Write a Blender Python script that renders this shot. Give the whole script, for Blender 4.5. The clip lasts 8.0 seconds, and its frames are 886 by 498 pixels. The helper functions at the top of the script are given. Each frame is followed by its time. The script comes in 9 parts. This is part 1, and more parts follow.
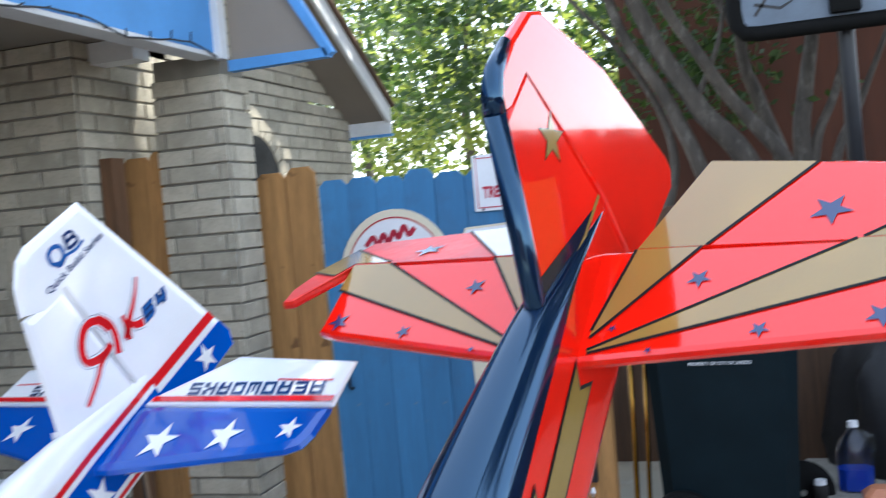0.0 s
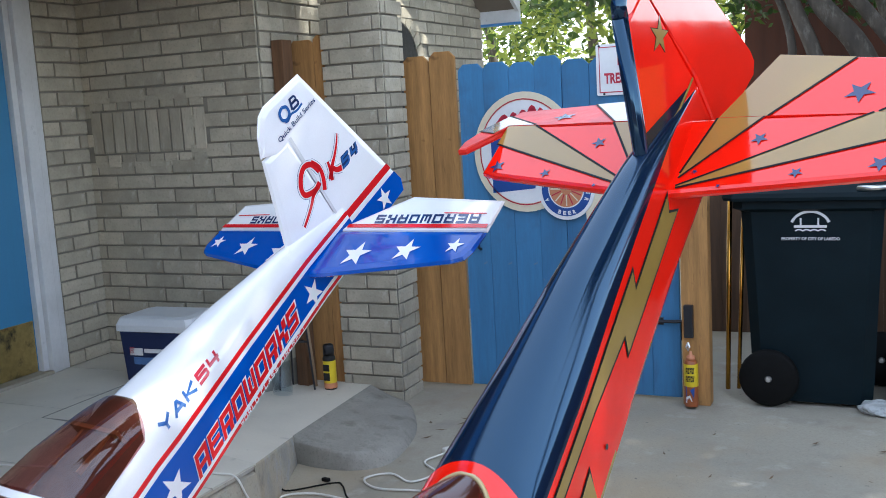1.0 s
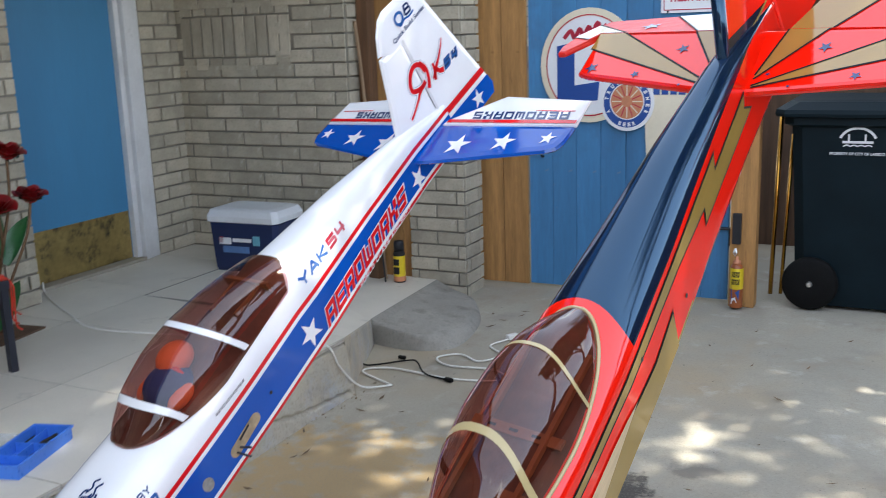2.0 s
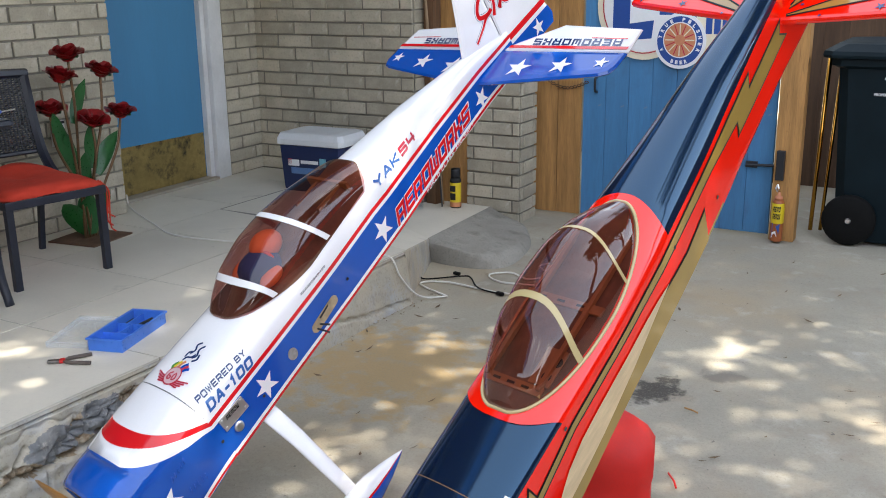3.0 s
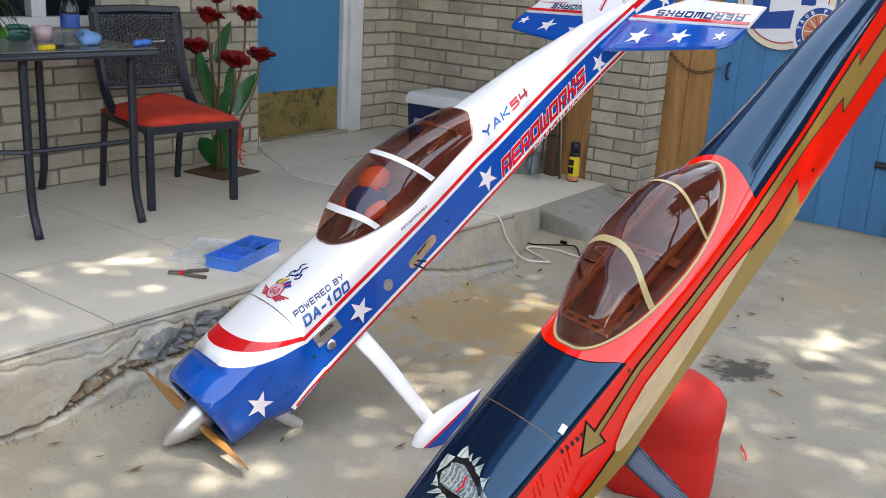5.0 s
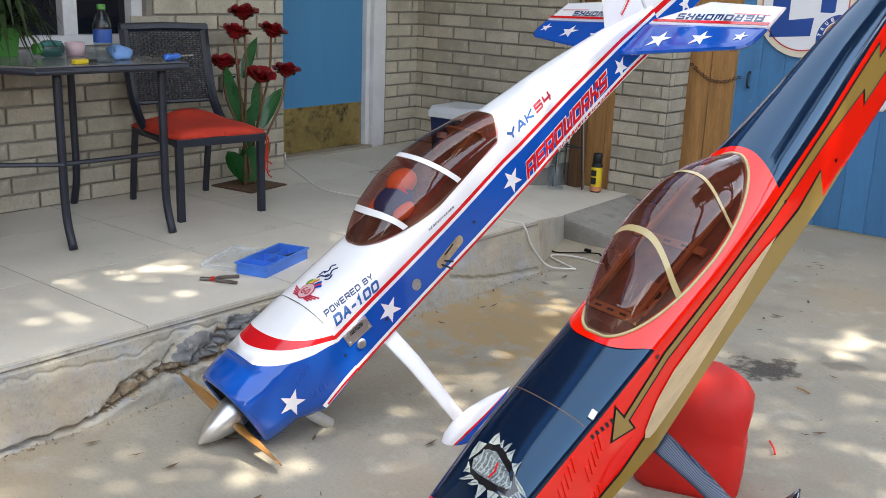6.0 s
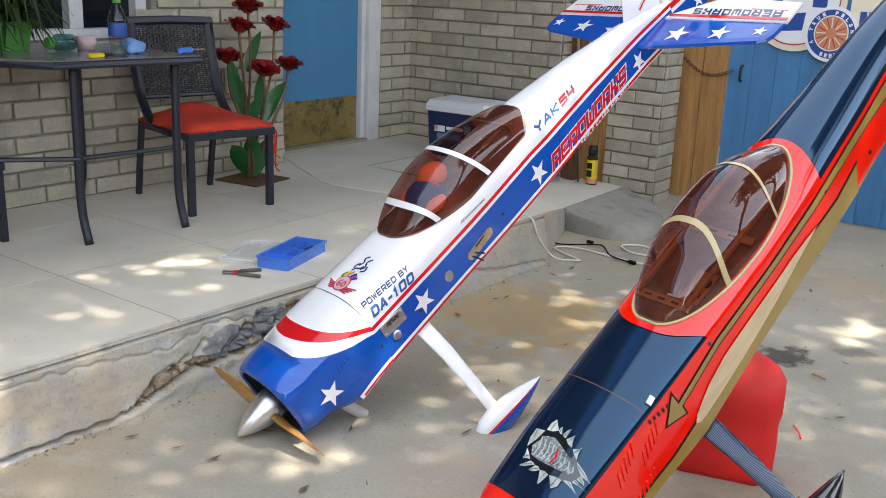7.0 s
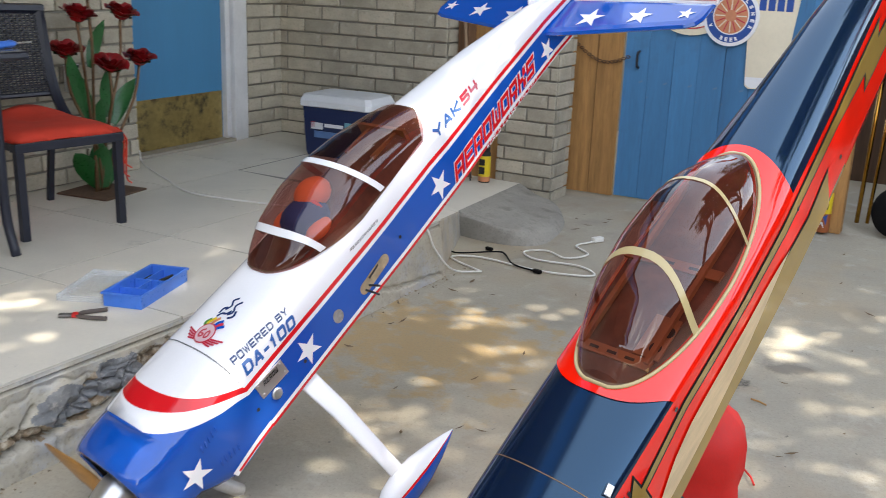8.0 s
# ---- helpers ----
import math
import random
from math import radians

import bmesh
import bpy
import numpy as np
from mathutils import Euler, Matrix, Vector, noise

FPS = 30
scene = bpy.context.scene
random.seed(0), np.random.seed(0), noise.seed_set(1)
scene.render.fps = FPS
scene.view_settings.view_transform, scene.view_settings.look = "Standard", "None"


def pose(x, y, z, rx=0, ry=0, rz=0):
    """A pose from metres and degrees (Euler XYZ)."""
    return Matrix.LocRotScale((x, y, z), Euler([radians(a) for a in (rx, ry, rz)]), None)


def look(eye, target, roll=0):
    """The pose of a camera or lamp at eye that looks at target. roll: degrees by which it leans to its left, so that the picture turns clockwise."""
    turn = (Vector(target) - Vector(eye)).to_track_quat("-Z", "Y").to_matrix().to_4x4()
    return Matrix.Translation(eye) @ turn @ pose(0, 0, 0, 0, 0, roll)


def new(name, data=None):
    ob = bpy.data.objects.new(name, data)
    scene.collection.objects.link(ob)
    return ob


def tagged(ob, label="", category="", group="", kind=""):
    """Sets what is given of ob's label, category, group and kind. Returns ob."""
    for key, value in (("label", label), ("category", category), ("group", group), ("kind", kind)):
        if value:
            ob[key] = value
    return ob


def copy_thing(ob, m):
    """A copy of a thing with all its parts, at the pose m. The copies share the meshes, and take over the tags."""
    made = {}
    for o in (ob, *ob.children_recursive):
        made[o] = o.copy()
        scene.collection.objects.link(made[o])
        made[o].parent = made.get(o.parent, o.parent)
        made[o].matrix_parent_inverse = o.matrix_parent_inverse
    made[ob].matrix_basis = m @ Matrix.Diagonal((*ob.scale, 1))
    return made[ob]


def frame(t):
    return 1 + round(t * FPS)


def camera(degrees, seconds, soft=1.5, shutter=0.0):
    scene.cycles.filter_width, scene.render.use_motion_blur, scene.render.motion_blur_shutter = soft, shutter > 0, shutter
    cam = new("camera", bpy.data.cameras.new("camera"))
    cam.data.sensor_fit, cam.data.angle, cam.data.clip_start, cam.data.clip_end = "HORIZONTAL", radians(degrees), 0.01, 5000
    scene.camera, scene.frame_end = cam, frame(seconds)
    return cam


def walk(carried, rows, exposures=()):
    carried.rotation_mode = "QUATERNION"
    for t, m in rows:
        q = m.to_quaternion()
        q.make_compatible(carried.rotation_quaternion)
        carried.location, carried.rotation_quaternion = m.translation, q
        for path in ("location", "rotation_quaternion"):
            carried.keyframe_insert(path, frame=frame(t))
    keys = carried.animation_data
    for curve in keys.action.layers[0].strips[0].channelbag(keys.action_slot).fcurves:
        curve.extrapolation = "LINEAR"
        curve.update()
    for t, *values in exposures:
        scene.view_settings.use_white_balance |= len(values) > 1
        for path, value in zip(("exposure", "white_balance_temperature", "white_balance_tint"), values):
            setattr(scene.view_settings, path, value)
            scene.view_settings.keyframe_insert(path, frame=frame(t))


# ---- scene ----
from mathutils import geometry

cam = camera(48.7, 8.0, 0.9, 0.25)
PATH = [
    (0, (1.096, 0.903, 1.524), (0.497, 2.81, 1.45), -5.0),
    (0.3, (1.16, 0.73, 1.501), (0.381, 2.567, 1.368), -5.1),
    (0.5, (1.195, 0.593, 1.496), (0.418, 2.428, 1.328), -4.6),
    (0.7, (1.252, 0.455, 1.506), (0.385, 2.241, 1.270), -4.6),
    (1, (1.243, 0.298, 1.496), (0.423, 2.1, 1.213), -3.3),
    (1.2, (1.239, 0.174, 1.496), (0.458, 1.996, 1.231), -3.3),
    (1.5, (1.207, 0.001, 1.485), (0.324, 1.761, 1.132), -4.3),
    (1.7, (1.219, -0.066, 1.495), (0.381, 1.699, 1.069), -3.2),
    (2, (1.249, -0.129, 1.472), (0.374, 1.615, 1.034), -1.9),
    (2.2, (1.296, -0.182, 1.451), (0.362, 1.525, 0.987), -0.8),
    (3.3, (1.381, -0.511, 1.423), (0.43, 1.155, 0.855), -0.8),
    (3.5, (1.395, -0.527, 1.41), (0.441, 1.131, 0.828), -0.7),
    (4, (1.465, -0.512, 1.384), (0.447, 1.111, 0.812), 1.4),
    (4.5, (1.498, -0.516, 1.367), (0.38, 1.033, 0.776), 2.6),
    (4.7, (1.505, -0.512, 1.368), (0.367, 1.026, 0.785), 3.2),
    (5.8, (1.556, -0.565, 1.312), (0.353, 0.931, 0.754), 2.3),
    (6, (1.549, -0.578, 1.305), (0.347, 0.929, 0.772), 2.2),
    (6.5, (1.499, -0.716, 1.309), (0.311, 0.802, 0.774), 2.1),
    (7, (1.41, -0.735, 1.303), (0.269, 0.815, 0.76), 2.4),
    (7.5, (1.281, -0.531, 1.295), (0.205, 1.063, 0.746), 2.7),
    (8, (1.084, -0.32, 1.271), (0.151, 1.358, 0.712), 2.2),
]
EXPOSURES = [(0.0, 1.60, 5950, 7), (1.0, 1.51, 6050, 7), (2.0, 1.62, 6450, 8), (4.0, 1.74, 7000, 9), (8.0, 1.77, 7000, 9)]
walk(cam, [(t, look(eye, target, roll)) for t, eye, target, roll in PATH], EXPOSURES)

# ---- light ----
SUN_AZ, SUN_EL = 62.0, 63.0          # degrees clockwise from +y, and above the horizon
world = bpy.data.worlds.new("sky")
scene.world = world
world.use_nodes = True
wn = world.node_tree
sky = wn.nodes.new("ShaderNodeTexSky")
sky.sky_type = "NISHITA"
sky.sun_disc = False
sky.sun_elevation = radians(SUN_EL)
sky.sun_rotation = radians(SUN_AZ)
sky.dust_density = 1.2
sky.ozone_density = 1.0
back = wn.nodes["Background"]
back.inputs["Strength"].default_value = 0.15
# broken white cloud over the whole sky
dome = wn.nodes.new("ShaderNodeTexCoord")
puff = wn.nodes.new("ShaderNodeTexNoise")
puff.inputs["Scale"].default_value, puff.inputs["Detail"].default_value, puff.inputs["Roughness"].default_value = 4.2, 7.0, 0.55
drift = wn.nodes.new("ShaderNodeMapping")
drift.inputs["Location"].default_value = (8.2, 5.5, 3.1)
wn.links.new(dome.outputs["Generated"], drift.inputs["Vector"])
wn.links.new(drift.outputs[0], puff.inputs["Vector"])
veil = wn.nodes.new("ShaderNodeValToRGB")
veil.color_ramp.elements[0].position, veil.color_ramp.elements[1].position = 0.54, 0.68
wn.links.new(puff.outputs["Fac"], veil.inputs[0])
cover = wn.nodes.new("ShaderNodeMix")
cover.data_type = "RGBA"
cover.inputs[7].default_value = (10.6, 10.9, 11.2, 1.0)
# summer haze that whitens the sky towards the horizon all round
height = wn.nodes.new("ShaderNodeSeparateXYZ")
wn.links.new(dome.outputs["Generated"], height.inputs[0])
haze = wn.nodes.new("ShaderNodeMapRange")
haze.inputs["From Min"].default_value, haze.inputs["From Max"].default_value = 0.0, 0.34
haze.inputs["To Min"].default_value, haze.inputs["To Max"].default_value = 0.82, 0.24
wn.links.new(height.outputs["Z"], haze.inputs["Value"])
both = wn.nodes.new("ShaderNodeMath")
both.operation = "MAXIMUM"
# the cloud thins to a faint veil overhead
thin = wn.nodes.new("ShaderNodeMapRange")
thin.inputs["From Min"].default_value, thin.inputs["From Max"].default_value = 0.38, 0.74
thin.inputs["To Min"].default_value, thin.inputs["To Max"].default_value = 1.0, 0.10
wn.links.new(height.outputs["Z"], thin.inputs["Value"])
wisps = wn.nodes.new("ShaderNodeMath")
wisps.operation = "MULTIPLY"
wn.links.new(veil.outputs[0], wisps.inputs[0])
wn.links.new(thin.outputs[0], wisps.inputs[1])
wn.links.new(wisps.outputs[0], both.inputs[0])
wn.links.new(haze.outputs[0], both.inputs[1])
wn.links.new(both.outputs[0], cover.inputs[0])
wn.links.new(sky.outputs[0], cover.inputs[6])
wn.links.new(cover.outputs[2], back.inputs[0])
sun = new("sun", bpy.data.lights.new("sun", "SUN"))
sun.data.energy, sun.data.angle, sun.data.color = 5.0, radians(0.42), (1.0, 0.94, 0.84)
az, el = radians(SUN_AZ), radians(SUN_EL)
SUN_DIR = Vector((math.sin(az) * math.cos(el), math.cos(az) * math.cos(el), math.sin(el)))
sun.matrix_world = look(SUN_DIR * 30, (0, 0, 0))
scene.view_settings.exposure = 0.0

# ---- materials ----
def node(nt, kind, **inputs):
    n = nt.nodes.new(kind)
    for k, v in inputs.items():
        n.inputs[k.replace("_", " ")].default_value = v
    return n


def noise_tex(nt, vec, scale, detail=4.0, rough=0.55):
    n = nt.nodes.new("ShaderNodeTexNoise")
    n.inputs["Scale"].default_value = scale
    n.inputs["Detail"].default_value = detail
    n.inputs["Roughness"].default_value = rough
    nt.links.new(vec, n.inputs["Vector"])
    return n.outputs["Fac"]


def ramp(nt, fac, stops):
    r = nt.nodes.new("ShaderNodeValToRGB")
    els = r.color_ramp.elements
    while len(els) < len(stops):
        els.new(0.5)
    for e, (p, c) in zip(els, stops):
        e.position, e.color = p, (*c, 1.0) if len(c) == 3 else c
    nt.links.new(fac, r.inputs[0])
    return r.outputs[0]


def mixc(nt, fac, a, b, mode="MIX"):
    m = nt.nodes.new("ShaderNodeMix")
    m.data_type, m.blend_type = "RGBA", mode
    for sock, v in ((m.inputs[0], fac), (m.inputs[6], a), (m.inputs[7], b)):
        if isinstance(v, bpy.types.NodeSocket):
            nt.links.new(v, sock)
        else:
            sock.default_value = v if isinstance(v, (int, float)) else (*v, 1.0)
    return m.outputs[2]


def shade(c, f):
    return tuple(min(1.0, x * f) for x in c)


def surf(name, base, rough=0.6, metal=0.0, coat=0.0, vary=0.12, coarse=3.0, fine=60.0, bump=0.15, stain=None, stain_at=0.62, per_piece=0.0, stretch=None, bump_scale=None):
    """A painted, mineral, wooden or metal surface with coarse and fine variation."""
    m = bpy.data.materials.new(name)
    m.use_nodes = True
    nt = m.node_tree
    b = nt.nodes["Principled BSDF"]
    tc = nt.nodes.new("ShaderNodeTexCoord")
    vec = tc.outputs["Object"]
    if stretch:
        mp = nt.nodes.new("ShaderNodeMapping")
        mp.inputs["Scale"].default_value = stretch
        nt.links.new(vec, mp.inputs["Vector"])
        vec = mp.outputs[0]
    if per_piece:
        info = nt.nodes.new("ShaderNodeObjectInfo")
        off = nt.nodes.new("ShaderNodeVectorMath")
        off.operation = "MULTIPLY_ADD"
        off.inputs[1].default_value = (37.0, 53.0, 71.0)
        nt.links.new(info.outputs["Random"], off.inputs[0])
        nt.links.new(vec, off.inputs[2])
        vec = off.outputs[0]
    big, small = noise_tex(nt, vec, coarse, 3.0), noise_tex(nt, vec, fine, 5.0, 0.65)
    col = ramp(nt, big, [(0.3, shade(base, 1 - vary)), (0.7, shade(base, 1 + vary))])
    grain = ramp(nt, small, [(0.3, (1 - vary, 1 - vary, 1 - vary)), (0.7, (1.0, 1.0, 1.0))])
    col = mixc(nt, 1.0, col, grain, "MULTIPLY")
    if stain:
        st = noise_tex(nt, vec, coarse * 2.3, 6.0, 0.7)
        k = ramp(nt, st, [(stain_at - 0.06, (0, 0, 0)), (stain_at + 0.1, (1, 1, 1))])
        col = mixc(nt, k, col, stain)
    if per_piece:
        v = ramp(nt, info.outputs["Random"], [(0.0, (1 - per_piece,) * 3), (1.0, (1 + per_piece * 0.6,) * 3)])
        col = mixc(nt, 1.0, col, v, "MULTIPLY")
    nt.links.new(col, b.inputs["Base Color"])
    rr = ramp(nt, small, [(0.25, (max(0.02, rough * 0.85),) * 3), (0.75, (min(1.0, rough * 1.12),) * 3)])
    nt.links.new(rr, b.inputs["Roughness"])
    b.inputs["Metallic"].default_value = metal
    b.inputs["Coat Weight"].default_value = coat
    b.inputs["Coat Roughness"].default_value = 0.06
    if bump:
        bp = nt.nodes.new("ShaderNodeBump")
        bp.inputs["Strength"].default_value = bump
        bp.inputs["Distance"].default_value = 0.004
        h = noise_tex(nt, vec, bump_scale, 5.0, 0.6) if bump_scale else small
        nt.links.new(h, bp.inputs["Height"])
        nt.links.new(bp.outputs[0], b.inputs["Normal"])
    return m


def mottle(m, colour, scale, lo, hi, amount=1.0, detail=4.0):
    """Lay one more irregular stain over a surface's colour."""
    nt = m.node_tree
    b = nt.nodes["Principled BSDF"]
    old = b.inputs["Base Color"].links[0].from_socket
    tc = nt.nodes.new("ShaderNodeTexCoord")
    k = ramp(nt, noise_tex(nt, tc.outputs["Object"], scale, detail, 0.6), [(lo, (0, 0, 0)), (hi, (amount, amount, amount))])
    nt.links.new(mixc(nt, k, old, colour), b.inputs["Base Color"])
    return m


def spot(m, colour, centre, radius, amount, lo=0.25, hi=0.75):
    """One blotchy stain of irregular outline at a place on a surface."""
    nt = m.node_tree
    b = nt.nodes["Principled BSDF"]
    old = b.inputs["Base Color"].links[0].from_socket
    tc = nt.nodes.new("ShaderNodeTexCoord")
    mp = nt.nodes.new("ShaderNodeMapping")
    mp.vector_type = "TEXTURE"
    mp.inputs["Location"].default_value = (*centre, 0.0)
    mp.inputs["Scale"].default_value = (radius[0], radius[1], 1.0)
    nt.links.new(tc.outputs["Object"], mp.inputs["Vector"])
    far = nt.nodes.new("ShaderNodeVectorMath")
    far.operation = "LENGTH"
    nt.links.new(mp.outputs[0], far.inputs[0])
    sway = nt.nodes.new("ShaderNodeMath")
    sway.operation, sway.inputs[1].default_value = "MULTIPLY_ADD", 1.3
    nt.links.new(noise_tex(nt, tc.outputs["Object"], 9.0, 6.0, 0.65), sway.inputs[0])
    nt.links.new(far.outputs["Value"], sway.inputs[2])
    k = ramp(nt, sway.outputs[0], [(lo, (amount, amount, amount)), (hi, (0, 0, 0))])
    nt.links.new(mixc(nt, k, old, colour), b.inputs["Base Color"])
    return m


def film_paint(name, base, rough=0.09, wrinkle=0.05, coat=0.4):
    """Glossy heat-shrunk covering film with faint wrinkles."""
    m = surf(name, base, rough, coat=0.0, vary=0.04, coarse=5.0, fine=300.0, bump=0.0)
    nt = m.node_tree
    b = nt.nodes["Principled BSDF"]
    tc = nt.nodes.new("ShaderNodeTexCoord")
    bp = nt.nodes.new("ShaderNodeBump")
    bp.inputs["Strength"].default_value, bp.inputs["Distance"].default_value = wrinkle, 0.01
    nt.links.new(noise_tex(nt, tc.outputs["Object"], 14.0, 2.0), bp.inputs["Height"])
    nt.links.new(bp.outputs[0], b.inputs["Normal"])
    b.inputs["Coat Weight"].default_value = coat
    b.inputs["Coat Roughness"].default_value = 0.03
    return m


def tinted(name, tint, rough=0.02, gloss=0.04):
    """A thin clear or tinted sheet: coloured see-through with a mirror gloss by angle."""
    m = bpy.data.materials.new(name)
    m.use_nodes = True
    nt = m.node_tree
    nt.nodes.remove(nt.nodes["Principled BSDF"])
    tr = node(nt, "ShaderNodeBsdfTransparent", Color=(*tint, 1.0))
    gl = node(nt, "ShaderNodeBsdfGlossy", Color=(1, 1, 1, 1), Roughness=rough)
    lw = node(nt, "ShaderNodeLayerWeight", Blend=0.5)
    power = nt.nodes.new("ShaderNodeMath")
    power.operation, power.inputs[1].default_value = "POWER", 4.0
    nt.links.new(lw.outputs["Facing"], power.inputs[0])
    fac = nt.nodes.new("ShaderNodeMath")
    fac.operation, fac.inputs[1].default_value, fac.inputs[2].default_value = "MULTIPLY_ADD", 0.8, gloss
    nt.links.new(power.outputs[0], fac.inputs[0])
    mx = nt.nodes.new("ShaderNodeMixShader")
    nt.links.new(fac.outputs[0], mx.inputs[0])
    nt.links.new(tr.outputs[0], mx.inputs[1])
    nt.links.new(gl.outputs[0], mx.inputs[2])
    nt.links.new(mx.outputs[0], nt.nodes["Material Output"].inputs["Surface"])
    return m


BRICK = surf("brick_cream", (0.47, 0.42, 0.325), 0.85, vary=0.16, coarse=7.0, fine=90.0, bump=0.6, per_piece=0.20, stain=(0.46, 0.43, 0.36), stain_at=0.66)
MORTAR = surf("mortar", (0.25, 0.23, 0.19), 0.95, vary=0.15, coarse=9.0, fine=160.0, bump=0.5)
CONCRETE = surf("concrete_drive", (0.385, 0.352, 0.280), 0.82, vary=0.16, coarse=0.9, fine=70.0, bump=0.5, stain=(0.30, 0.25, 0.19), stain_at=0.60)
CONCRETE_ROUGH = surf("concrete_rough", (0.32, 0.30, 0.26), 0.95, vary=0.14, coarse=5.0, fine=55.0, bump=0.7, stain=(0.22, 0.2, 0.17), stain_at=0.62)
EDGE_TAN = surf("edge_plaster", (0.47, 0.43, 0.345), 0.95, vary=0.14, coarse=4.0, fine=50.0, bump=0.6, stain=(0.40, 0.41, 0.42), stain_at=0.56)
EDGE_EARTH = surf("edge_earth", (0.30, 0.22, 0.14), 0.95, vary=0.3, coarse=20.0, fine=80.0, bump=1.0, stain=(0.42, 0.36, 0.27), stain_at=0.55)
EDGE_GREY = surf("edge_broken_grey", (0.235, 0.24, 0.245), 0.95, vary=0.28, coarse=16.0, fine=60.0, bump=1.0, stain=(0.38, 0.36, 0.33), stain_at=0.60)
TILE = surf("patio_tile", (0.68, 0.635, 0.54), 0.55, vary=0.07, coarse=2.0, fine=80.0, bump=0.1, per_piece=0.05, stain=(0.42, 0.39, 0.34), stain_at=0.68)
GROUT = surf("grout", (0.27, 0.255, 0.225), 0.95, bump=0.3)
BLUE_PAINT = surf("gate_blue_paint", (0.055, 0.20, 0.40), 0.75, vary=0.18, coarse=4.0, fine=70.0, bump=0.45, stretch=(1, 1, 0.12), stain=(0.045, 0.10, 0.2), stain_at=0.66, per_piece=0.12)
DOOR_BLUE = surf("door_blue_paint", (0.052, 0.215, 0.40), 0.55, vary=0.07, coarse=3.0, fine=50.0, bump=0.1, stretch=(1, 1, 0.2))
FASCIA_BLUE = surf("fascia_blue_paint", (0.09, 0.28, 0.60), 0.6, vary=0.1, bump=0.15)
OLD_CEDAR = surf("weathered_cedar", (0.15, 0.075, 0.035), 0.85, vary=0.25, coarse=5.0, fine=40.0, bump=0.4, stretch=(6, 6, 0.5))
STICK_WOOD = surf("pale_stick", (0.30, 0.20, 0.12), 0.8, vary=0.15, coarse=8.0, fine=60.0, bump=0.2, stretch=(6, 6, 0.5))
CEDAR = surf("cedar_board", (0.42, 0.215, 0.07), 0.8, vary=0.22, coarse=5.0, fine=40.0, bump=0.4, stretch=(6, 6, 0.5), stain=(0.20, 0.10, 0.035), stain_at=0.64, per_piece=0.16)
OLD_WOOD = surf("weathered_wood", (0.115, 0.062, 0.034), 0.85, vary=0.25, coarse=5.0, fine=40.0, bump=0.4, stretch=(6, 6, 0.5), per_piece=0.2)
WHITE_TRIM = surf("white_trim_paint", (0.66, 0.66, 0.66), 0.6, vary=0.08, coarse=5.0, fine=50.0, bump=0.2, stain=(0.42, 0.42, 0.42), stain_at=0.7)
# soffit colour darkened to hold the shade under the eaves
SOFFIT = surf("soffit_shade_tone", (0.24, 0.20, 0.16), 0.8, vary=0.06, coarse=3.0, fine=60.0, bump=0.2)
WHITE_FILM = film_paint("white_film", (0.87, 0.87, 0.88))
BLUE_FILM = film_paint("blue_film", (0.002, 0.082, 0.44))
RED_FILM = film_paint("red_film", (0.70, 0.012, 0.018))
BLACK_LINE = surf("black_pinstripe", (0.006, 0.006, 0.007), 0.5, vary=0.05, bump=0.0)
BLACK_LINE.node_tree.nodes["Principled BSDF"].inputs["Specular IOR Level"].default_value = 0.2
BLACK_FILM = film_paint("black_film", (0.008, 0.009, 0.014), 0.08, 0.03, 1.0)
BLACK_FILM.node_tree.nodes["Principled BSDF"].inputs["IOR"].default_value = 1.65
# black deck film; blue base and specular tint stand in for reflected sky
DECK_FILM = film_paint("black_film_sky_tint", (0.003, 0.010, 0.032), 0.12, 0.005, 0.1)
DECK_FILM.node_tree.nodes["Principled BSDF"].inputs["IOR"].default_value = 1.82
DECK_FILM.node_tree.nodes["Principled BSDF"].inputs["Specular Tint"].default_value = (0.36, 0.68, 1.0, 1.0)
CRINKLED_FILM = film_paint("crinkled_red_film", (0.72, 0.014, 0.006), 0.38, 0.35, 0.0)
NAVY_FILM = film_paint("navy_film", (0.02, 0.045, 0.14))
ORANGE_RED_FILM = film_paint("orange_red_film", (0.95, 0.010, 0.002), coat=0.85)
GOLD_FILM = film_paint("gold_film", (0.33, 0.21, 0.05), 0.12, coat=1.0)
for film in (ORANGE_RED_FILM, GOLD_FILM):
    film.node_tree.nodes["Principled BSDF"].inputs["IOR"].default_value = 1.45
CREAM_FILM = film_paint("cream_film", (0.52, 0.41, 0.20), 0.2)
CAST_ALLOY = surf("cast_alloy", (0.62, 0.62, 0.60), 0.55, metal=0.2, vary=0.1, coarse=20.0, fine=200.0, bump=0.1)
CARBON = surf("carbon_fibre", (0.02, 0.022, 0.026), 0.35, coat=0.2, vary=0.3, coarse=60, fine=400, bump=0.05)
# diagonal weave of the carbon cloth
weave = CARBON.node_tree.nodes.new("ShaderNodeTexWave")
weave.bands_direction = "DIAGONAL"
weave.inputs["Scale"].default_value, weave.inputs["Distortion"].default_value = 130.0, 0.4
place_of = CARBON.node_tree.nodes.new("ShaderNodeTexCoord")
CARBON.node_tree.links.new(place_of.outputs["Object"], weave.inputs["Vector"])
CARBON.node_tree.links.new(ramp(CARBON.node_tree, weave.outputs["Fac"], [(0.3, (0.012, 0.020, 0.040)), (0.7, (0.055, 0.085, 0.15))]), CARBON.node_tree.nodes["Principled BSDF"].inputs["Base Color"])
BALSA = surf("bare_balsa", (0.66, 0.49, 0.29), 0.75, vary=0.14, coarse=8.0, fine=60.0, bump=0.2, stretch=(6, 1, 6))
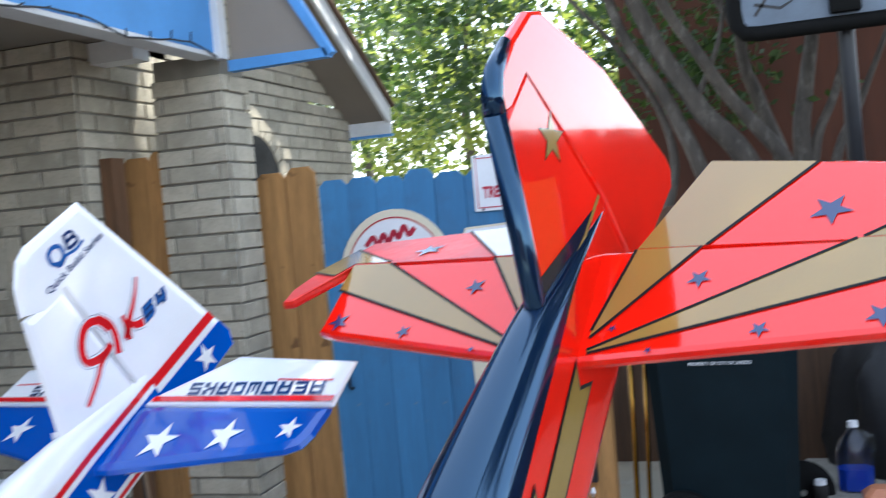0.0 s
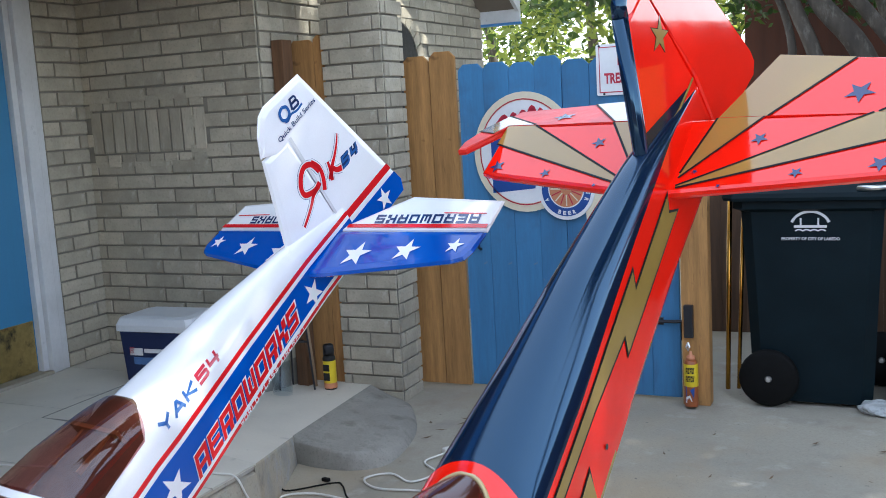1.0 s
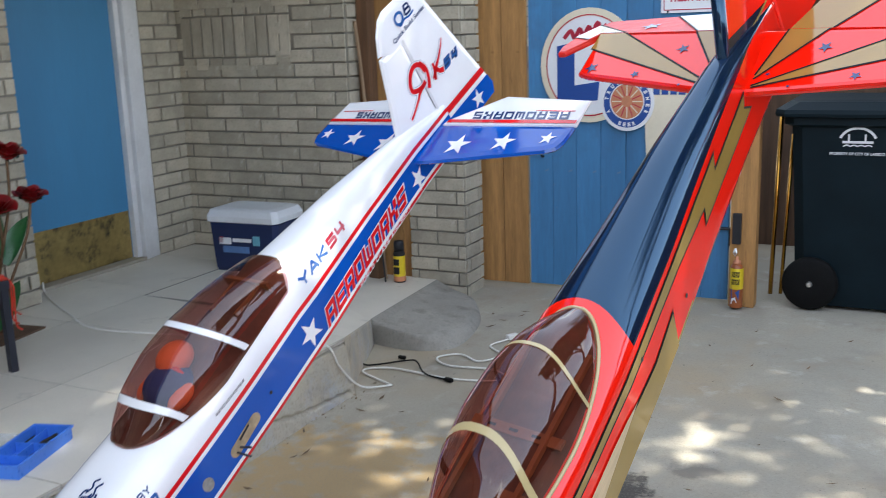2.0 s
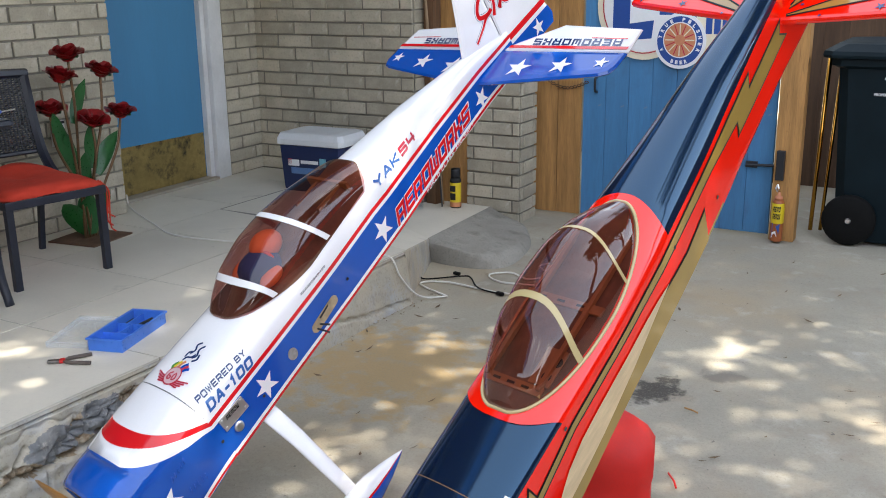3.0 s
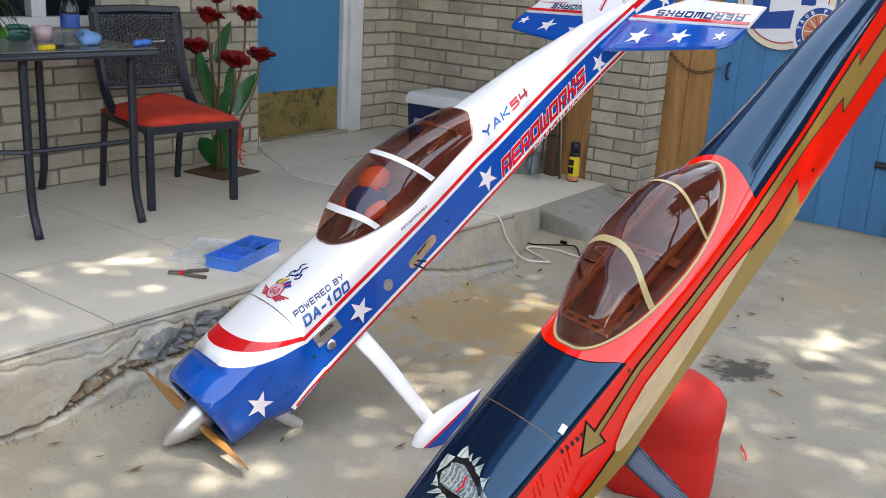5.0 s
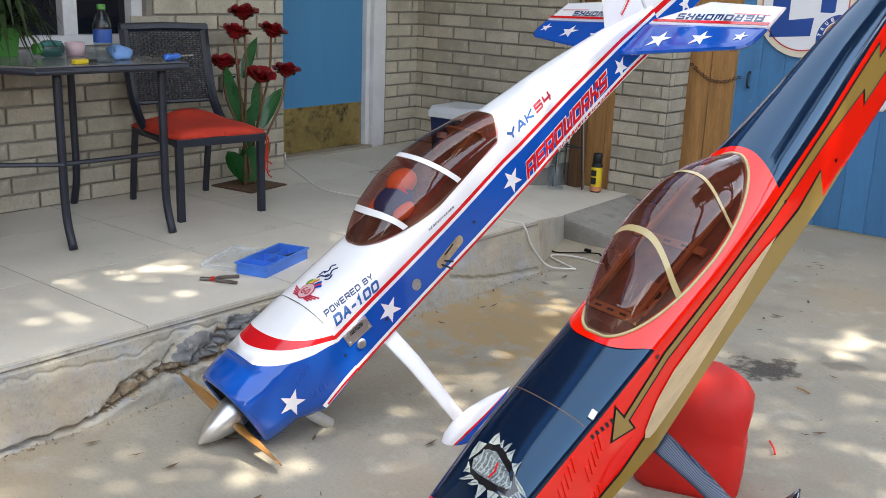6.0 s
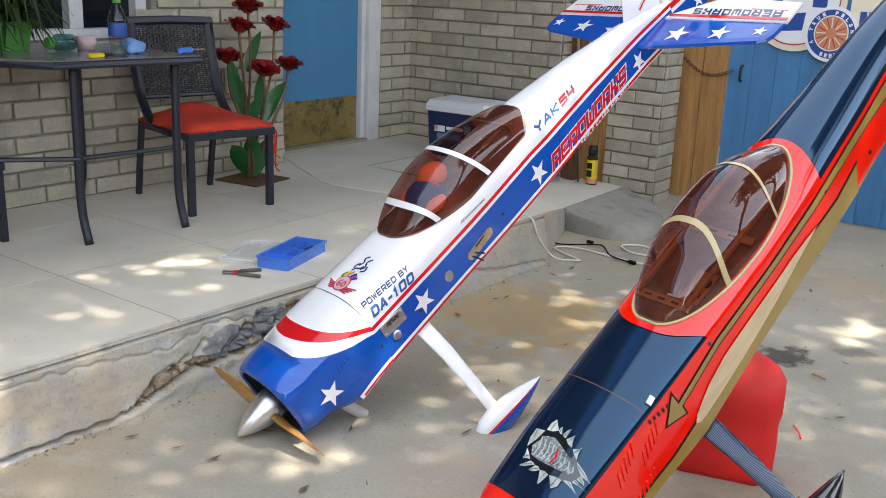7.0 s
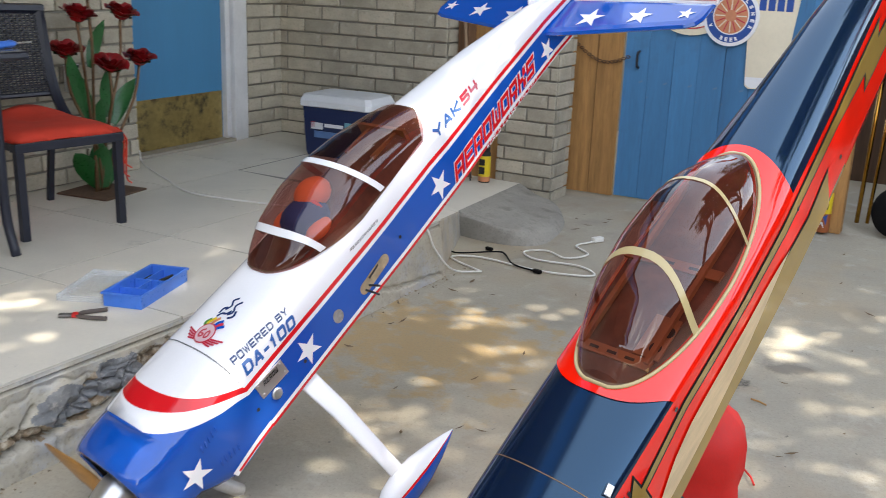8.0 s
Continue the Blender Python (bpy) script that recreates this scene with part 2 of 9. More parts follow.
PLY = surf("plywood", (0.30, 0.16, 0.06), 0.7, vary=0.18, coarse=8.0, fine=60.0, bump=0.2)
PROP_WOOD = surf("prop_wood", (0.42, 0.2, 0.05), 0.35, coat=0.4, vary=0.2, coarse=10.0, fine=60.0, bump=0.1, stretch=(1, 8, 8))
ALLOY = surf("spun_alloy", (0.78, 0.78, 0.78), 0.34, metal=1.0, vary=0.03, coarse=6.0, fine=40.0, bump=0.0)
FURNITURE_METAL = surf("furniture_metal", (0.012, 0.015, 0.028), 0.4, vary=0.2, coarse=9.0, fine=120.0, bump=0.12)
DARK_STEEL = surf("dark_steel", (0.014, 0.015, 0.020), 0.5, vary=0.15, coarse=9.0, fine=120.0, bump=0.1)
RUBBER = surf("black_rubber", (0.006, 0.006, 0.006), 0.8, vary=0.2, bump=0.2)
RUBBER.node_tree.nodes["Principled BSDF"].inputs["Specular IOR Level"].default_value = 0.15
BLACK_HOLE = surf("engine_dark", (0.015, 0.014, 0.013), 0.8, vary=0.2, bump=0.1)
CANOPY_LIGHT = tinted("smoked_canopy_light", (0.70, 0.45, 0.43), 0.02, 0.06)
CANOPY_TINT = tinted("smoked_canopy", (0.68, 0.41, 0.38), 0.02, 0.06)
BIN_PLASTIC = surf("bin_plastic", (0.006, 0.014, 0.019), 0.5, vary=0.15, coarse=5.0, fine=200.0, bump=0.12)
BIN_PLASTIC.node_tree.nodes["Principled BSDF"].inputs["Specular IOR Level"].default_value = 0.12
RED_PLASTIC = surf("red_plastic", (0.70, 0.016, 0.012), 0.6, vary=0.08, coarse=6.0, fine=120.0, bump=0.12)
CUSHION = surf("cushion_cloth", (0.62, 0.045, 0.02), 0.9, vary=0.1, coarse=9.0, fine=500.0, bump=0.25)
WICKER = surf("woven_resin", (0.015, 0.017, 0.025), 0.5, vary=0.3, coarse=30.0, fine=200.0, bump=0.2)



def leafy(name, base, glow):
    """Leaf surface that also lets light through its blade."""
    m = surf(name, base, 0.5, vary=0.3, coarse=2.0, fine=30.0, bump=0.0)
    nt = m.node_tree
    tl = node(nt, "ShaderNodeBsdfTranslucent", Color=(*glow, 1.0))
    mx = nt.nodes.new("ShaderNodeMixShader")
    mx.inputs[0].default_value = 0.45
    nt.links.new(nt.nodes["Principled BSDF"].outputs[0], mx.inputs[1])
    nt.links.new(tl.outputs[0], mx.inputs[2])
    nt.links.new(mx.outputs[0], nt.nodes["Material Output"].inputs["Surface"])
    return m


mottle(CONCRETE, (0.40, 0.30, 0.18), 0.75, 0.46, 0.66, 0.75)
mottle(CONCRETE, (0.22, 0.20, 0.17), 2.3, 0.56, 0.74, 0.7, 7.0)
mottle(CONCRETE, (0.52, 0.49, 0.43), 5.5, 0.58, 0.72, 0.5, 6.0)
mottle(CONCRETE, (0.13, 0.115, 0.095), 38.0, 0.69, 0.73, 0.8, 3.0)
spot(CONCRETE, (0.40, 0.28, 0.135), (-0.50, 2.45), (1.5, 1.25), 0.9, 0.8, 1.6)
spot(CONCRETE, (0.060, 0.052, 0.042), (0.42, 2.71), (0.34, 0.38), 0.95, 0.85, 1.2)
spot(CONCRETE, (0.14, 0.12, 0.10), (0.62, 2.95), (0.34, 0.2), 0.6, 0.8, 1.3)
mottle(CONCRETE, (0.24, 0.22, 0.18), 130.0, 0.54, 0.68, 0.4, 2.0)
mottle(CONCRETE_ROUGH, (0.17, 0.16, 0.14), 110.0, 0.54, 0.66, 0.45, 2.0)
mottle(BRICK, (0.27, 0.245, 0.20), 70.0, 0.57, 0.70, 0.4, 2.0)
mottle(BRICK, (0.56, 0.52, 0.44), 16.0, 0.58, 0.72, 0.5, 4.0)
mottle(EDGE_TAN, (0.22, 0.20, 0.16), 90.0, 0.56, 0.68, 0.45, 2.0)
mottle(CEDAR, (0.12, 0.055, 0.02), 9.0, 0.66, 0.72, 0.8, 2.0)
mottle(BLUE_PAINT, (0.22, 0.22, 0.21), 13.0, 0.67, 0.73, 0.6, 5.0)
mottle(BLUE_PAINT, (0.05, 0.10, 0.17), 2.5, 0.52, 0.70, 0.6, 5.0)
mottle(TILE, (0.55, 0.51, 0.43), 1.4, 0.52, 0.70, 0.6, 6.0)
mottle(TILE, (0.28, 0.26, 0.23), 30.0, 0.70, 0.75, 0.5, 3.0)
mottle(CONCRETE_ROUGH, (0.17, 0.16, 0.135), 9.0, 0.54, 0.68, 0.7, 6.0)
mottle(EDGE_TAN, (0.44, 0.35, 0.24), 2.0, 0.48, 0.64, 0.8)
mottle(EDGE_TAN, (0.29, 0.28, 0.26), 3.5, 0.50, 0.66, 0.7, 6.0)
mottle(EDGE_TAN, (0.20, 0.19, 0.175), 11.0, 0.60, 0.70, 0.6, 7.0)

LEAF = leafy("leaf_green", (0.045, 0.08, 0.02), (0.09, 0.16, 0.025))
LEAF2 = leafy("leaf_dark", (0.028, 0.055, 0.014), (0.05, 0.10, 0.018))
# lit copy of the leaf colours: sunlight put into base and glow
LEAF_LIT = leafy("leaf_sunlit_tone", (0.14, 0.19, 0.04), (0.36, 0.42, 0.07))
BARK = surf("grey_bark", (0.085, 0.070, 0.056), 0.9, vary=0.42, coarse=7.0, fine=34.0, bump=1.0, stain=(0.16, 0.145, 0.12), stain_at=0.58, stretch=(1, 1, 0.3))
RUST_WALL = surf("red_brown_boards", (0.085, 0.027, 0.013), 0.85, vary=0.25, coarse=2.0, fine=30.0, bump=0.3, stretch=(3, 3, 0.3))
IVORY = surf("ivory_print", (0.74, 0.66, 0.50), 0.5, vary=0.06, bump=0.05)
WHITE_PRINT = surf("white_print", (0.78, 0.78, 0.80), 0.45, vary=0.05, bump=0.05, stain=(0.6, 0.6, 0.6), stain_at=0.72)
BLUE_PRINT = surf("blue_print", (0.015, 0.07, 0.30), 0.4, vary=0.1, bump=0.05)
RED_PRINT = surf("red_print", (0.50, 0.02, 0.05), 0.4, vary=0.1, bump=0.05)
ORANGE_PRINT = surf("orange_print", (0.62, 0.24, 0.12), 0.5, vary=0.15, bump=0.05)
YELLOW_PRINT = surf("yellow_print", (0.75, 0.55, 0.02), 0.4, vary=0.08, bump=0.03)
COOLER_BLUE = surf("cooler_blue", (0.010, 0.022, 0.085), 0.4, vary=0.1, bump=0.1)
COOLER_WHITE = surf("cooler_white", (0.70, 0.72, 0.74), 0.4, vary=0.06, bump=0.08)
ROSE_RED = surf("painted_rose", (0.27, 0.010, 0.013), 0.35, vary=0.3, coarse=20.0, fine=80.0, bump=0.2)
ROSE_GREEN = surf("painted_leaf", (0.012, 0.10, 0.022), 0.3, vary=0.25, coarse=8.0, fine=80.0, bump=0.15)
COPPER_STEM = surf("stem_metal", (0.16, 0.09, 0.045), 0.4, metal=0.6, vary=0.25, coarse=20.0, fine=90.0, bump=0.2)
TRAY_BLUE = surf("tray_blue", (0.06, 0.21, 0.72), 0.3, vary=0.08, bump=0.05)
def sheen_sheet(name, cover):
    """A thin clear sheet: mostly see-through, with blotchy white scatter standing in for its highlights."""
    m = bpy.data.materials.new(name)
    m.use_nodes = True
    nt = m.node_tree
    tr = node(nt, "ShaderNodeBsdfTransparent", Color=(0.98, 0.99, 1.0, 1.0))
    pr = nt.nodes["Principled BSDF"]
    pr.inputs["Base Color"].default_value = (0.82, 0.84, 0.86, 1.0)
    pr.inputs["Roughness"].default_value = 0.2
    cloud = node(nt, "ShaderNodeTexNoise", Scale=24.0)
    ramp = nt.nodes.new("ShaderNodeMapRange")
    ramp.inputs["From Min"].default_value, ramp.inputs["From Max"].default_value = 0.4, 0.65
    ramp.inputs["To Min"].default_value, ramp.inputs["To Max"].default_value = cover * 0.5, cover
    nt.links.new(cloud.outputs[0], ramp.inputs["Value"])
    mx = nt.nodes.new("ShaderNodeMixShader")
    nt.links.new(ramp.outputs[0], mx.inputs[0])
    nt.links.new(tr.outputs[0], mx.inputs[1])
    nt.links.new(pr.outputs[0], mx.inputs[2])
    nt.links.new(mx.outputs[0], nt.nodes["Material Output"].inputs["Surface"])
    return m


CLEAR = sheen_sheet("clear_plastic", 0.30)
GREY_STEEL = surf("plier_steel", (0.22, 0.21, 0.20), 0.4, metal=0.8, vary=0.3, coarse=30.0, fine=150.0, bump=0.1)
GRIP = surf("worn_grip", (0.12, 0.095, 0.08), 0.6, vary=0.3, coarse=20.0, fine=120.0, bump=0.2)
WATER_CLEAR = tinted("bottle_plastic", (0.80, 0.86, 0.90), 0.03)
BRASS = surf("brass_tube", (0.62, 0.32, 0.06), 0.18, metal=1.0, vary=0.15, coarse=12.0, fine=90.0, bump=0.05)
CORD_WHITE = surf("cord_white", (0.80, 0.78, 0.72), 0.6, vary=0.1, bump=0.05)
GREEN_POT = surf("pot_green", (0.075, 0.28, 0.05), 0.4, vary=0.15, bump=0.05)
PINK = surf("pink_cup", (0.62, 0.44, 0.46), 0.5, vary=0.06, bump=0.05)
GLOVE = surf("blue_cloth", (0.20, 0.38, 0.72), 0.8, vary=0.15, bump=0.3)
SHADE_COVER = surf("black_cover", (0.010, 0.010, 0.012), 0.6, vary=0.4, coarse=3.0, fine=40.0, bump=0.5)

# ---- mesh helpers ----
def mesh_of(name, bm, mats, smooth=False):
    me = bpy.data.meshes.new(name)
    bm.normal_update()
    bm.to_mesh(me)
    bm.free()
    for m in mats if isinstance(mats, (list, tuple)) else [mats]:
        me.materials.append(m)
    if smooth:
        for p in me.polygons:
            p.use_smooth = True
    return me


def part(name, bm, material, parent=None, label="", smooth=False, matrix=None, kind=""):
    """Link a bmesh as one mesh object under a thing or a part."""
    ob = new(name, mesh_of(name, bm, material, smooth))
    if parent:
        ob.parent = parent
    if matrix is not None:
        ob.matrix_basis = matrix
    return tagged(ob, label, kind=kind)


def thing(name, label, category, matrix=None, group="", kind=""):
    ob = new(name)
    ob.empty_display_size = 0.05
    if matrix is not None:
        ob.matrix_basis = matrix
    return tagged(ob, label, category, group, kind)


def box(bm, x0, x1, y0, y1, z0, z1, bevel=0.0, mat=0, m=None):
    vs = [bm.verts.new((x, y, z)) for z in (z0, z1) for y in (y0, y1) for x in (x0, x1)]
    fs = [bm.faces.new([vs[i] for i in f]) for f in ((0, 2, 3, 1), (4, 5, 7, 6), (0, 1, 5, 4), (2, 6, 7, 3), (0, 4, 6, 2), (1, 3, 7, 5))]
    out = vs
    if bevel:
        r = bmesh.ops.bevel(bm, geom=list({e for f in fs for e in f.edges}), offset=bevel, segments=2, affect="EDGES", profile=0.6)
        fs = r["faces"] + [f for f in fs if f.is_valid]
        out = list({v for f in fs for v in f.verts})
    for f in fs:
        f.material_index = mat
    if m is not None:
        bmesh.ops.transform(bm, matrix=m, verts=out)
    return bm


def boxed(*a, **k):
    return box(bmesh.new(), *a, **k)


def loft(bm, rings, closed=True, cap=True, mats=None, mat=0):
    """Rings of equal counts joined into a skin; mats gives the material of each column."""
    rows = [[bm.verts.new(p) for p in r] for r in rings]
    n = len(rows[0])
    for a, b in zip(rows, rows[1:]):
        for i in range(n if closed else n - 1):
            j = (i + 1) % n
            quad = []
            for v in (a[i], a[j], b[j], b[i]):
                if not any((v.co - w.co).length < 1e-6 for w in quad):
                    quad.append(v)
            if len(quad) > 2:
                f = bm.faces.new(quad)
                f.material_index = mats[i] if mats else mat
    if cap and closed:
        for r, flip in ((rows[0], True), (rows[-1], False)):
            try:
                f = bm.faces.new(r[::-1] if flip else r)
                f.material_index = mat
            except ValueError:
                pass
    return rows


def tube(bm, pts, radius, sides=8, mat=0, cap=True):
    """A swept tube; radius is one number or one per point."""
    pts = [Vector(p) for p in pts]
    rad = radius if isinstance(radius, (list, tuple)) else [radius] * len(pts)
    rings, up = [], None
    for i, p in enumerate(pts):
        d = (pts[min(i + 1, len(pts) - 1)] - pts[max(i - 1, 0)]).normalized()
        if up is None:
            up = d.orthogonal().normalized()
        up = (up - d * up.dot(d)).normalized()
        side = d.cross(up)
        rings.append([p + (up * math.cos(a) + side * math.sin(a)) * rad[i] for a in (2 * math.pi * k / sides for k in range(sides))])
    loft(bm, rings, cap=cap, mat=mat)
    return bm


def spline(ctrl, n=8):
    """Points of a smooth curve through the control points."""
    c = [Vector(p) for p in ctrl]
    c = [c[0] * 2 - c[1]] + c + [c[-1] * 2 - c[-2]]
    out = []
    for a, b, d, e in zip(c, c[1:], c[2:], c[3:]):
        for k in range(n):
            t = k / n
            out.append(0.5 * (2 * b + (d - a) * t + (2 * a - 5 * b + 4 * d - e) * t * t + (3 * b - a - 3 * d + e) * t ** 3))
    return out + [c[-2]]


def lathe(bm, profile, sides=24, mat=0, m=None, mats=None):
    """A turned body from (radius, z) pairs."""
    rows = loft(bm, [[(r * math.cos(a), r * math.sin(a), z) for a in (2 * math.pi * k / sides for k in range(sides))] for r, z in profile], mat=mat)
    if mats:
        for f in bm.faces:
            pass
    if m is not None:
        bmesh.ops.transform(bm, matrix=m, verts=[v for r in rows for v in r])
    return bm


def plate(bm, outline, depth, to3d, mat=0, back=True):
    """A flat outline given thickness; to3d(a, b, d) maps outline and depth to space."""
    f = [bm.verts.new(to3d(a, b, depth)) for a, b in outline]
    face = bm.faces.new(f)
    face.material_index = mat
    if back:
        g = [bm.verts.new(to3d(a, b, 0.0)) for a, b in outline]
        bm.faces.new(g[::-1]).material_index = mat
        for i in range(len(f)):
            j = (i + 1) % len(f)
            bm.faces.new((f[i], g[i], g[j], f[j])).material_index = mat
    return bm


def lerp(x, xs, ys):
    return float(np.interp(x, xs, ys))


def star_points(cx, cy, r, turn=0.0, inner=0.4):
    return [(cx + (r if k % 2 == 0 else r * inner) * math.sin(turn + math.pi * k / 5), cy + (r if k % 2 == 0 else r * inner) * math.cos(turn + math.pi * k / 5)) for k in range(10)]


def text_mesh(body, size, shear=0.0, bold=0.0, spacing=1.0, align="LEFT"):
    """A bmesh of flat lettering in the xy plane from the built-in font."""
    cu = bpy.data.curves.new("lettering", "FONT")
    cu.body, cu.size, cu.shear, cu.offset, cu.space_character, cu.align_x = body, size, shear, bold, spacing, align
    cu.resolution_u = 3
    ob = bpy.data.objects.new("lettering", cu)
    scene.collection.objects.link(ob)
    bpy.context.view_layer.update()
    me = bpy.data.meshes.new_from_object(ob)
    bm = bmesh.new()
    bm.from_mesh(me)
    bpy.data.objects.remove(ob)
    bpy.data.meshes.remove(me)
    bpy.data.curves.remove(cu)
    return bm

# ---- ground, patio, walls ----
COURSE, BLEN = 0.0768, 0.254
PATIO = 0.24


def ground_z(x, y):
    return 0.006 * noise.noise((x * 0.8, y * 0.8, 3.0))


bm = bmesh.new()
xs = [-150, -40, -12] + list(np.arange(-6, 6.01, 0.25)) + [12, 40, 150]
ys = [-150, -40, -12] + list(np.arange(-4, 8.01, 0.25)) + [14, 40, 150]
grid = [[bm.verts.new((x, y, ground_z(x, y) if abs(x) < 6 and -4 < y < 8 else 0.0)) for x in xs] for y in ys]
for a, b in zip(grid, grid[1:]):
    for i in range(len(xs) - 1):
        bm.faces.new((a[i], a[i + 1], b[i + 1], b[i]))
ground = part("ground", bm, CONCRETE, smooth=True)
tagged(ground, "weathered grey concrete driveway with stains", "driveway", kind="structure")

# the raised patio: rough concrete edge and large tiles
EDGE = lambda y: lerp(y, [-4.0, 0.4, 3.36], [-0.98, -0.935, -0.86])
patio = thing("patio", "raised tiled patio slab with a broken concrete edge", "patio", kind="structure")
FISSURES = (([(-0.4, 0.008), (0.20, 0.012), (0.73, 0.010), (0.87, 0.020), (0.985, 0.050), (1.086, 0.078), (1.183, 0.070), (1.313, 0.082), (1.55, 0.12)], 0.0065, 0.030),
            ([(0.30, 0.185), (0.55, 0.195), (0.773, 0.188), (0.902, 0.169), (1.028, 0.165), (1.128, 0.187), (1.201, 0.202), (1.334, 0.181), (1.60, 0.175)], 0.006, 0.004),
            ([(1.085, 0.120), (1.042, 0.104), (0.957, 0.093), (0.936, 0.061), (0.873, 0.029)], 0.008, 0.016),
            ([(1.157, 0.153), (1.114, 0.121), (1.095, 0.075)], 0.008, 0.018), ([(1.208, 0.066), (1.193, 0.017)], 0.007, 0.014),
            ([(1.30, 0.15), (1.40, 0.11), (1.50, 0.05)], 0.008, 0.014), ([(2.4, 0.2), (2.5, 0.10), (2.75, 0.05), (3.1, 0.02)], 0.008, 0.014))


def distance_to(path, y, z):
    best = 9.0
    for (a, b), (c, d) in zip(path, path[1:]):
        k = min(1.0, max(0.0, ((y - a) * (c - a) + (z - b) * (d - b)) / ((c - a) ** 2 + (d - b) ** 2)))
        best = min(best, math.hypot(y - a - k * (c - a), z - b - k * (d - b)))
    return best


def path_height(path, y):
    return lerp(y, [p[0] for p in path], [p[1] for p in path])


def broken_stone(y, z):
    """Where the plaster has come off and grey stone shows."""
    e = ((y - 1.235) / 0.085) ** 2 + ((z - 0.125) / 0.048) ** 2 + 0.8 * noise.noise((y * 14, z * 16, 2.0)) + 0.3 * noise.noise((y * 45, z * 45, 2.0))
    f = ((y - 1.42) / 0.09) ** 2 + ((z - 0.15) / 0.05) ** 2 + 0.8 * noise.noise((y * 14, z * 16, 2.0)) + 0.3 * noise.noise((y * 45, z * 45, 2.0))
    return min(1.0, max(0.0, 1.6 - min(e, f)))


def rubble(y, z):
    """How far the face is broken into loose stones: a band over the main crack, widening along it."""
    up = z - path_height(FISSURES[0][0], y)
    reach = lerp(y, [0.80, 0.95, 1.20, 1.32, 1.55], [0.0, 0.045, 0.03, 0.10, 0.08])
    if reach <= 0.004 or y > 1.62:
        return 0.0
    e = up / reach + 0.35 * noise.noise((y * 15, z * 15, 9.0))
    return max(0.0, min(1.0, 1.6 - 1.4 * abs(e - 0.45) / 0.55))


bm = bmesh.new()
rows = []
LEVELS = [PATIO - 0.006, PATIO - 0.016, PATIO - 0.023] + list(np.linspace(PATIO - 0.030, -0.005, 62)) + [-0.04]
for y in list(np.arange(-4.0, 0.0, 0.1)) + list(np.arange(0.0, 0.3, 0.012)) + list(np.arange(0.3, 1.62, 0.004)) + list(np.arange(1.62, 1.7, 0.012)) + list(np.arange(1.7, 3.15, 0.02)):
    row = []
    for k, z in enumerate(LEVELS):
        q = 1 - z / PATIO
        d = 0.0
        if k == 1:
            d = 0.004
        elif k == 2:
            d = -0.005
        elif k > 2:
            d = 0.050 * q + 0.010 * noise.noise((y * 2.2, z * 6, 1.0)) + 0.003 * noise.noise((y * 20, z * 34, 7.0))
            d += 0.012 * broken_stone(y, z) * (0.4 + noise.noise((y * 24, z * 30, 5.0)))
            r = rubble(y, z)
            if r > 0.02:
                near = noise.voronoi((y * 19, z * 24, 4.0))
                d += r * (0.010 * noise.cell(near[1][0] * 7.3) - 0.016 * math.exp(-((near[0][1] - near[0][0]) / 0.10) ** 2) - 0.006 + 0.005 * noise.noise((y * 60, z * 60, 2.0)))
            for path, width, depth in FISSURES:
                g = distance_to(path, y + 0.010 * noise.noise((y * 22, z * 22, 8.0)), z + 0.010 * noise.noise((y * 26, z * 26, 3.0)))
                d -= depth * math.exp(-(g / width) ** 2)
                if depth > 0.02 and z < path_height(path, y):
                    d += 0.005 * math.exp(-(g / 0.06) ** 2)
        row.append((EDGE(y) + d, y, z))
    rows.append(row)
loft(bm, rows, closed=False, cap=False)
for f in bm.faces:
    c = f.calc_center_median()
    if c.z < PATIO - 0.03 and broken_stone(c.y, c.z) > 0.5:
        f.material_index = 1
    elif rubble(c.y, c.z) > 0.45 + 0.5 * noise.noise((c.y * 16, c.z * 16, 6.0)):
        f.material_index = 2
part("patio_edge", bm, [EDGE_TAN, EDGE_GREY, EDGE_EARTH], patio, "chipped and cracked concrete edge")
bm = bmesh.new()
outline = [(-7.0, -4.0), (EDGE(-4.0) - 0.09, -4.0), (EDGE(3.14) - 0.09, 3.10), (-1.75, 3.39), (-1.58, 4.44), (-7.0, 4.44)]
plate(bm, outline, PATIO - 0.0015, lambda a, b, d: (a, b, d))
part("patio_base", bm, GROUT, patio)
# the corner that falls towards the gate
FALL = (Vector((EDGE(3.14), 3.14, PATIO)), Vector((-1.11, 3.77, 0.115)), Vector((-1.20, 4.66, 0.085)))


def fall_edge(q):
    return FALL[0].lerp(FALL[1], q * 2) if q < 0.5 else FALL[1].lerp(FALL[2], q * 2 - 1)


bm = bmesh.new()
rows = []
for q in np.linspace(0, 1, 17):
    a, b = Vector((-1.75, 3.39, PATIO)).lerp(Vector((-1.575, 4.66, 0.085)), q), fall_edge(q)
    rows.append([a.lerp(b, t) for t in np.linspace(0, 1, 6)] + [Vector((b.x + 0.004, b.y, b.z - 0.008)), Vector((b.x + 0.02, b.y, -0.02))])
rows.append([Vector((-1.575, 4.98, 0.06)).lerp(Vector((-1.40, 4.98, 0.06)), t) for t in np.linspace(0, 1, 6)] + [Vector((-1.40, 4.98, 0.05)), Vector((-1.40, 4.98, -0.02))])
loft(bm, rows, closed=False, cap=False)
bm.normal_update()
for f in bm.faces:
    if abs(f.normal.z) < 0.6:
        f.material_index = 1
part("patio_fall", bm, [TILE, EDGE_TAN], patio, "smooth slab falling to the gate")

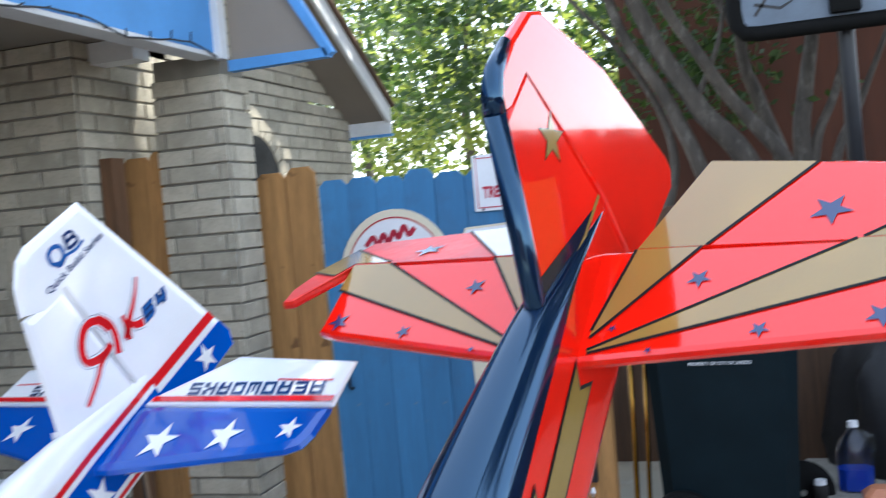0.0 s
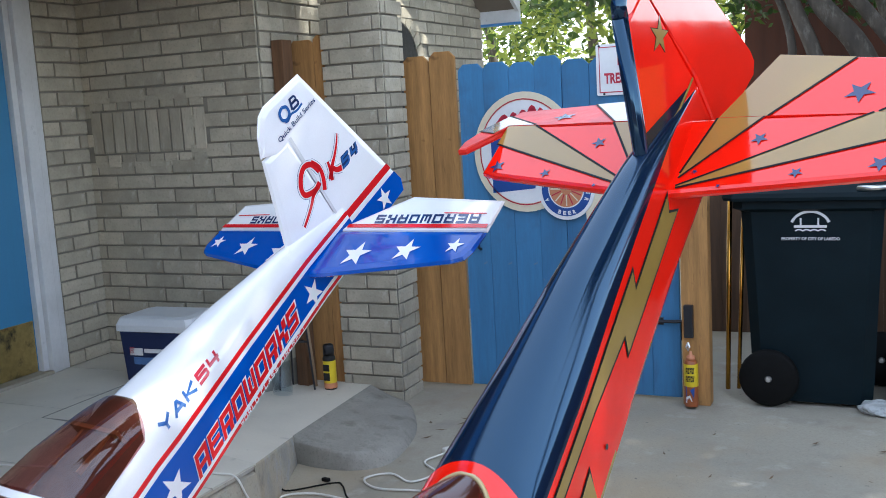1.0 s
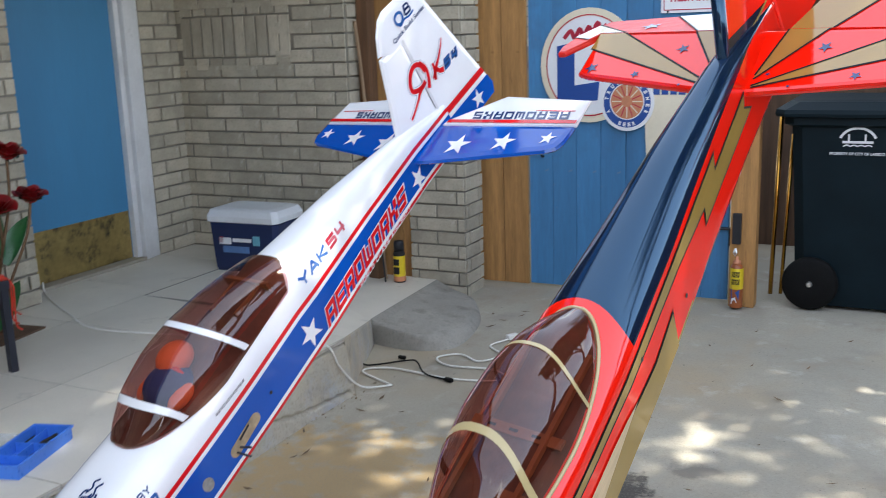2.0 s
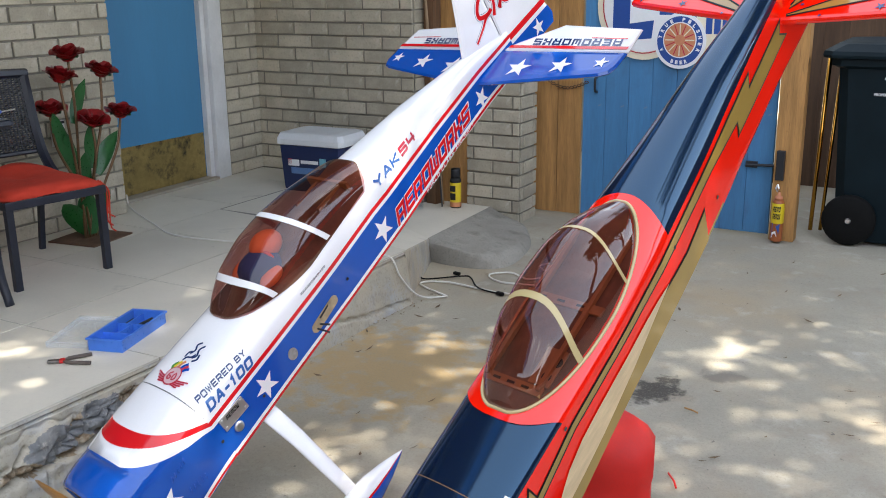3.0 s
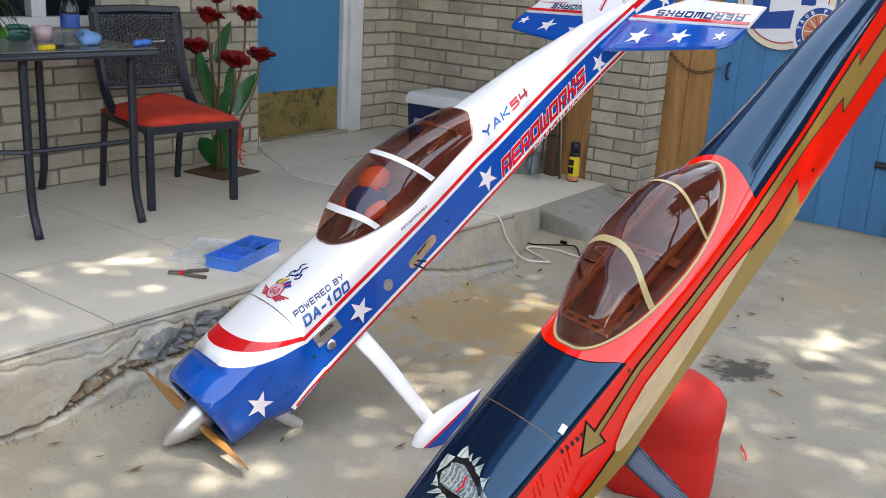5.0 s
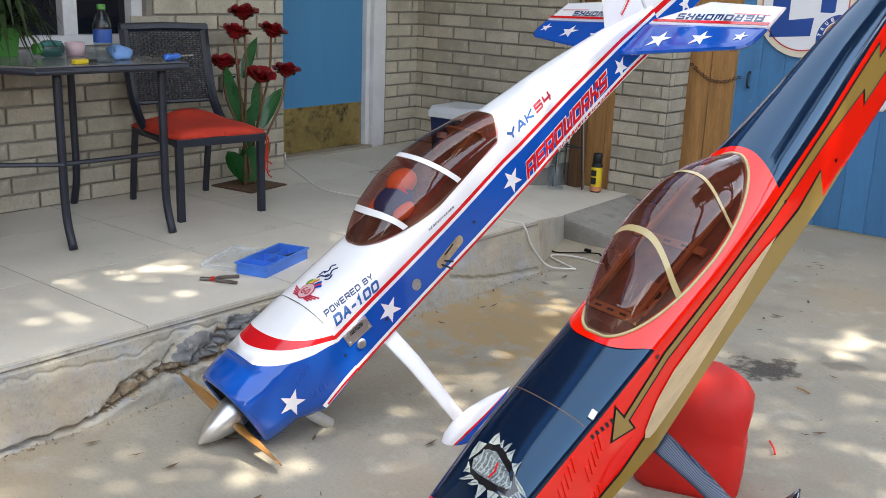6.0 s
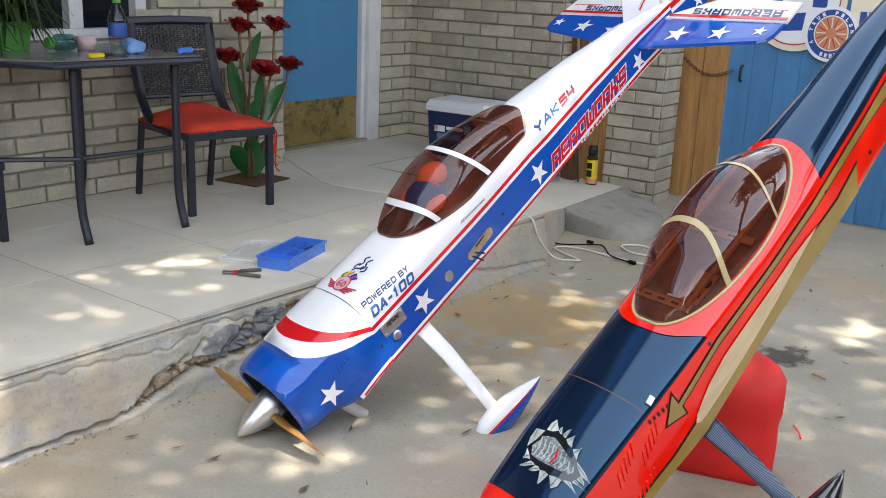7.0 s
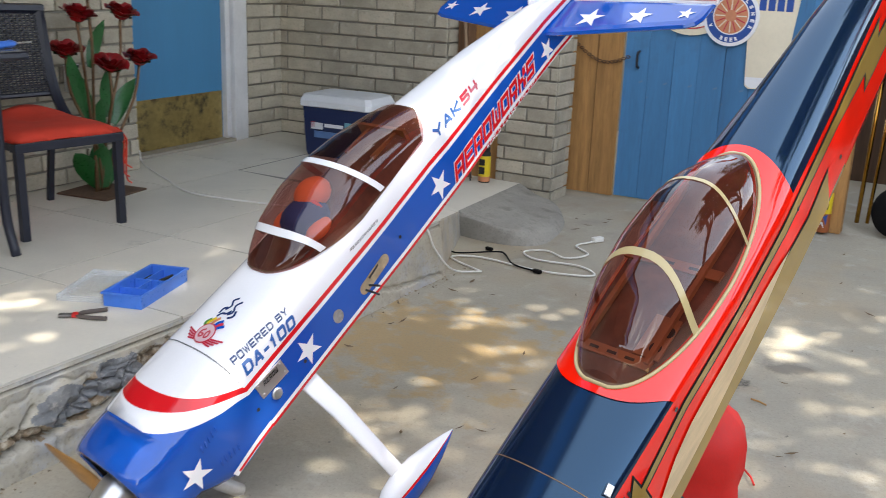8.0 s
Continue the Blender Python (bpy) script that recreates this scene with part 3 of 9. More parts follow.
# sloping concrete apron between the patio corner and the pillar
bm = bmesh.new()
rows = []
OUTER = spline([(-1.12, 3.76, 0), (-0.96, 3.73, 0), (-0.78, 3.75, 0), (-0.68, 3.88, 0), (-0.74, 4.25, 0), (-0.93, 4.60, 0), (-1.06, 4.70, 0)], 6)
for i, o in enumerate(OUTER):
    q = i / (len(OUTER) - 1)
    a = FALL[1].lerp(FALL[2], max(0.0, q - 0.25) / 0.75)
    row = []
    for k in range(25):
        t = k / 24
        p = Vector((a.x, a.y, 0)).lerp(o, t)
        z = (a.z + 0.004) * (1 - t * (0.15 + 0.75 * q))
        z *= 1 - max(0.0, (t - 0.80) / 0.20) ** (4.0 - 2.2 * q)
        z += (0.007 * noise.noise((p.x * 5, p.y * 5, 2.0)) + 0.004 * noise.noise((p.x * 17, p.y * 17, 2.0)) + 0.003 * noise.noise((p.x * 41, p.y * 41, 2.0))) * min(1.0, 4 * t)
        row.append((p.x, p.y, z if k < 24 else -0.02))
    rows.append(row)
loft(bm, rows, closed=False, cap=False)
part("apron", bm, CONCRETE_ROUGH, patio, "rough sloping concrete apron", smooth=True)


def lay(parent, meshes, kind, m, rng, name="brick"):
    ob = new(name, meshes[kind])
    ob.parent = parent
    ob.matrix_basis = m @ pose(rng.uniform(-0.001, 0.001), rng.uniform(-0.002, 0.0025), rng.uniform(-0.001, 0.001), 0, rng.uniform(-0.3, 0.3), rng.uniform(-0.4, 0.4))
    return ob


def bevelled_brick(l, h, d=0.008):
    bm = bmesh.new()
    c = 0.003
    loft(bm, [[(-l / 2 + a, y, -h / 2 + a), (l / 2 - a, y, -h / 2 + a), (l / 2 - a, y, h / 2 - a), (-l / 2 + a, y, h / 2 - a)] for y, a in ((d / 2, 0), (-d / 2 + c, 0), (-d / 2, c))])
    return mesh_of("brick", bm, BRICK)


BRICKS = {k: bevelled_brick(k, COURSE - 0.010) for k in (0.244, 0.117, 0.18, 0.06)}


def brick_face(parent, origin, along, out, length, z0, courses, rng, phase=0.0, skip=lambda a, z: False):
    """Courses of bricks on a wall face: origin at its left foot, running along, facing out."""
    x, y = Vector((*along, 0)), -Vector((*out, 0))
    base = Matrix((x, y, Vector((0, 0, 1)))).transposed().to_4x4()
    for c in range(courses):
        z = z0 + (c + 0.5) * COURSE
        a = -((c % 2) * 0.5 + phase) * BLEN
        while a < length:
            lo, hi = max(a + 0.005, 0.0), min(a + BLEN - 0.005, length)
            if hi - lo > 0.03:
                l = min(BRICKS, key=lambda k: abs(k - (hi - lo)))
                mid = (lo + hi) / 2
                if not skip(mid, z):
                    p = Vector((*origin, z)) + x * mid
                    ob = lay(parent, BRICKS, l, Matrix.Translation(p) @ base, rng)
                    ob.scale = ((hi - lo) / l, 1, 1)
            a += BLEN


# wall with the window and the door, seen along the patio
AX, DX, AY = -2.545, -2.73, 3.09      # window wall face, door face, end of the window wall
WALLTOP = 2.45
WY0, WY1, WZ0 = 0.35, 2.24, 0.95      # window opening

PX0, PX1, PY0, PY1, PTOP = -1.365, -1.022, 4.68, 4.90, 2.29
BX0, BX1, BY = DX, -1.58, 4.43

wall_west = thing("wall_west", "cream brick house wall with a window and a blue door", "wall", kind="structure")
bm = bmesh.new()
for y0, y1, z0, z1 in ((-4.0, WY0, 0, WALLTOP), (WY1, AY, 0, WALLTOP), (WY0, WY1, 0, WZ0), (WY0, WY1, 2.05, WALLTOP)):
    box(bm, AX - 0.16, AX - 0.008, y0, y1, z0, z1)
for y0, y1, z0, z1 in ((4.12, BY, 0, WALLTOP), (3.05, 4.12, 2.27, WALLTOP)):
    box(bm, DX - 0.16, DX - 0.008, y0, y1, z0, z1)
box(bm, AX - 0.30, AX - 0.16, AY - 0.16, AY - 0.008, 0, WALLTOP)
part("mortar_bed", bm, MORTAR, wall_west)
wall_north = thing("wall_north", "cream brick porch wall with a soldier-course panel", "wall", kind="structure")
bm = boxed(BX0 - 0.16, BX1 - 0.008, BY + 0.008, BY + 0.16, 0, WALLTOP)
box(bm, BX1 - 0.17, BX1 - 0.008, BY + 0.16, 6.8, 0, WALLTOP)
part("mortar_bed", bm, MORTAR, wall_north)
pillar = thing("pillar", "square pillar of pale cream bricks", "pillar", kind="structure")
part("mortar_core", boxed(PX0 + 0.008, PX1 - 0.008, PY0 + 0.008, PY1 - 0.008, -0.02, PTOP), MORTAR, pillar)

# blue door with jamb, threshold and brass kick plate
door = thing("door_1", "blue painted door with a worn brass kick plate", "door", kind="structure")
DY0, DY1 = 3.02, 3.965
part("leaf", boxed(DX - 0.10, DX - 0.055, DY0, DY1, PATIO + 0.02, 2.26, 0.002), DOOR_BLUE, door)
KICK = surf("worn_brass", (0.50, 0.37, 0.14), 0.35, metal=0.7, vary=0.25, coarse=4.0, fine=40.0, bump=0.15, stain=(0.085, 0.075, 0.05), stain_at=0.56)
part("kick_plate", boxed(DX - 0.055, DX - 0.051, DY0 + 0.04, DY1 - 0.01, PATIO + 0.021, PATIO + 0.29, 0.001), KICK, door, "worn brass kick plate")
for y0, y1 in ((DY1, 4.12),):
    bm = boxed(DX - 0.13, DX - 0.02, y0, y0 + 0.035, PATIO, 2.27, 0.004)
    box(bm, DX - 0.05, DX + 0.012, y0 + 0.035, y0 + 0.105, PATIO, 2.27, 0.006)
    box(bm, DX - 0.05, DX + 0.004, y0 + 0.107, y1, PATIO, 2.27, 0.006)
    part("jamb", bm, WHITE_TRIM, door, "chipped white door jamb")
part("threshold", boxed(DX - 0.12, DX + 0.02, DY0, DY1 + 0.03, PATIO, PATIO + 0.018, 0.004), CONCRETE, door)

# window behind the plants
WIN_GLASS = surf("window_glass", (0.012, 0.016, 0.024), 0.05, vary=0.3, coarse=1.0, fine=8.0, bump=0.0)
window = thing("window_1", "dark window in a white frame", "window", kind="structure")
part("pane", boxed(AX - 0.10, AX - 0.094, WY0, WY1, WZ0, 2.05), WIN_GLASS, window)
bm = bmesh.new()
for y0, y1, z0, z1 in ((WY0, WY0 + 0.05, WZ0, 2.05), (WY1 - 0.06, WY1, WZ0, 2.05), (WY0 + 0.05, WY1 - 0.06, WZ0, WZ0 + 0.045), (1.83, 1.90, WZ0 + 0.045, 2.05)):
    box(bm, AX - 0.115, AX - 0.04, y0, y1, z0, z1, 0.004)
part("window_frame", bm, WHITE_TRIM, window)
part("window_sill", boxed(AX - 0.12, AX + 0.03, WY0 - 0.05, WY1 + 0.02, WZ0 - 0.05, WZ0 - 0.003, 0.008), CONCRETE_ROUGH, window)

# porch roof
roof = thing("porch_roof", "porch roof with blue fascia and a soffit toned dark for shade", "roof", kind="structure")
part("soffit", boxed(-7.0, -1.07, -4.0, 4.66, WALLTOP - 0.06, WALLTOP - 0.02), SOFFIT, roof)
part("roof_deck", boxed(-7.0, -0.95, -4.0, 5.0, WALLTOP + 0.24, WALLTOP + 0.3), OLD_WOOD, roof)
part("fascia", boxed(-1.07, -1.02, -4.0, 4.66, 2.285, 2.69, 0.004), FASCIA_BLUE, roof, "blue painted fascia board")
part("fascia_trim", boxed(-1.12, -1.012, -4.0, 4.66, 2.265, 2.285, 0.003), WHITE_TRIM, roof)
part("corner_board", boxed(-1.03, -0.985, 4.64, 4.70, 2.26, 2.75, 0.003), WHITE_TRIM, roof)
part("cross_beam", boxed(BX1 - 0.02, PX0 + 0.01, BY + 0.12, BY + 0.24, 2.295, 2.388, 0.004), WHITE_TRIM, roof)
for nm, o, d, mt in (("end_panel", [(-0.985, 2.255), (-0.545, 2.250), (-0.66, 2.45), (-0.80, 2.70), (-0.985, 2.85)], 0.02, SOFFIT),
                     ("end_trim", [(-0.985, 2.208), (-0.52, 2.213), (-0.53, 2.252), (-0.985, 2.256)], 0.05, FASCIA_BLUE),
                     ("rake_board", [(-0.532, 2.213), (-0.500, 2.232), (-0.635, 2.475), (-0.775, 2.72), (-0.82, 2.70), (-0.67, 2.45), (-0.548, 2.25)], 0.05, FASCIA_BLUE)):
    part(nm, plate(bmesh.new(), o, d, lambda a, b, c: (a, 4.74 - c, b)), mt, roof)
# string of small lights along the fascia
cable = bmesh.new()
rr = random.Random(8)
pts = [(-1.005 + 0.01 * rr.random(), y, 2.275 + 0.018 * math.sin(y * 9) + 0.012 * rr.random()) for y in np.arange(0.5, 4.7, 0.07)]
tube(cable, pts, 0.004, 5)
for p in pts[::2]:
    tube(cable, [p, (p[0] + rr.uniform(0, 0.02), p[1] + rr.uniform(-0.02, 0.02), p[2] + rr.uniform(-0.03, 0.04))], 0.0035, 4)
string = part("string_light", cable, DARK_STEEL)
tagged(string, "unlit string of small lights stapled along the fascia", "string lights")
# gable end of the house beyond the pillar
gable = thing("gable", "brick gable end with overhanging white rake", "wall", kind="structure")
RK = [(7.46, 2.19), (4.98, 3.63)]
part("gable_wall", plate(bmesh.new(), [(4.6, 2.40), (7.20, 2.36), (4.98, 3.64), (4.6, 3.64)], 0.142, lambda a, b, d: (-1.73 + d, a, b)), MORTAR, gable)
part("end_wall", boxed(-1.75, -1.588, 6.8, 7.45, 0, 2.25), MORTAR, gable)
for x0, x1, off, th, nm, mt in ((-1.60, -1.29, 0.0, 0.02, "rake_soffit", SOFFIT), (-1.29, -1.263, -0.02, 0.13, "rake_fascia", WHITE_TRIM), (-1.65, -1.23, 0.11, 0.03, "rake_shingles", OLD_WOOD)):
    b2 = bmesh.new()
    plate(b2, [(RK[0][0], RK[0][1] + off), (RK[1][0], RK[1][1] + off), (RK[1][0], RK[1][1] + off + th), (RK[0][0], RK[0][1] + off + th)], x1 - x0, lambda a, b, c, x0=x0: (x0 + c, a, b))
    part(nm, b2, mt, gable)
part("eave_end", plate(bmesh.new(), [(-1.60, 2.115), (-1.262, 2.115), (-1.262, 2.20), (-1.60, 2.31)], 0.03, lambda a, b, c: (a, 7.46 - c, b)), WHITE_TRIM, gable)
part("eave_trim", boxed(-1.60, -1.255, 7.425, 7.47, 2.095, 2.113, 0.003), FASCIA_BLUE, gable)
# arch in the gable wall, with a ring of bricks on edge; dark fill paints its shade
arch = [(6.02 + 0.27 * math.cos(q), 1.76 + 0.30 * math.sin(q)) for q in (math.pi * k / 12 for k in range(13))] + [(5.75, 1.2), (6.29, 1.2)]
arch_window = part("arch_window", plate(bmesh.new(), arch, 0.005, lambda a, b, c: (-1.587 + c, a, b)), SHADE_COVER, gable, "flat dark fill for the shaded brick under the arch")
for k in range(13):
    q = math.pi * (k + 0.5) / 13
    v = [(6.02 + (0.275 + 0.095 * e) * math.cos(q + d), 1.76 + (0.305 + 0.095 * e) * math.sin(q + d)) for e, d in ((0, -0.105), (0, 0.105), (1, 0.108), (1, -0.108))]
    part("arch_brick", plate(bmesh.new(), v, 0.008, lambda a, b, c: (-1.588 + c, a, b)), BRICK, gable)

# fence and gate
fence = thing("fence", "cedar fence boards beside the brick pillar", "fence", kind="structure")


def picket(name, w, h, mat, parent, m, ear=0.03):
    bm = bmesh.new()
    plate(bm, [(-w / 2, 0), (w / 2, 0), (w / 2, h - ear), (w / 2 - ear, h), (-w / 2 + ear, h), (-w / 2, h - ear)], 0.018, lambda a, b, d: (a, -d, b))
    bmesh.ops.bevel(bm, geom=[e for e in bm.edges if abs(e.verts[0].co.y - e.verts[1].co.y) < 1e-5 and e.verts[0].co.y < -0.01], offset=0.002, segments=1, affect="EDGES")
    return part(name, bm, mat, parent, matrix=m)


for x0, x1, h, z0 in ((-1.085, -0.935, 1.775, 0.01), (-0.930, -0.785, 1.79, 0.01)):
    picket("board", x1 - x0, h - z0, CEDAR, fence, pose((x0 + x1) / 2, 5.045, z0, 0, 0, 0))
# the short stretch between the house corner and the pillar
part("batten", boxed(-1.570, -1.505, 4.535, 4.625, 0.02, 1.885, 0.004), OLD_CEDAR, fence, "weathered dark batten")
for x0, x1, h in ((-1.562, -1.427, 1.865), (-1.424, -1.367, 1.885)):
    picket("board", x1 - x0, h, CEDAR, fence, pose((x0 + x1) / 2, 4.715, 0.02, 0, 0, 0), 0.022)
gate = thing("gate", "blue painted plank gate with dog-eared tops", "gate", kind="structure")
rr = random.Random(11)
for k in range(8):
    w = 1.115 / 8
    x = -0.775 + w * (k + 0.5)
    picket("plank", w - 0.0015, 1.70 + rr.uniform(-0.015, 0.02), BLUE_PAINT, gate, pose(x, 5.055 + rr.uniform(-0.003, 0.003), 0.015, 0, rr.uniform(-0.05, 0.05), 0))
for z in (0.3, 1.35):
    part("rail", boxed(-0.77, 0.34, 5.062, 5.10, z, z + 0.09, 0.003), OLD_WOOD, gate)
post = part("fence_post", boxed(-0.065, 0.065, -0.045, 0.045, 0, 1.85, 0.004), CEDAR, None, matrix=pose(0.422, 5.02, 0, 0, 0, 0))
tagged(post, "square unpainted cedar gate post", "post", kind="structure")

# ---- the two model aeroplanes, nose down, without wings ----
def stance(p0, heading, pitch, roll):
    """Local x to the right wing, y to the tail, z up from the deck."""
    h, e, r = radians(heading), radians(pitch), radians(roll)
    u = Vector((math.cos(h), -math.sin(h), 0))
    a = Vector((math.sin(h) * math.cos(e), math.cos(h) * math.cos(e), math.sin(e)))
    v = u.cross(a)
    u2, v2 = u * math.cos(r) + v * math.sin(r), v * math.cos(r) - u * math.sin(r)
    m = Matrix((u2, a, v2)).transposed().to_4x4()
    return Matrix.Translation(p0) @ m


def half_section(w, vb, sides, vt, bulge, n=16):
    """Right half of a section from keel to spine: flat side with marks at the given heights, then a rounded deck."""
    pts = [(0.0, vb), (w * 0.9, vb), (w * 0.985, vb + 0.006), (w, vb + 0.016)] + [(w, v) for v in sides]
    v0 = sides[-1]
    for k in range(1, n + 1):
        th = 0.5 * math.pi * k / n
        pts.append((w * max(0.0, math.cos(th)) ** bulge, v0 + (vt - v0) * math.sin(th) ** 0.95))
    return pts


def full_ring(half, s):
    return [(u, s, v) for u, v in half] + [(-u, s, v) for u, v in half[-2:0:-1]]


def mirror_cols(cols):
    """Materials of the right half's columns, repeated in mirror order for the left."""
    return cols + cols[::-1]


def slab(bm, outline, thick, rim=1.2, mat=0):
    """A flying surface: outline in (a, b), thin, with a bevelled rim, about c = 0; returns vertices as (a, b, c)."""
    n = len(outline)
    cx, cy = sum(p[0] for p in outline) / n, sum(p[1] for p in outline) / n
    def inset(d):
        out = []
        for i, p in enumerate(outline):
            a, b = Vector(outline[i - 1]), Vector(outline[(i + 1) % n])
            p = Vector(p)
            e1, e2 = (p - a).normalized(), (b - p).normalized()
            nrm = Vector((-(e1.y + e2.y), e1.x + e2.x))
            if nrm.length < 1e-6:
                nrm = Vector((-e1.y, e1.x))
            nrm.normalize()
            if nrm.dot(Vector((cx, cy)) - p) < 0:
                nrm = -nrm
            out.append(p + nrm * d)
        return out
    t = thick / 2
    rows = [[bm.verts.new((p[0], p[1], c)) for p in (Vector(q) for q in pts)] for pts, c in
            ((inset(thick * rim), -t), (inset(thick * rim * 0.25), -t * 0.7), (outline, 0.0), (inset(thick * rim * 0.25), t * 0.7), (inset(thick * rim), t))]
    for a, b in zip(rows, rows[1:]):
        for i in range(n):
            j = (i + 1) % n
            bm.faces.new((a[i], a[j], b[j], b[i])).material_index = mat
    for r in (rows[0][::-1], rows[-1]):
        bm.faces.new(r).material_index = mat
    bmesh.ops.recalc_face_normals(bm, faces=bm.faces[:])
    return bm


def remap(bm, f):
    for v in bm.verts:
        v.co = f(*v.co)
    return bm


def flat(outline):
    bm = bmesh.new()
    bm.faces.new([bm.verts.new((a, b, 0)) for a, b in outline])
    return bm


def cut_fine(bm, step):
    """Triangulate by outline and slice both ways, so that a flat mark can follow a curved skin."""
    out = bmesh.new()
    for f in bm.faces:
        co = [v.co.copy() for v in f.verts]
        vs = [out.verts.new(c) for c in co]
        for t in geometry.tessellate_polygon([co]):
            out.faces.new([vs[k] for k in t])
    for axis in (0, 1):
        vals = [v.co[axis] for v in out.verts]
        lo, hi = min(vals), max(vals)
        count = int((hi - lo) / step)
        normal = Vector((1, 0, 0)) if axis == 0 else Vector((0, 1, 0))
        for k in range(1, count + 1):
            bmesh.ops.bisect_plane(out, geom=out.verts[:] + out.edges[:] + out.faces[:], dist=1e-6, plane_co=normal * (lo + (hi - lo) * k / (count + 1)), plane_no=normal)
    bmesh.ops.triangulate(out, faces=out.faces[:])
    bm.free()
    return out


def strip(path, width):
    """A flat band about a polyline."""
    bm = bmesh.new()
    pts = [Vector(p).to_2d() for p in path]
    l, r = [], []
    for i, p in enumerate(pts):
        d = (pts[min(i + 1, len(pts) - 1)] - pts[max(i - 1, 0)]).normalized()
        nrm = Vector((-d.y, d.x)) * (width[i] if isinstance(width, list) else width) / 2
        l.append(bm.verts.new((*(p + nrm), 0)))
        r.append(bm.verts.new((*(p - nrm), 0)))
    for i in range(len(pts) - 1):
        bm.faces.new((l[i], r[i], r[i + 1], l[i + 1]))
    return bm


class Skin:
    """Side and deck of a fuselage as a function of station and height, for marks laid on it."""
    def __init__(self, w, stripe, top, bulge):
        self.w, self.stripe, self.top, self.bulge = w, stripe, top, bulge

    def side(self, s, v, lift=0.0012):
        w, v0, vt = self.w(s), self.stripe(s), self.top(s)
        if v <= v0:
            return Vector((w + lift, s, v))
        k = min(1.0, (v - v0) / (vt - v0)) ** (1 / 0.95)
        c = math.sqrt(max(0.0, 1 - k * k))
        return Vector((w * c ** self.bulge + lift, s, v + lift * 0.6))

    def deck(self, u, s, lift=0.0015):
        w, v0, vt = self.w(s), self.stripe(s), self.top(s)
        c = min(1.0, abs(u) / w) ** (1 / self.bulge)
        return Vector((u, s, v0 + (vt - v0) * math.sqrt(max(0.0, 1 - c * c)) ** 0.95 + lift))


def block_word(count, length, height, slant=0.25, gap=0.18, weight=0.24):
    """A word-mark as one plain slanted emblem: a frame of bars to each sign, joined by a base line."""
    bm = bmesh.new()
    w = length / count
    forms = ("arch", "comb", "loop", "ring", "fork", "ring", "loop", "wedge", "wave")
    for k in range(count):
        x0, x1 = k * w, (k + 1 - gap) * w
        t, f = weight, forms[k % len(forms)]
        bars = {"arch": [(0, 1, 1 - t, 1), (0, t, 0, 1 - t), (1 - t, 1, 0, 1 - t), (t, 1 - t, 0.3, 0.5)], "comb": [(0, t, 0, 1), (t, 1, 0, t), (t, 0.9, 0.4, 0.6), (t, 1, 1 - t, 1)],
                "loop": [(0, t, 0, 1), (t, 1, 1 - t, 1), (1 - t, 1, 0.5, 1 - t), (t, 1, 0.32, 0.5), (0.6, 0.9, 0, 0.32)], "ring": [(0, t, 0, 1), (1 - t, 1, 0, 1), (t, 1 - t, 0, t), (t, 1 - t, 1 - t, 1)],
                "fork": [(0, t, 0, 1), (1 - t, 1, 0, 1), (0.4, 0.6, 0, 0.8), (t, 1 - t, 0, t)], "wedge": [(0, t, 0, 1), (t, 0.7, 0.38, 0.62), (0.62, 1, 0.6, 1), (0.62, 1, 0, 0.4)],
                "wave": [(0, 1, 0, t), (1 - t, 1, t, 0.5), (0, 1, 0.4, 0.6), (0, t, 0.6, 1), (t, 1, 1 - t, 1)]}[f]
        for a, b, c, d in bars:
            q = [(x0 + (x1 - x0) * u, v) for u, v in ((a, c), (b, c), (b, d), (a, d))]
            bm.faces.new([bm.verts.new((x + slant * y * height, y * height, 0)) for x, y in q])
    return bm


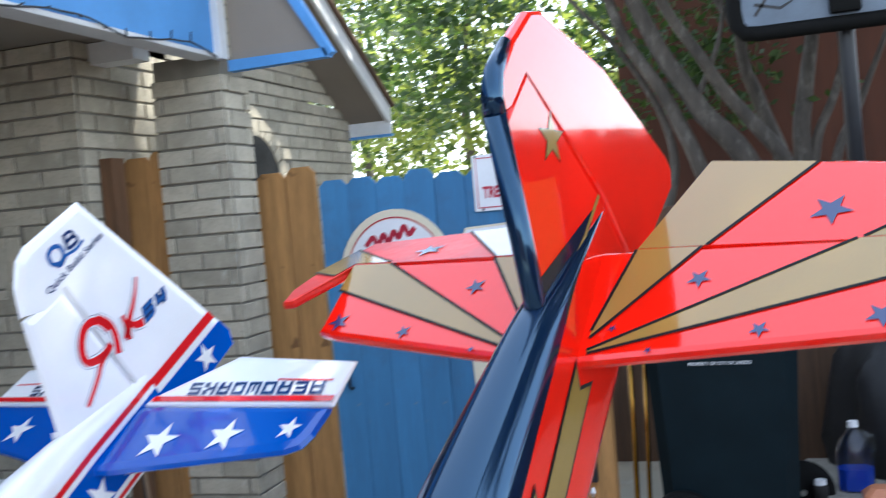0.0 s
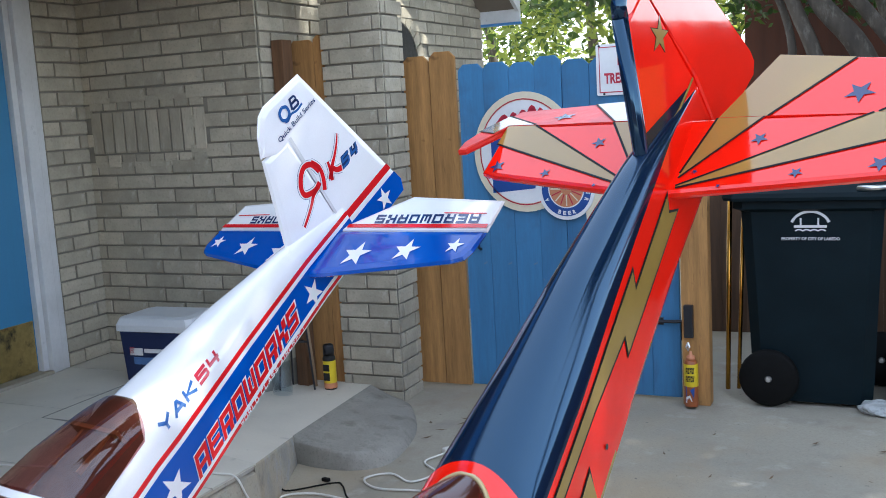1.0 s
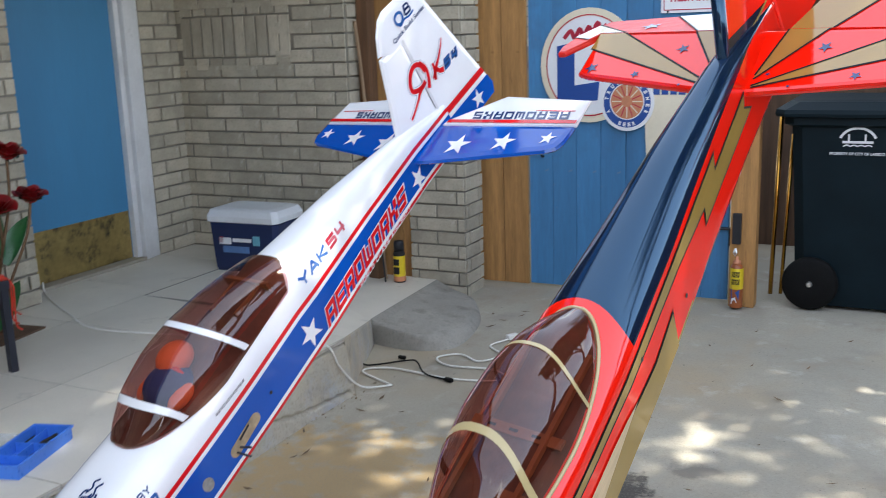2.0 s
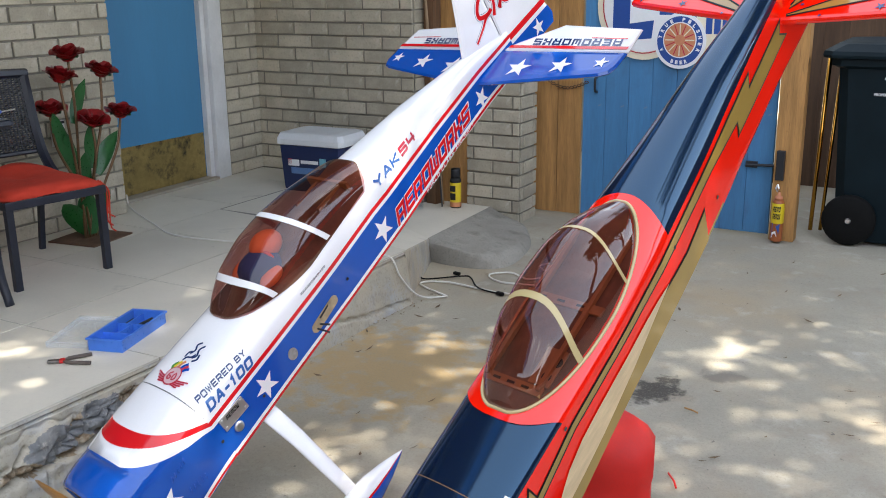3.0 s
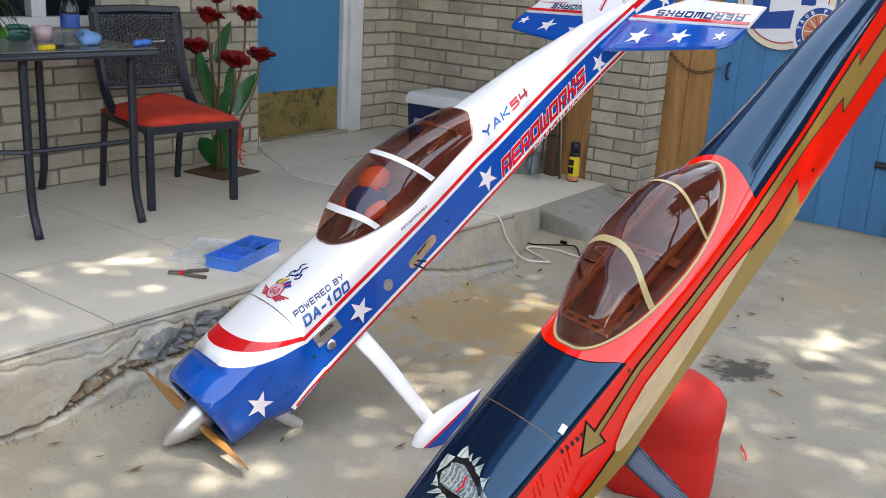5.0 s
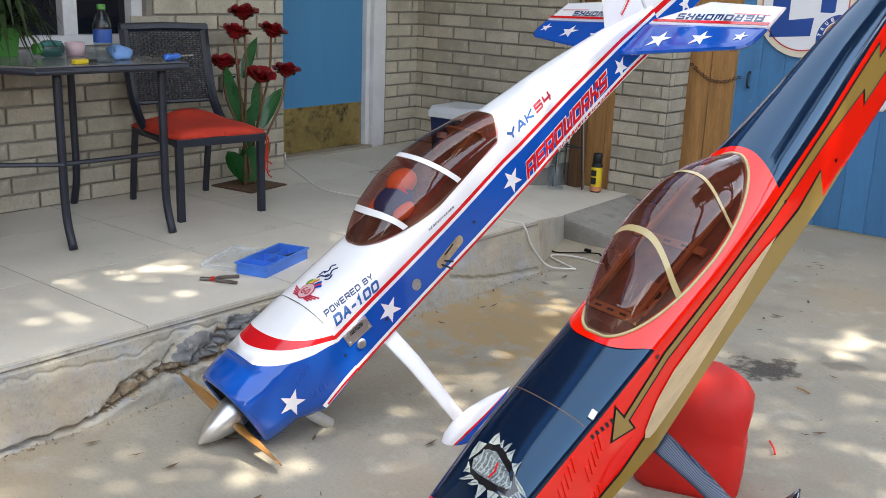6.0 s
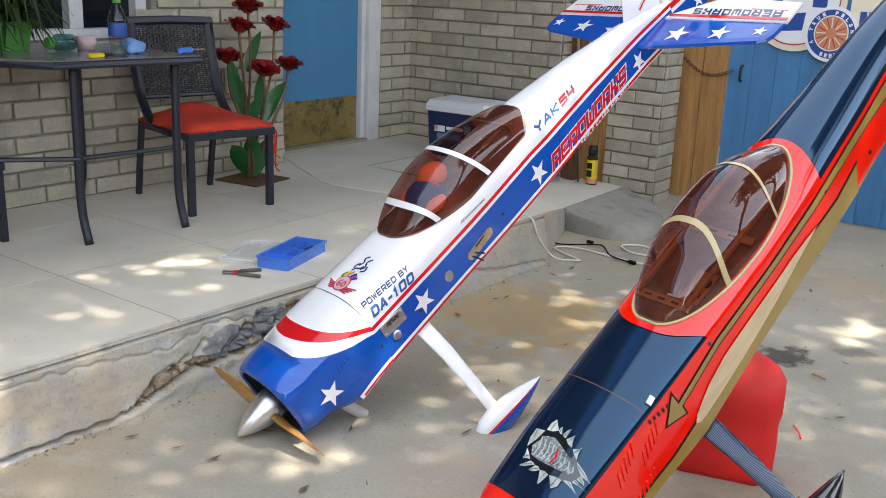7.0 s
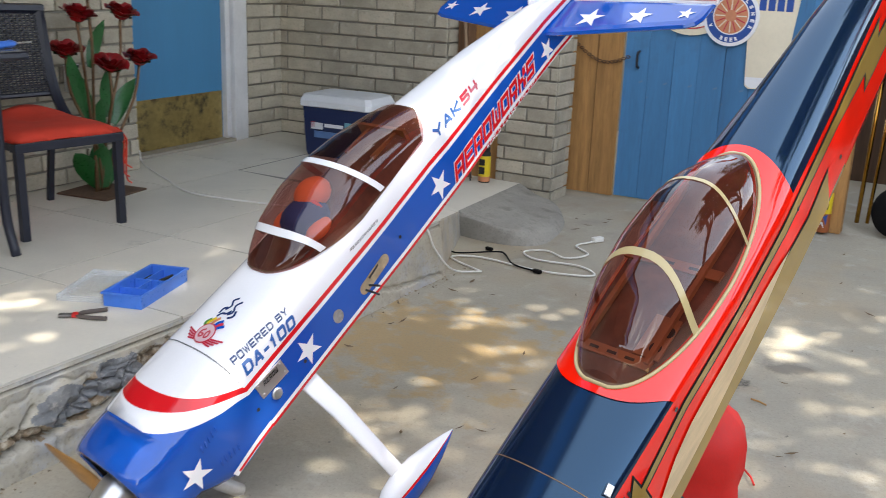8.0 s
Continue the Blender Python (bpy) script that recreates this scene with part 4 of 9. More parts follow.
# strokes of wide square-shouldered signs, in a unit cell
SIGNS = {"Y": [[(0, 1), (0.5, 0.48), (1, 1)], [(0.5, 0.5), (0.5, 0)]], "A": [[(0, 0), (0.5, 1), (0.62, 1), (1, 0)], [(0.2, 0.3), (0.9, 0.3)]], "K": [[(0, 0), (0, 1)], [(1, 1), (0.16, 0.5), (1, 0)]],
         "5": [[(1, 1), (0, 1), (0, 0.55), (0.88, 0.55), (1, 0.45), (1, 0.1), (0.88, 0), (0, 0)]], "4": [[(0, 1), (0, 0.42), (1, 0.42)], [(0.85, 1), (0.85, 0)]],
         "P": [[(0, 0), (0, 1), (0.85, 1), (1, 0.9), (1, 0.55), (0.85, 0.45), (0, 0.45)]], "O": [[(0.12, 0), (0, 0.12), (0, 0.88), (0.12, 1), (0.88, 1), (1, 0.88), (1, 0.12), (0.88, 0), (0.1, 0)]],
         "W": [[(0, 1), (0.25, 0), (0.5, 0.85), (0.75, 0), (1, 1)]], "E": [[(1, 1), (0, 1), (0, 0), (1, 0)], [(0, 0.5), (0.85, 0.5)]], "R": [[(0, 0), (0, 1), (0.85, 1), (1, 0.9), (1, 0.58), (0.85, 0.46), (0, 0.46)], [(0.5, 0.46), (1, 0)]],
         "D": [[(0, 0), (0, 1), (0.75, 1), (1, 0.8), (1, 0.2), (0.75, 0), (-0.05, 0)]], "B": [[(0, 0), (0, 1), (0.85, 1), (0.95, 0.9), (0.95, 0.6), (0.85, 0.52), (0, 0.52)], [(0.85, 0.52), (1, 0.42), (1, 0.1), (0.88, 0), (-0.05, 0)]],
         "-": [[(0.1, 0.46), (0.9, 0.46)]], "1": [[(0.15, 0.8), (0.5, 1), (0.5, 0)]], "0": [[(0.12, 0), (0, 0.12), (0, 0.88), (0.12, 1), (0.88, 1), (1, 0.88), (1, 0.12), (0.88, 0), (0.1, 0)]],
         "L": [[(0, 1), (0, 0), (1, 0)]], "C": [[(1, 1), (0.12, 1), (0, 0.88), (0, 0.12), (0.12, 0), (1, 0)]], "S": [[(1, 1), (0.1, 1), (0, 0.9), (0, 0.6), (0.1, 0.52), (0.9, 0.52), (1, 0.42), (1, 0.1), (0.9, 0), (0, 0)]],
         "I": [[(0.5, 0), (0.5, 1)]], "F": [[(0, 0), (0, 1), (1, 1)], [(0, 0.5), (0.8, 0.5)]], "T": [[(0, 1), (1, 1)], [(0.5, 1), (0.5, 0)]]}


def wide_text(body, length, height, weight=0.2, slant=0.25, gap=0.35):
    """Wide square lettering with cut corners, as flat strokes of one weight."""
    bm = bmesh.new()
    wide = [0.45 if c in "I " else 0.75 if c in "-1" else 1.0 for c in body]
    cell = length / (sum(wide) + gap * (len(body) - 1))
    t, x = weight * height, 0.0
    for c, w in zip(body, wide):
        for path in SIGNS.get(c, []):
            pts = [Vector((x + t / 2 + p * (cell * w - t), t / 2 + q * (height - t))) for p, q in path]
            pts[0] += (pts[0] - pts[1]).normalized() * t * 0.35
            pts[-1] += (pts[-1] - pts[-2]).normalized() * t * 0.35
            sides = []
            for i, p in enumerate(pts):
                e1 = (p - pts[i - 1]).normalized() if i else (pts[1] - p).normalized()
                e2 = (pts[i + 1] - p).normalized() if i + 1 < len(pts) else e1
                nr = Vector((-(e1.y + e2.y), e1.x + e2.x)).normalized()
                nr *= 0.5 * t / max(0.5, nr.dot(Vector((-e1.y, e1.x))))
                sides.append([bm.verts.new((q.x + slant * q.y, q.y, 0)) for q in (p + nr, p - nr)])
            for a, b in zip(sides, sides[1:]):
                bm.faces.new((a[0], a[1], b[1], b[0]))
        x += cell * (w + gap)
    return bm


def fit_text(body, length, height, **k):
    bm = text_mesh(body, 0.1, **k)
    xs, ys = [v.co.x for v in bm.verts], [v.co.y for v in bm.verts]
    for v in bm.verts:
        v.co.x = (v.co.x - min(xs)) / (max(xs) - min(xs)) * length
        v.co.y = (v.co.y - min(ys)) / (max(ys) - min(ys)) * height
    return bm


def place(bm, x, y, turn=0.0, shear=0.0):
    c, s = math.cos(turn), math.sin(turn)
    for v in bm.verts:
        a, b = v.co.x + shear * v.co.y, v.co.y
        v.co.x, v.co.y = x + a * c - b * s, y + a * s + b * c
    return bm


def canopy_shell(bm, rows, inner=False):
    """Open shell from rows of (s, half width, sill v, top v), as a rounded arch."""
    rings = []
    for s, w, v0, vt in rows:
        rings.append([(w * math.cos(t) ** 0.8 * (1 if math.cos(t) > 0 else 1) if math.cos(t) >= 0 else -w * (-math.cos(t)) ** 0.8, s, v0 + (vt - v0) * math.sin(t) ** 0.9) for t in (math.pi * k / 20 for k in range(21))])
    loft(bm, rings, closed=False, cap=False)
    return bm


def arch_point(row, t, lift=0.0):
    s, w, v0, vt = row
    c = math.cos(t)
    return Vector(((w + lift) * (abs(c) ** 0.8) * (1 if c >= 0 else -1), s, v0 + (vt - v0 + lift) * math.sin(t) ** 0.9))


def row_at(rows, s):
    xs = [r[0] for r in rows]
    return (s, *[lerp(s, xs, [r[k] for r in rows]) for k in (1, 2, 3)])


# ---- the white, blue and red aeroplane ----
YAK = thing("model_aeroplane", "white blue and red model aeroplane without wings, nose down on concrete", "model aeroplane", stance((-0.156, 2.60, 1.14), 13.2, 33.0, 2.0))
yw = lambda s: lerp(s, [-1.87, -1.84, -1.78, -1.7, -1.56, -1.3, -1.0, -0.715, -0.4, -0.1, 0.11], [0.122, 0.139, 0.148, 0.151, 0.147, 0.142, 0.131, 0.113, 0.07, 0.028, 0.012])
yb = lambda s: lerp(s, [-1.87, -1.82, -1.7, -1.56, -1.3, -1.0, -0.715, -0.4, 0.0, 0.11], [-0.146, -0.162, -0.160, -0.133, -0.114, -0.10, -0.088, -0.084, -0.094, -0.092])
yst = lambda s: lerp(s, [-1.87, -1.56, -1.36, -1.1, -0.78, -0.41, 0.09], [0.01, 0.022, 0.032, 0.042, 0.06, 0.055, 0.034])
yt = lambda s: lerp(s, [-1.87, -1.82, -1.75, -1.56, -1.3, -1.0, -0.72, -0.4, -0.12, 0.11], [0.072, 0.098, 0.110, 0.118, 0.125, 0.14, 0.165, 0.14, 0.10, 0.05])
YSKIN = Skin(yw, yst, yt, 0.75)


SLOT_WOOD = surf("slot_wood", (0.42, 0.33, 0.20), 0.8, vary=0.25, coarse=30.0, fine=90.0, bump=0.2)
TYPE_BLUE = film_paint("type_blue", (0.03, 0.12, 0.36))
TYPE_RED = film_paint("type_red", (0.50, 0.035, 0.06))
HOLE_GREY = surf("tube_lining", (0.36, 0.35, 0.32), 0.6, vary=0.3, coarse=30.0, fine=90.0, bump=0.1)
COCKPIT = surf("cockpit_dark_wood", (0.15, 0.08, 0.045), 0.8, vary=0.3, coarse=12.0, fine=60.0, bump=0.1)


def build_yak():
    mats = [WHITE_FILM, RED_FILM, BLUE_FILM]
    bm = bmesh.new()
    rings = []
    for s in np.linspace(-1.56, 0.11, 40):
        v0, vb = yst(s), yb(s)
        rings.append(full_ring(half_section(yw(s), vb, [vb + 0.020, vb + 0.026, v0 - 0.024, v0 - 0.013, v0], yt(s), 0.75), s))
    cols = [0, 0, 1, 0, 0, 2, 0, 1] + [0] * 16
    loft(bm, rings, mats=mirror_cols(cols))
    fus = part("fuselage", bm, mats, YAK, smooth=True)
    fus.data.set_sharp_from_angle(angle=radians(40))
    # cowl with the curved nose bands
    bm = bmesh.new()
    n_top = 32
    half = []
    def sect(s, k):
        vb, vt, w, v0 = yb(s), yt(s), yw(s), yst(-1.56)
        red = lerp(s, [-1.80, -1.69, -1.56], [-0.146, -0.132, -0.112])
        ks = [(0, vb), (w * 0.75, vb), (w * 0.94, vb + 0.006), (w, max(vb + 0.012, red - 0.010))]
        ks += [(w, red - 0.003), (w, red - 0.003), (w, red + 0.003), (w, red + 0.003), (w, red + 0.015), (w, red + 0.015), (w, v0 - 0.05), (w, v0 - 0.024), (w, v0 - 0.013), (w, v0)]
        round_ = min(1.0, max(0.0, (-1.69 - s) / 0.10))
        for j in range(11):
            q = 0.5 * math.pi * j / 10
            ks[j] = (ks[j][0] + (w * math.sin(q) - ks[j][0]) * round_, ks[j][1] + (vb + 0.105 * (1 - math.cos(q)) - ks[j][1]) * round_)
        for j in range(1, n_top + 1):
            th = 0.5 * math.pi * j / n_top
            ks.append((w * math.cos(th) ** (0.75 + 0.17 * round_), v0 + (vt - v0) * math.sin(th) ** 0.95))
        return ks[k]
    total = 14 + n_top
    lip = [(-1.882, 0.81), (-1.888, 0.848), (-1.886, 0.885), (-1.876, 0.922), (-1.860, 0.950), (-1.838, 0.974), (-1.810, 0.990), (-1.78, 0.998)]
    front = [p[0] for p in lip]
    def bands(k):
        """Stations of blue, white and red band edges for one column of the right half."""
        if k <= 8:
            return [-1.56] * 4
        v, vt = sect(-1.65, k)[1], yt(-1.65)
        if k > 13:
            v0 = yst(-1.56)
            v = 0.4 * v + 0.6 * (v0 + (vt - v0) * (k - 13) / n_top)
        run = lambda low, d, p: -1.56 - d * (1 - (1 - min(1.0, max(0.0, (v - low) / (vt - low)))) ** p)
        return [run(0.001, 0.230, 2.0), run(0.014, 0.184, 1.5), run(0.025, 0.132, 1.7), -1.56]
    rows = []
    steps = [0.16, 0.34, 0.52, 0.76]
    for i in range(len(front) + 8):
        pts = []
        for k in range(total):
            b = i - len(front)
            if b < 0:
                s = front[i]
            else:
                s = front[-1] + (bands(k)[0] - front[-1]) * steps[b] if b < 4 else bands(k)[b - 4]
            if i < len(front):
                u, v = sect(-1.79, k)
                u, v = u * lip[i][1], -0.03 + (v + 0.03) * lip[i][1]
            else:
                u, v = sect(s, k)
            pts.append((u, s, v))
        rows.append(pts + [(-u, s, v) for u, s, v in pts[-2:0:-1]])
    vs = [[bm.verts.new(p) for p in r] for r in rows]
    row_mat = [2] * (len(front) + 4) + [0, 1, 0]
    n = len(vs[0])
    for i, (a, b) in enumerate(zip(vs, vs[1:])):
        for k in range(n):
            j = (k + 1) % n
            quad = []
            for v in (a[k], a[j], b[j], b[k]):
                if not any((v.co - w.co).length < 1e-5 for w in quad):
                    quad.append(v)
            if len(quad) > 2:
                bm.faces.new(quad).material_index = row_mat[i]
    cowl = part("cowl", bm, mats, YAK, smooth=True)
    # lower white edge of the cowl with its thin red line
    chin = lambda lift: (lambda a, b, c: YSKIN.side(a, b, lift))
    part("cowl_edge", remap(cut_fine(flat([(-1.557, -0.103), (-1.60, -0.107), (-1.65, -0.114), (-1.705, -0.1235), (-1.700, -0.139), (-1.64, -0.131), (-1.60, -0.125), (-1.557, -0.117)]), 0.03), chin(0.0012)), WHITE_FILM, cowl)
    part("cowl_line", remap(strip([(-1.557, -0.1165), (-1.62, -0.1225), (-1.69, -0.1325)], 0.007), chin(0.0020)), RED_FILM, cowl)
    for s0, v0, dv, up, mt in ((-1.685, -0.078, -0.004, 0.020, BLUE_FILM), (-1.700, 0.000, 0.006, 0.018, BLUE_FILM)):
        for k in range(5):
            s1, v1 = s0 + 0.013 * (k - 2), v0 + dv * (k - 2) / 2
            pts = [YSKIN.side(s1 + 0.006 * q, v1 + up * (q - 0.5), 0.0) for q in (0, 0.25, 0.5, 0.75, 1)]
            part("vent_rib", tube(bmesh.new(), pts, [0.0008, 0.0024, 0.0028, 0.0024, 0.0008], 6), mt, YAK, smooth=True)
    # the cowl's dark mouth with the cylinder heads behind it
    bm = bmesh.new()
    ring = [(u * 0.81, -1.8815, -0.03 + (v + 0.03) * 0.81) for u, v in (sect(-1.79, k) for k in range(total))]
    ring = ring + [(-u, s, v) for u, s, v in ring[-2:0:-1]]
    loft(bm, [[(u, s, v) for u, s, v in ring], [(u * 0.95, -1.74, -0.03 + (v + 0.03) * 0.95) for u, s, v in ring]], cap=False)
    bm.faces.new([bm.verts.new((u * 0.95, -1.745, -0.03 + (v + 0.03) * 0.95)) for u, s, v in ring])
    part("cowl_mouth", bm, BLACK_HOLE, YAK)
    for side in (-1, 1):
        bm = bmesh.new()
        for k in range(5):
            box(bm, side * 0.045 - 0.022, side * 0.045 + 0.022, -1.85 + k * 0.014, -1.842 + k * 0.014, -0.07, 0.02, 0.003)
        part("cylinder_head", bm, DARK_STEEL, YAK)
    # ring in the nose between the mouth and spinner
    bm = bmesh.new()
    lathe(bm, [(0.02, -0.03), (0.045, -0.03), (0.048, -0.01), (0.049, 0.0), (0.047, 0.020), (0.042, 0.045), (0.035, 0.068), (0.026, 0.090), (0.016, 0.109), (0.007, 0.123), (0.001, 0.129)], 28, m=pose(0, -1.893, -0.031, 90, 0, 0))
    part("spinner", bm, ALLOY, YAK, "polished alloy spinner", smooth=True)
    # two-bladed wooden propeller
    for sgn in (1, -1):
        bm = bmesh.new()
        rings = []
        for r, c, th, tw in ((0.03, 0.022, 0.016, 60), (0.07, 0.040, 0.014, 45), (0.13, 0.050, 0.010, 30), (0.19, 0.044, 0.007, 22), (0.248, 0.030, 0.005, 17), (0.266, 0.011, 0.003, 16)):
            a = radians(tw)
            ring = []
            for k in range(10):
                q = 2 * math.pi * k / 10
                x, y = c * 0.5 * math.cos(q), th * 0.5 * math.sin(q)
                ring.append((x * math.cos(a) - y * math.sin(a), x * math.sin(a) + y * math.cos(a), r))
            rings.append(ring)
        loft(bm, rings)
        turn = pose(0, -1.912, -0.031, 0, 104 if sgn > 0 else -76, 0)
        bmesh.ops.transform(bm, matrix=turn, verts=bm.verts[:])
        part("propeller_blade", bm, PROP_WOOD, YAK, "varnished wooden propeller blade", smooth=True)
    # exhaust stubs
    for u in (-0.05, 0.06):
        bm = bmesh.new()
        tube(bm, [(u, -1.74, -0.12), (u, -1.725, -0.19), (u, -1.700, -0.258)], 0.018, 14)
        part("exhaust_stub", bm, CAST_ALLOY, YAK, smooth=True)
    # stabiliser halves and elevators
    for sgn in (1, -1):
        m = lambda a, b, c, sgn=sgn: Vector((sgn * a, b, c))
        bm = slab(bmesh.new(), [(0.0, -0.125), (0.07, -0.122), (0.47, -0.055), (0.50, -0.04), (0.512, -0.012), (0.513, 0.058), (0.0, 0.058)], 0.020)
        stab = part("stabiliser", remap(bm, m), BLUE_FILM, YAK, smooth=False)
        bm = slab(bmesh.new(), [(0.014, 0.063), (0.513, 0.063), (0.502, 0.182), (0.187, 0.207), (0.02, 0.085)], 0.014)
        elev = part("elevator", remap(bm, m), WHITE_FILM, YAK)
        bm = place(flat([(0.03, 0.070), (0.508, 0.070), (0.507, 0.085), (0.03, 0.085)]), 0, 0)
        part("elevator_stripe", remap(bm, lambda a, b, c, sgn=sgn: Vector((sgn * a, b, 0.0085))), RED_FILM, elev)
        bm = place(block_word(9, -0.36, -0.036, -0.25), 0.465, 0.124) if sgn > 0 else place(block_word(9, 0.30, -0.034, 0.25), 0.11, 0.122)
        part("word_mark", remap(bm, lambda a, b, c, sgn=sgn: Vector((sgn * a, b, 0.0085))), NAVY_FILM, elev)
        bm = place(flat([(0.34, 0.128), (0.48, 0.124), (0.48, 0.128), (0.34, 0.132)]), 0, 0)
        part("word_mark", remap(bm, lambda a, b, c, sgn=sgn: Vector((sgn * a, b, 0.0085))), RED_FILM, elev)
        for a, b, r in ((0.148, -0.041, 0.049), (0.309, -0.022, 0.043), (0.454, -0.002, 0.028)):
            bm = flat(star_points(a, b, r, 0.0))
            part("star", remap(bm, lambda a, b, c, sgn=sgn: Vector((sgn * a, b, 0.0118))), WHITE_FILM, stab)
    # fin and rudder
    m = lambda a, b, c: Vector((c, a, b))
    fin = part("fin", remap(slab(bmesh.new(), [(-0.17, 0.08), (-0.118, 0.098), (-0.06, 0.25), (-0.034, 0.318), (0.074, 0.314), (0.082, -0.09), (-0.1, -0.06)], 0.018), m), WHITE_FILM, YAK)
    rud = part("rudder", remap(slab(bmesh.new(), [(0.086, -0.092), (0.079, 0.319), (0.02, 0.322), (-0.033, 0.323), (-0.006, 0.375), (0.03, 0.412), (0.06, 0.423), (0.216, 0.420), (0.343, 0.018), (0.366, -0.05), (0.35, -0.085)], 0.016), m), WHITE_FILM, YAK)
    for c in (0.0095, -0.0095):
        mm = lambda a, b, _, c=c: Vector((c, a, b))
        part("rudder_band", remap(flat([(0.096, -0.085), (0.345, -0.078), (0.358, -0.045), (0.347, -0.008), (0.096, -0.008)]), mm), BLUE_FILM, rud)
        part("rudder_stripe", remap(flat([(0.090, 0.008), (0.341, 0.008), (0.335, 0.030), (0.090, 0.030)]), mm), RED_FILM, rud)
        part("star", remap(flat(star_points(0.262, -0.043, 0.034, 0.2)), lambda a, b, _, c=c: Vector((c * 1.12, a, b))), WHITE_FILM, rud)
    part("hinge_gap", remap(strip([(0.082, -0.08), (0.077, 0.312)], 0.010), lambda a, b, c: Vector((0.0098, a, b))), WHITE_TRIM, fin)
    # marks on the fin: a swept script and number, two small lines
    mm = lambda lift: (lambda a, b, _: Vector((lift, a, b)))
    ring = spline([(0.104, 0.180), (0.092, 0.212), (0.066, 0.222), (0.040, 0.209), (0.021, 0.184), (0.021, 0.164), (0.042, 0.153), (0.066, 0.150), (0.086, 0.156)], 6)
    tail = spline([(0.070, 0.150), (0.043, 0.142), (0.022, 0.128), (-0.006, 0.113), (-0.036, 0.099)], 6)
    stem = spline([(0.096, 0.218), (0.110, 0.190), (0.106, 0.160), (0.088, 0.128)], 6)
    sweep = spline([(0.226, 0.218), (0.206, 0.198), (0.180, 0.178), (0.156, 0.163), (0.140, 0.150), (0.124, 0.136)], 6)
    kick = spline([(0.150, 0.158), (0.160, 0.142), (0.180, 0.134)], 6)
    back_leg = spline([(0.146, 0.180), (0.140, 0.156), (0.128, 0.130)], 6)
    for path, wd, end in ((ring, 0.0155, 0.0155), (tail, 0.012, 0.008), (stem, 0.012, 0.015), (sweep, 0.004, 0.017), (kick, 0.013, 0.017), (back_leg, 0.009, 0.013)):
        pts = [(p[0], p[1]) for p in path]
        wide = [wd + (end - wd) * k / (len(pts) - 1) for k in range(len(pts))]
        for extra, lift, mt in ((0.0095, 0.0094, NAVY_FILM), (0.0072, 0.0098, WHITE_FILM), (0.0, 0.0104, RED_FILM)):
            part("script_stroke", remap(strip(pts, [w + extra for w in wide]), mm(lift)), mt, fin if pts[-1][0] < 0.09 else rud)
    for wt, lift, mt, grow in ((0.42, 0.0094, NAVY_FILM, 0.003), (0.22, 0.0102, TYPE_BLUE, 0.0)):
        part("number", remap(place(wide_text("54", 0.080 + grow, 0.031 + grow, wt, 0.45, 0.22), 0.182 - grow, 0.1265 - grow / 2), mm(lift)), mt, rud)
    part("small_lettering", remap(place(fit_text("Quick Build Series", 0.176, 0.016, bold=0.0015), 0.041, 0.319, 0.062), mm(0.0098)), NAVY_FILM, rud)
    # round and double-bowed emblem over a swoosh
    for pts, wd in (([(0.104, 0.388), (0.088, 0.380), (0.086, 0.362), (0.102, 0.353), (0.118, 0.362), (0.119, 0.380), (0.104, 0.388)], 0.009), ([(0.090, 0.352), (0.102, 0.349), (0.122, 0.356), (0.146, 0.352), (0.172, 0.356)], 0.006)):
        part("emblem", remap(strip([(p[0], p[1]) for p in spline(pts, 6)], wd), mm(0.0098)), TYPE_BLUE, rud)
    for pts, wd in (([(0.132, 0.362), (0.142, 0.390)], 0.008), ([(0.138, 0.389), (0.158, 0.388), (0.160, 0.378), (0.140, 0.376)], 0.006), ([(0.140, 0.376), (0.160, 0.375), (0.160, 0.363), (0.134, 0.362)], 0.007)):
        part("emblem", remap(strip([(p[0], p[1]) for p in spline(pts, 5)], wd), mm(0.0098)), NAVY_FILM, rud)
    # marks along the side
    on = lambda lift=0.0012: (lambda a, b, c: YSKIN.side(a, b, lift))
    for sgn in (1,):
        for s, v, r in ((-0.788, -0.022, 0.043), (-0.144, -0.04, 0.04), (-1.376, -0.046, 0.042)):
            part("star", remap(cut_fine(flat(star_points(s, v, r, -math.pi / 2)), 0.05), on()), WHITE_FILM, fus)
        bm = cut_fine(flat(star_points(-1.769, -0.046, 0.042, -math.pi / 2 - 0.1)), 0.03)
        part("star", remap(bm, on(0.002)), WHITE_FILM, fus)
        wm = place(block_word(9, 0.50, 0.052, 0.5, 0.12), -0.735, -0.063, 0.02)
        part("word_mark", remap(cut_fine(wm, 0.06), on(0.0022)), RED_FILM, fus)
        wm = place(block_word(9, 0.507, 0.057, 0.5, 0.09, 0.31), -0.738, -0.0655, 0.02)
        part("word_mark", remap(cut_fine(wm, 0.06), on(0.0012)), WHITE_FILM, fus)
        part("small_lettering", remap(place(wide_text("WORLD CLASS AIRCRAFT", 0.33, 0.0125, 0.2, 0.3), -0.565, -0.082, 0.012), on(0.0012)), WHITE_FILM, fus)
        part("type_lettering", remap(cut_fine(place(wide_text("YAK", 0.136, 0.028, 0.27, 0.25, 0.16), -0.730, 0.086, -0.02), 0.02), on()), TYPE_BLUE, fus)
        part("type_lettering", remap(cut_fine(place(wide_text("54", 0.088, 0.028, 0.27, 0.25, 0.16), -0.583, 0.083, -0.02), 0.02), on()), TYPE_RED, fus)
        part("small_lettering", remap(cut_fine(place(wide_text("POWERED BY", 0.180, 0.0145, 0.22, 0.25, 0.16), -1.542, 0.0745, -0.035), 0.02), on()), NAVY_FILM, fus)
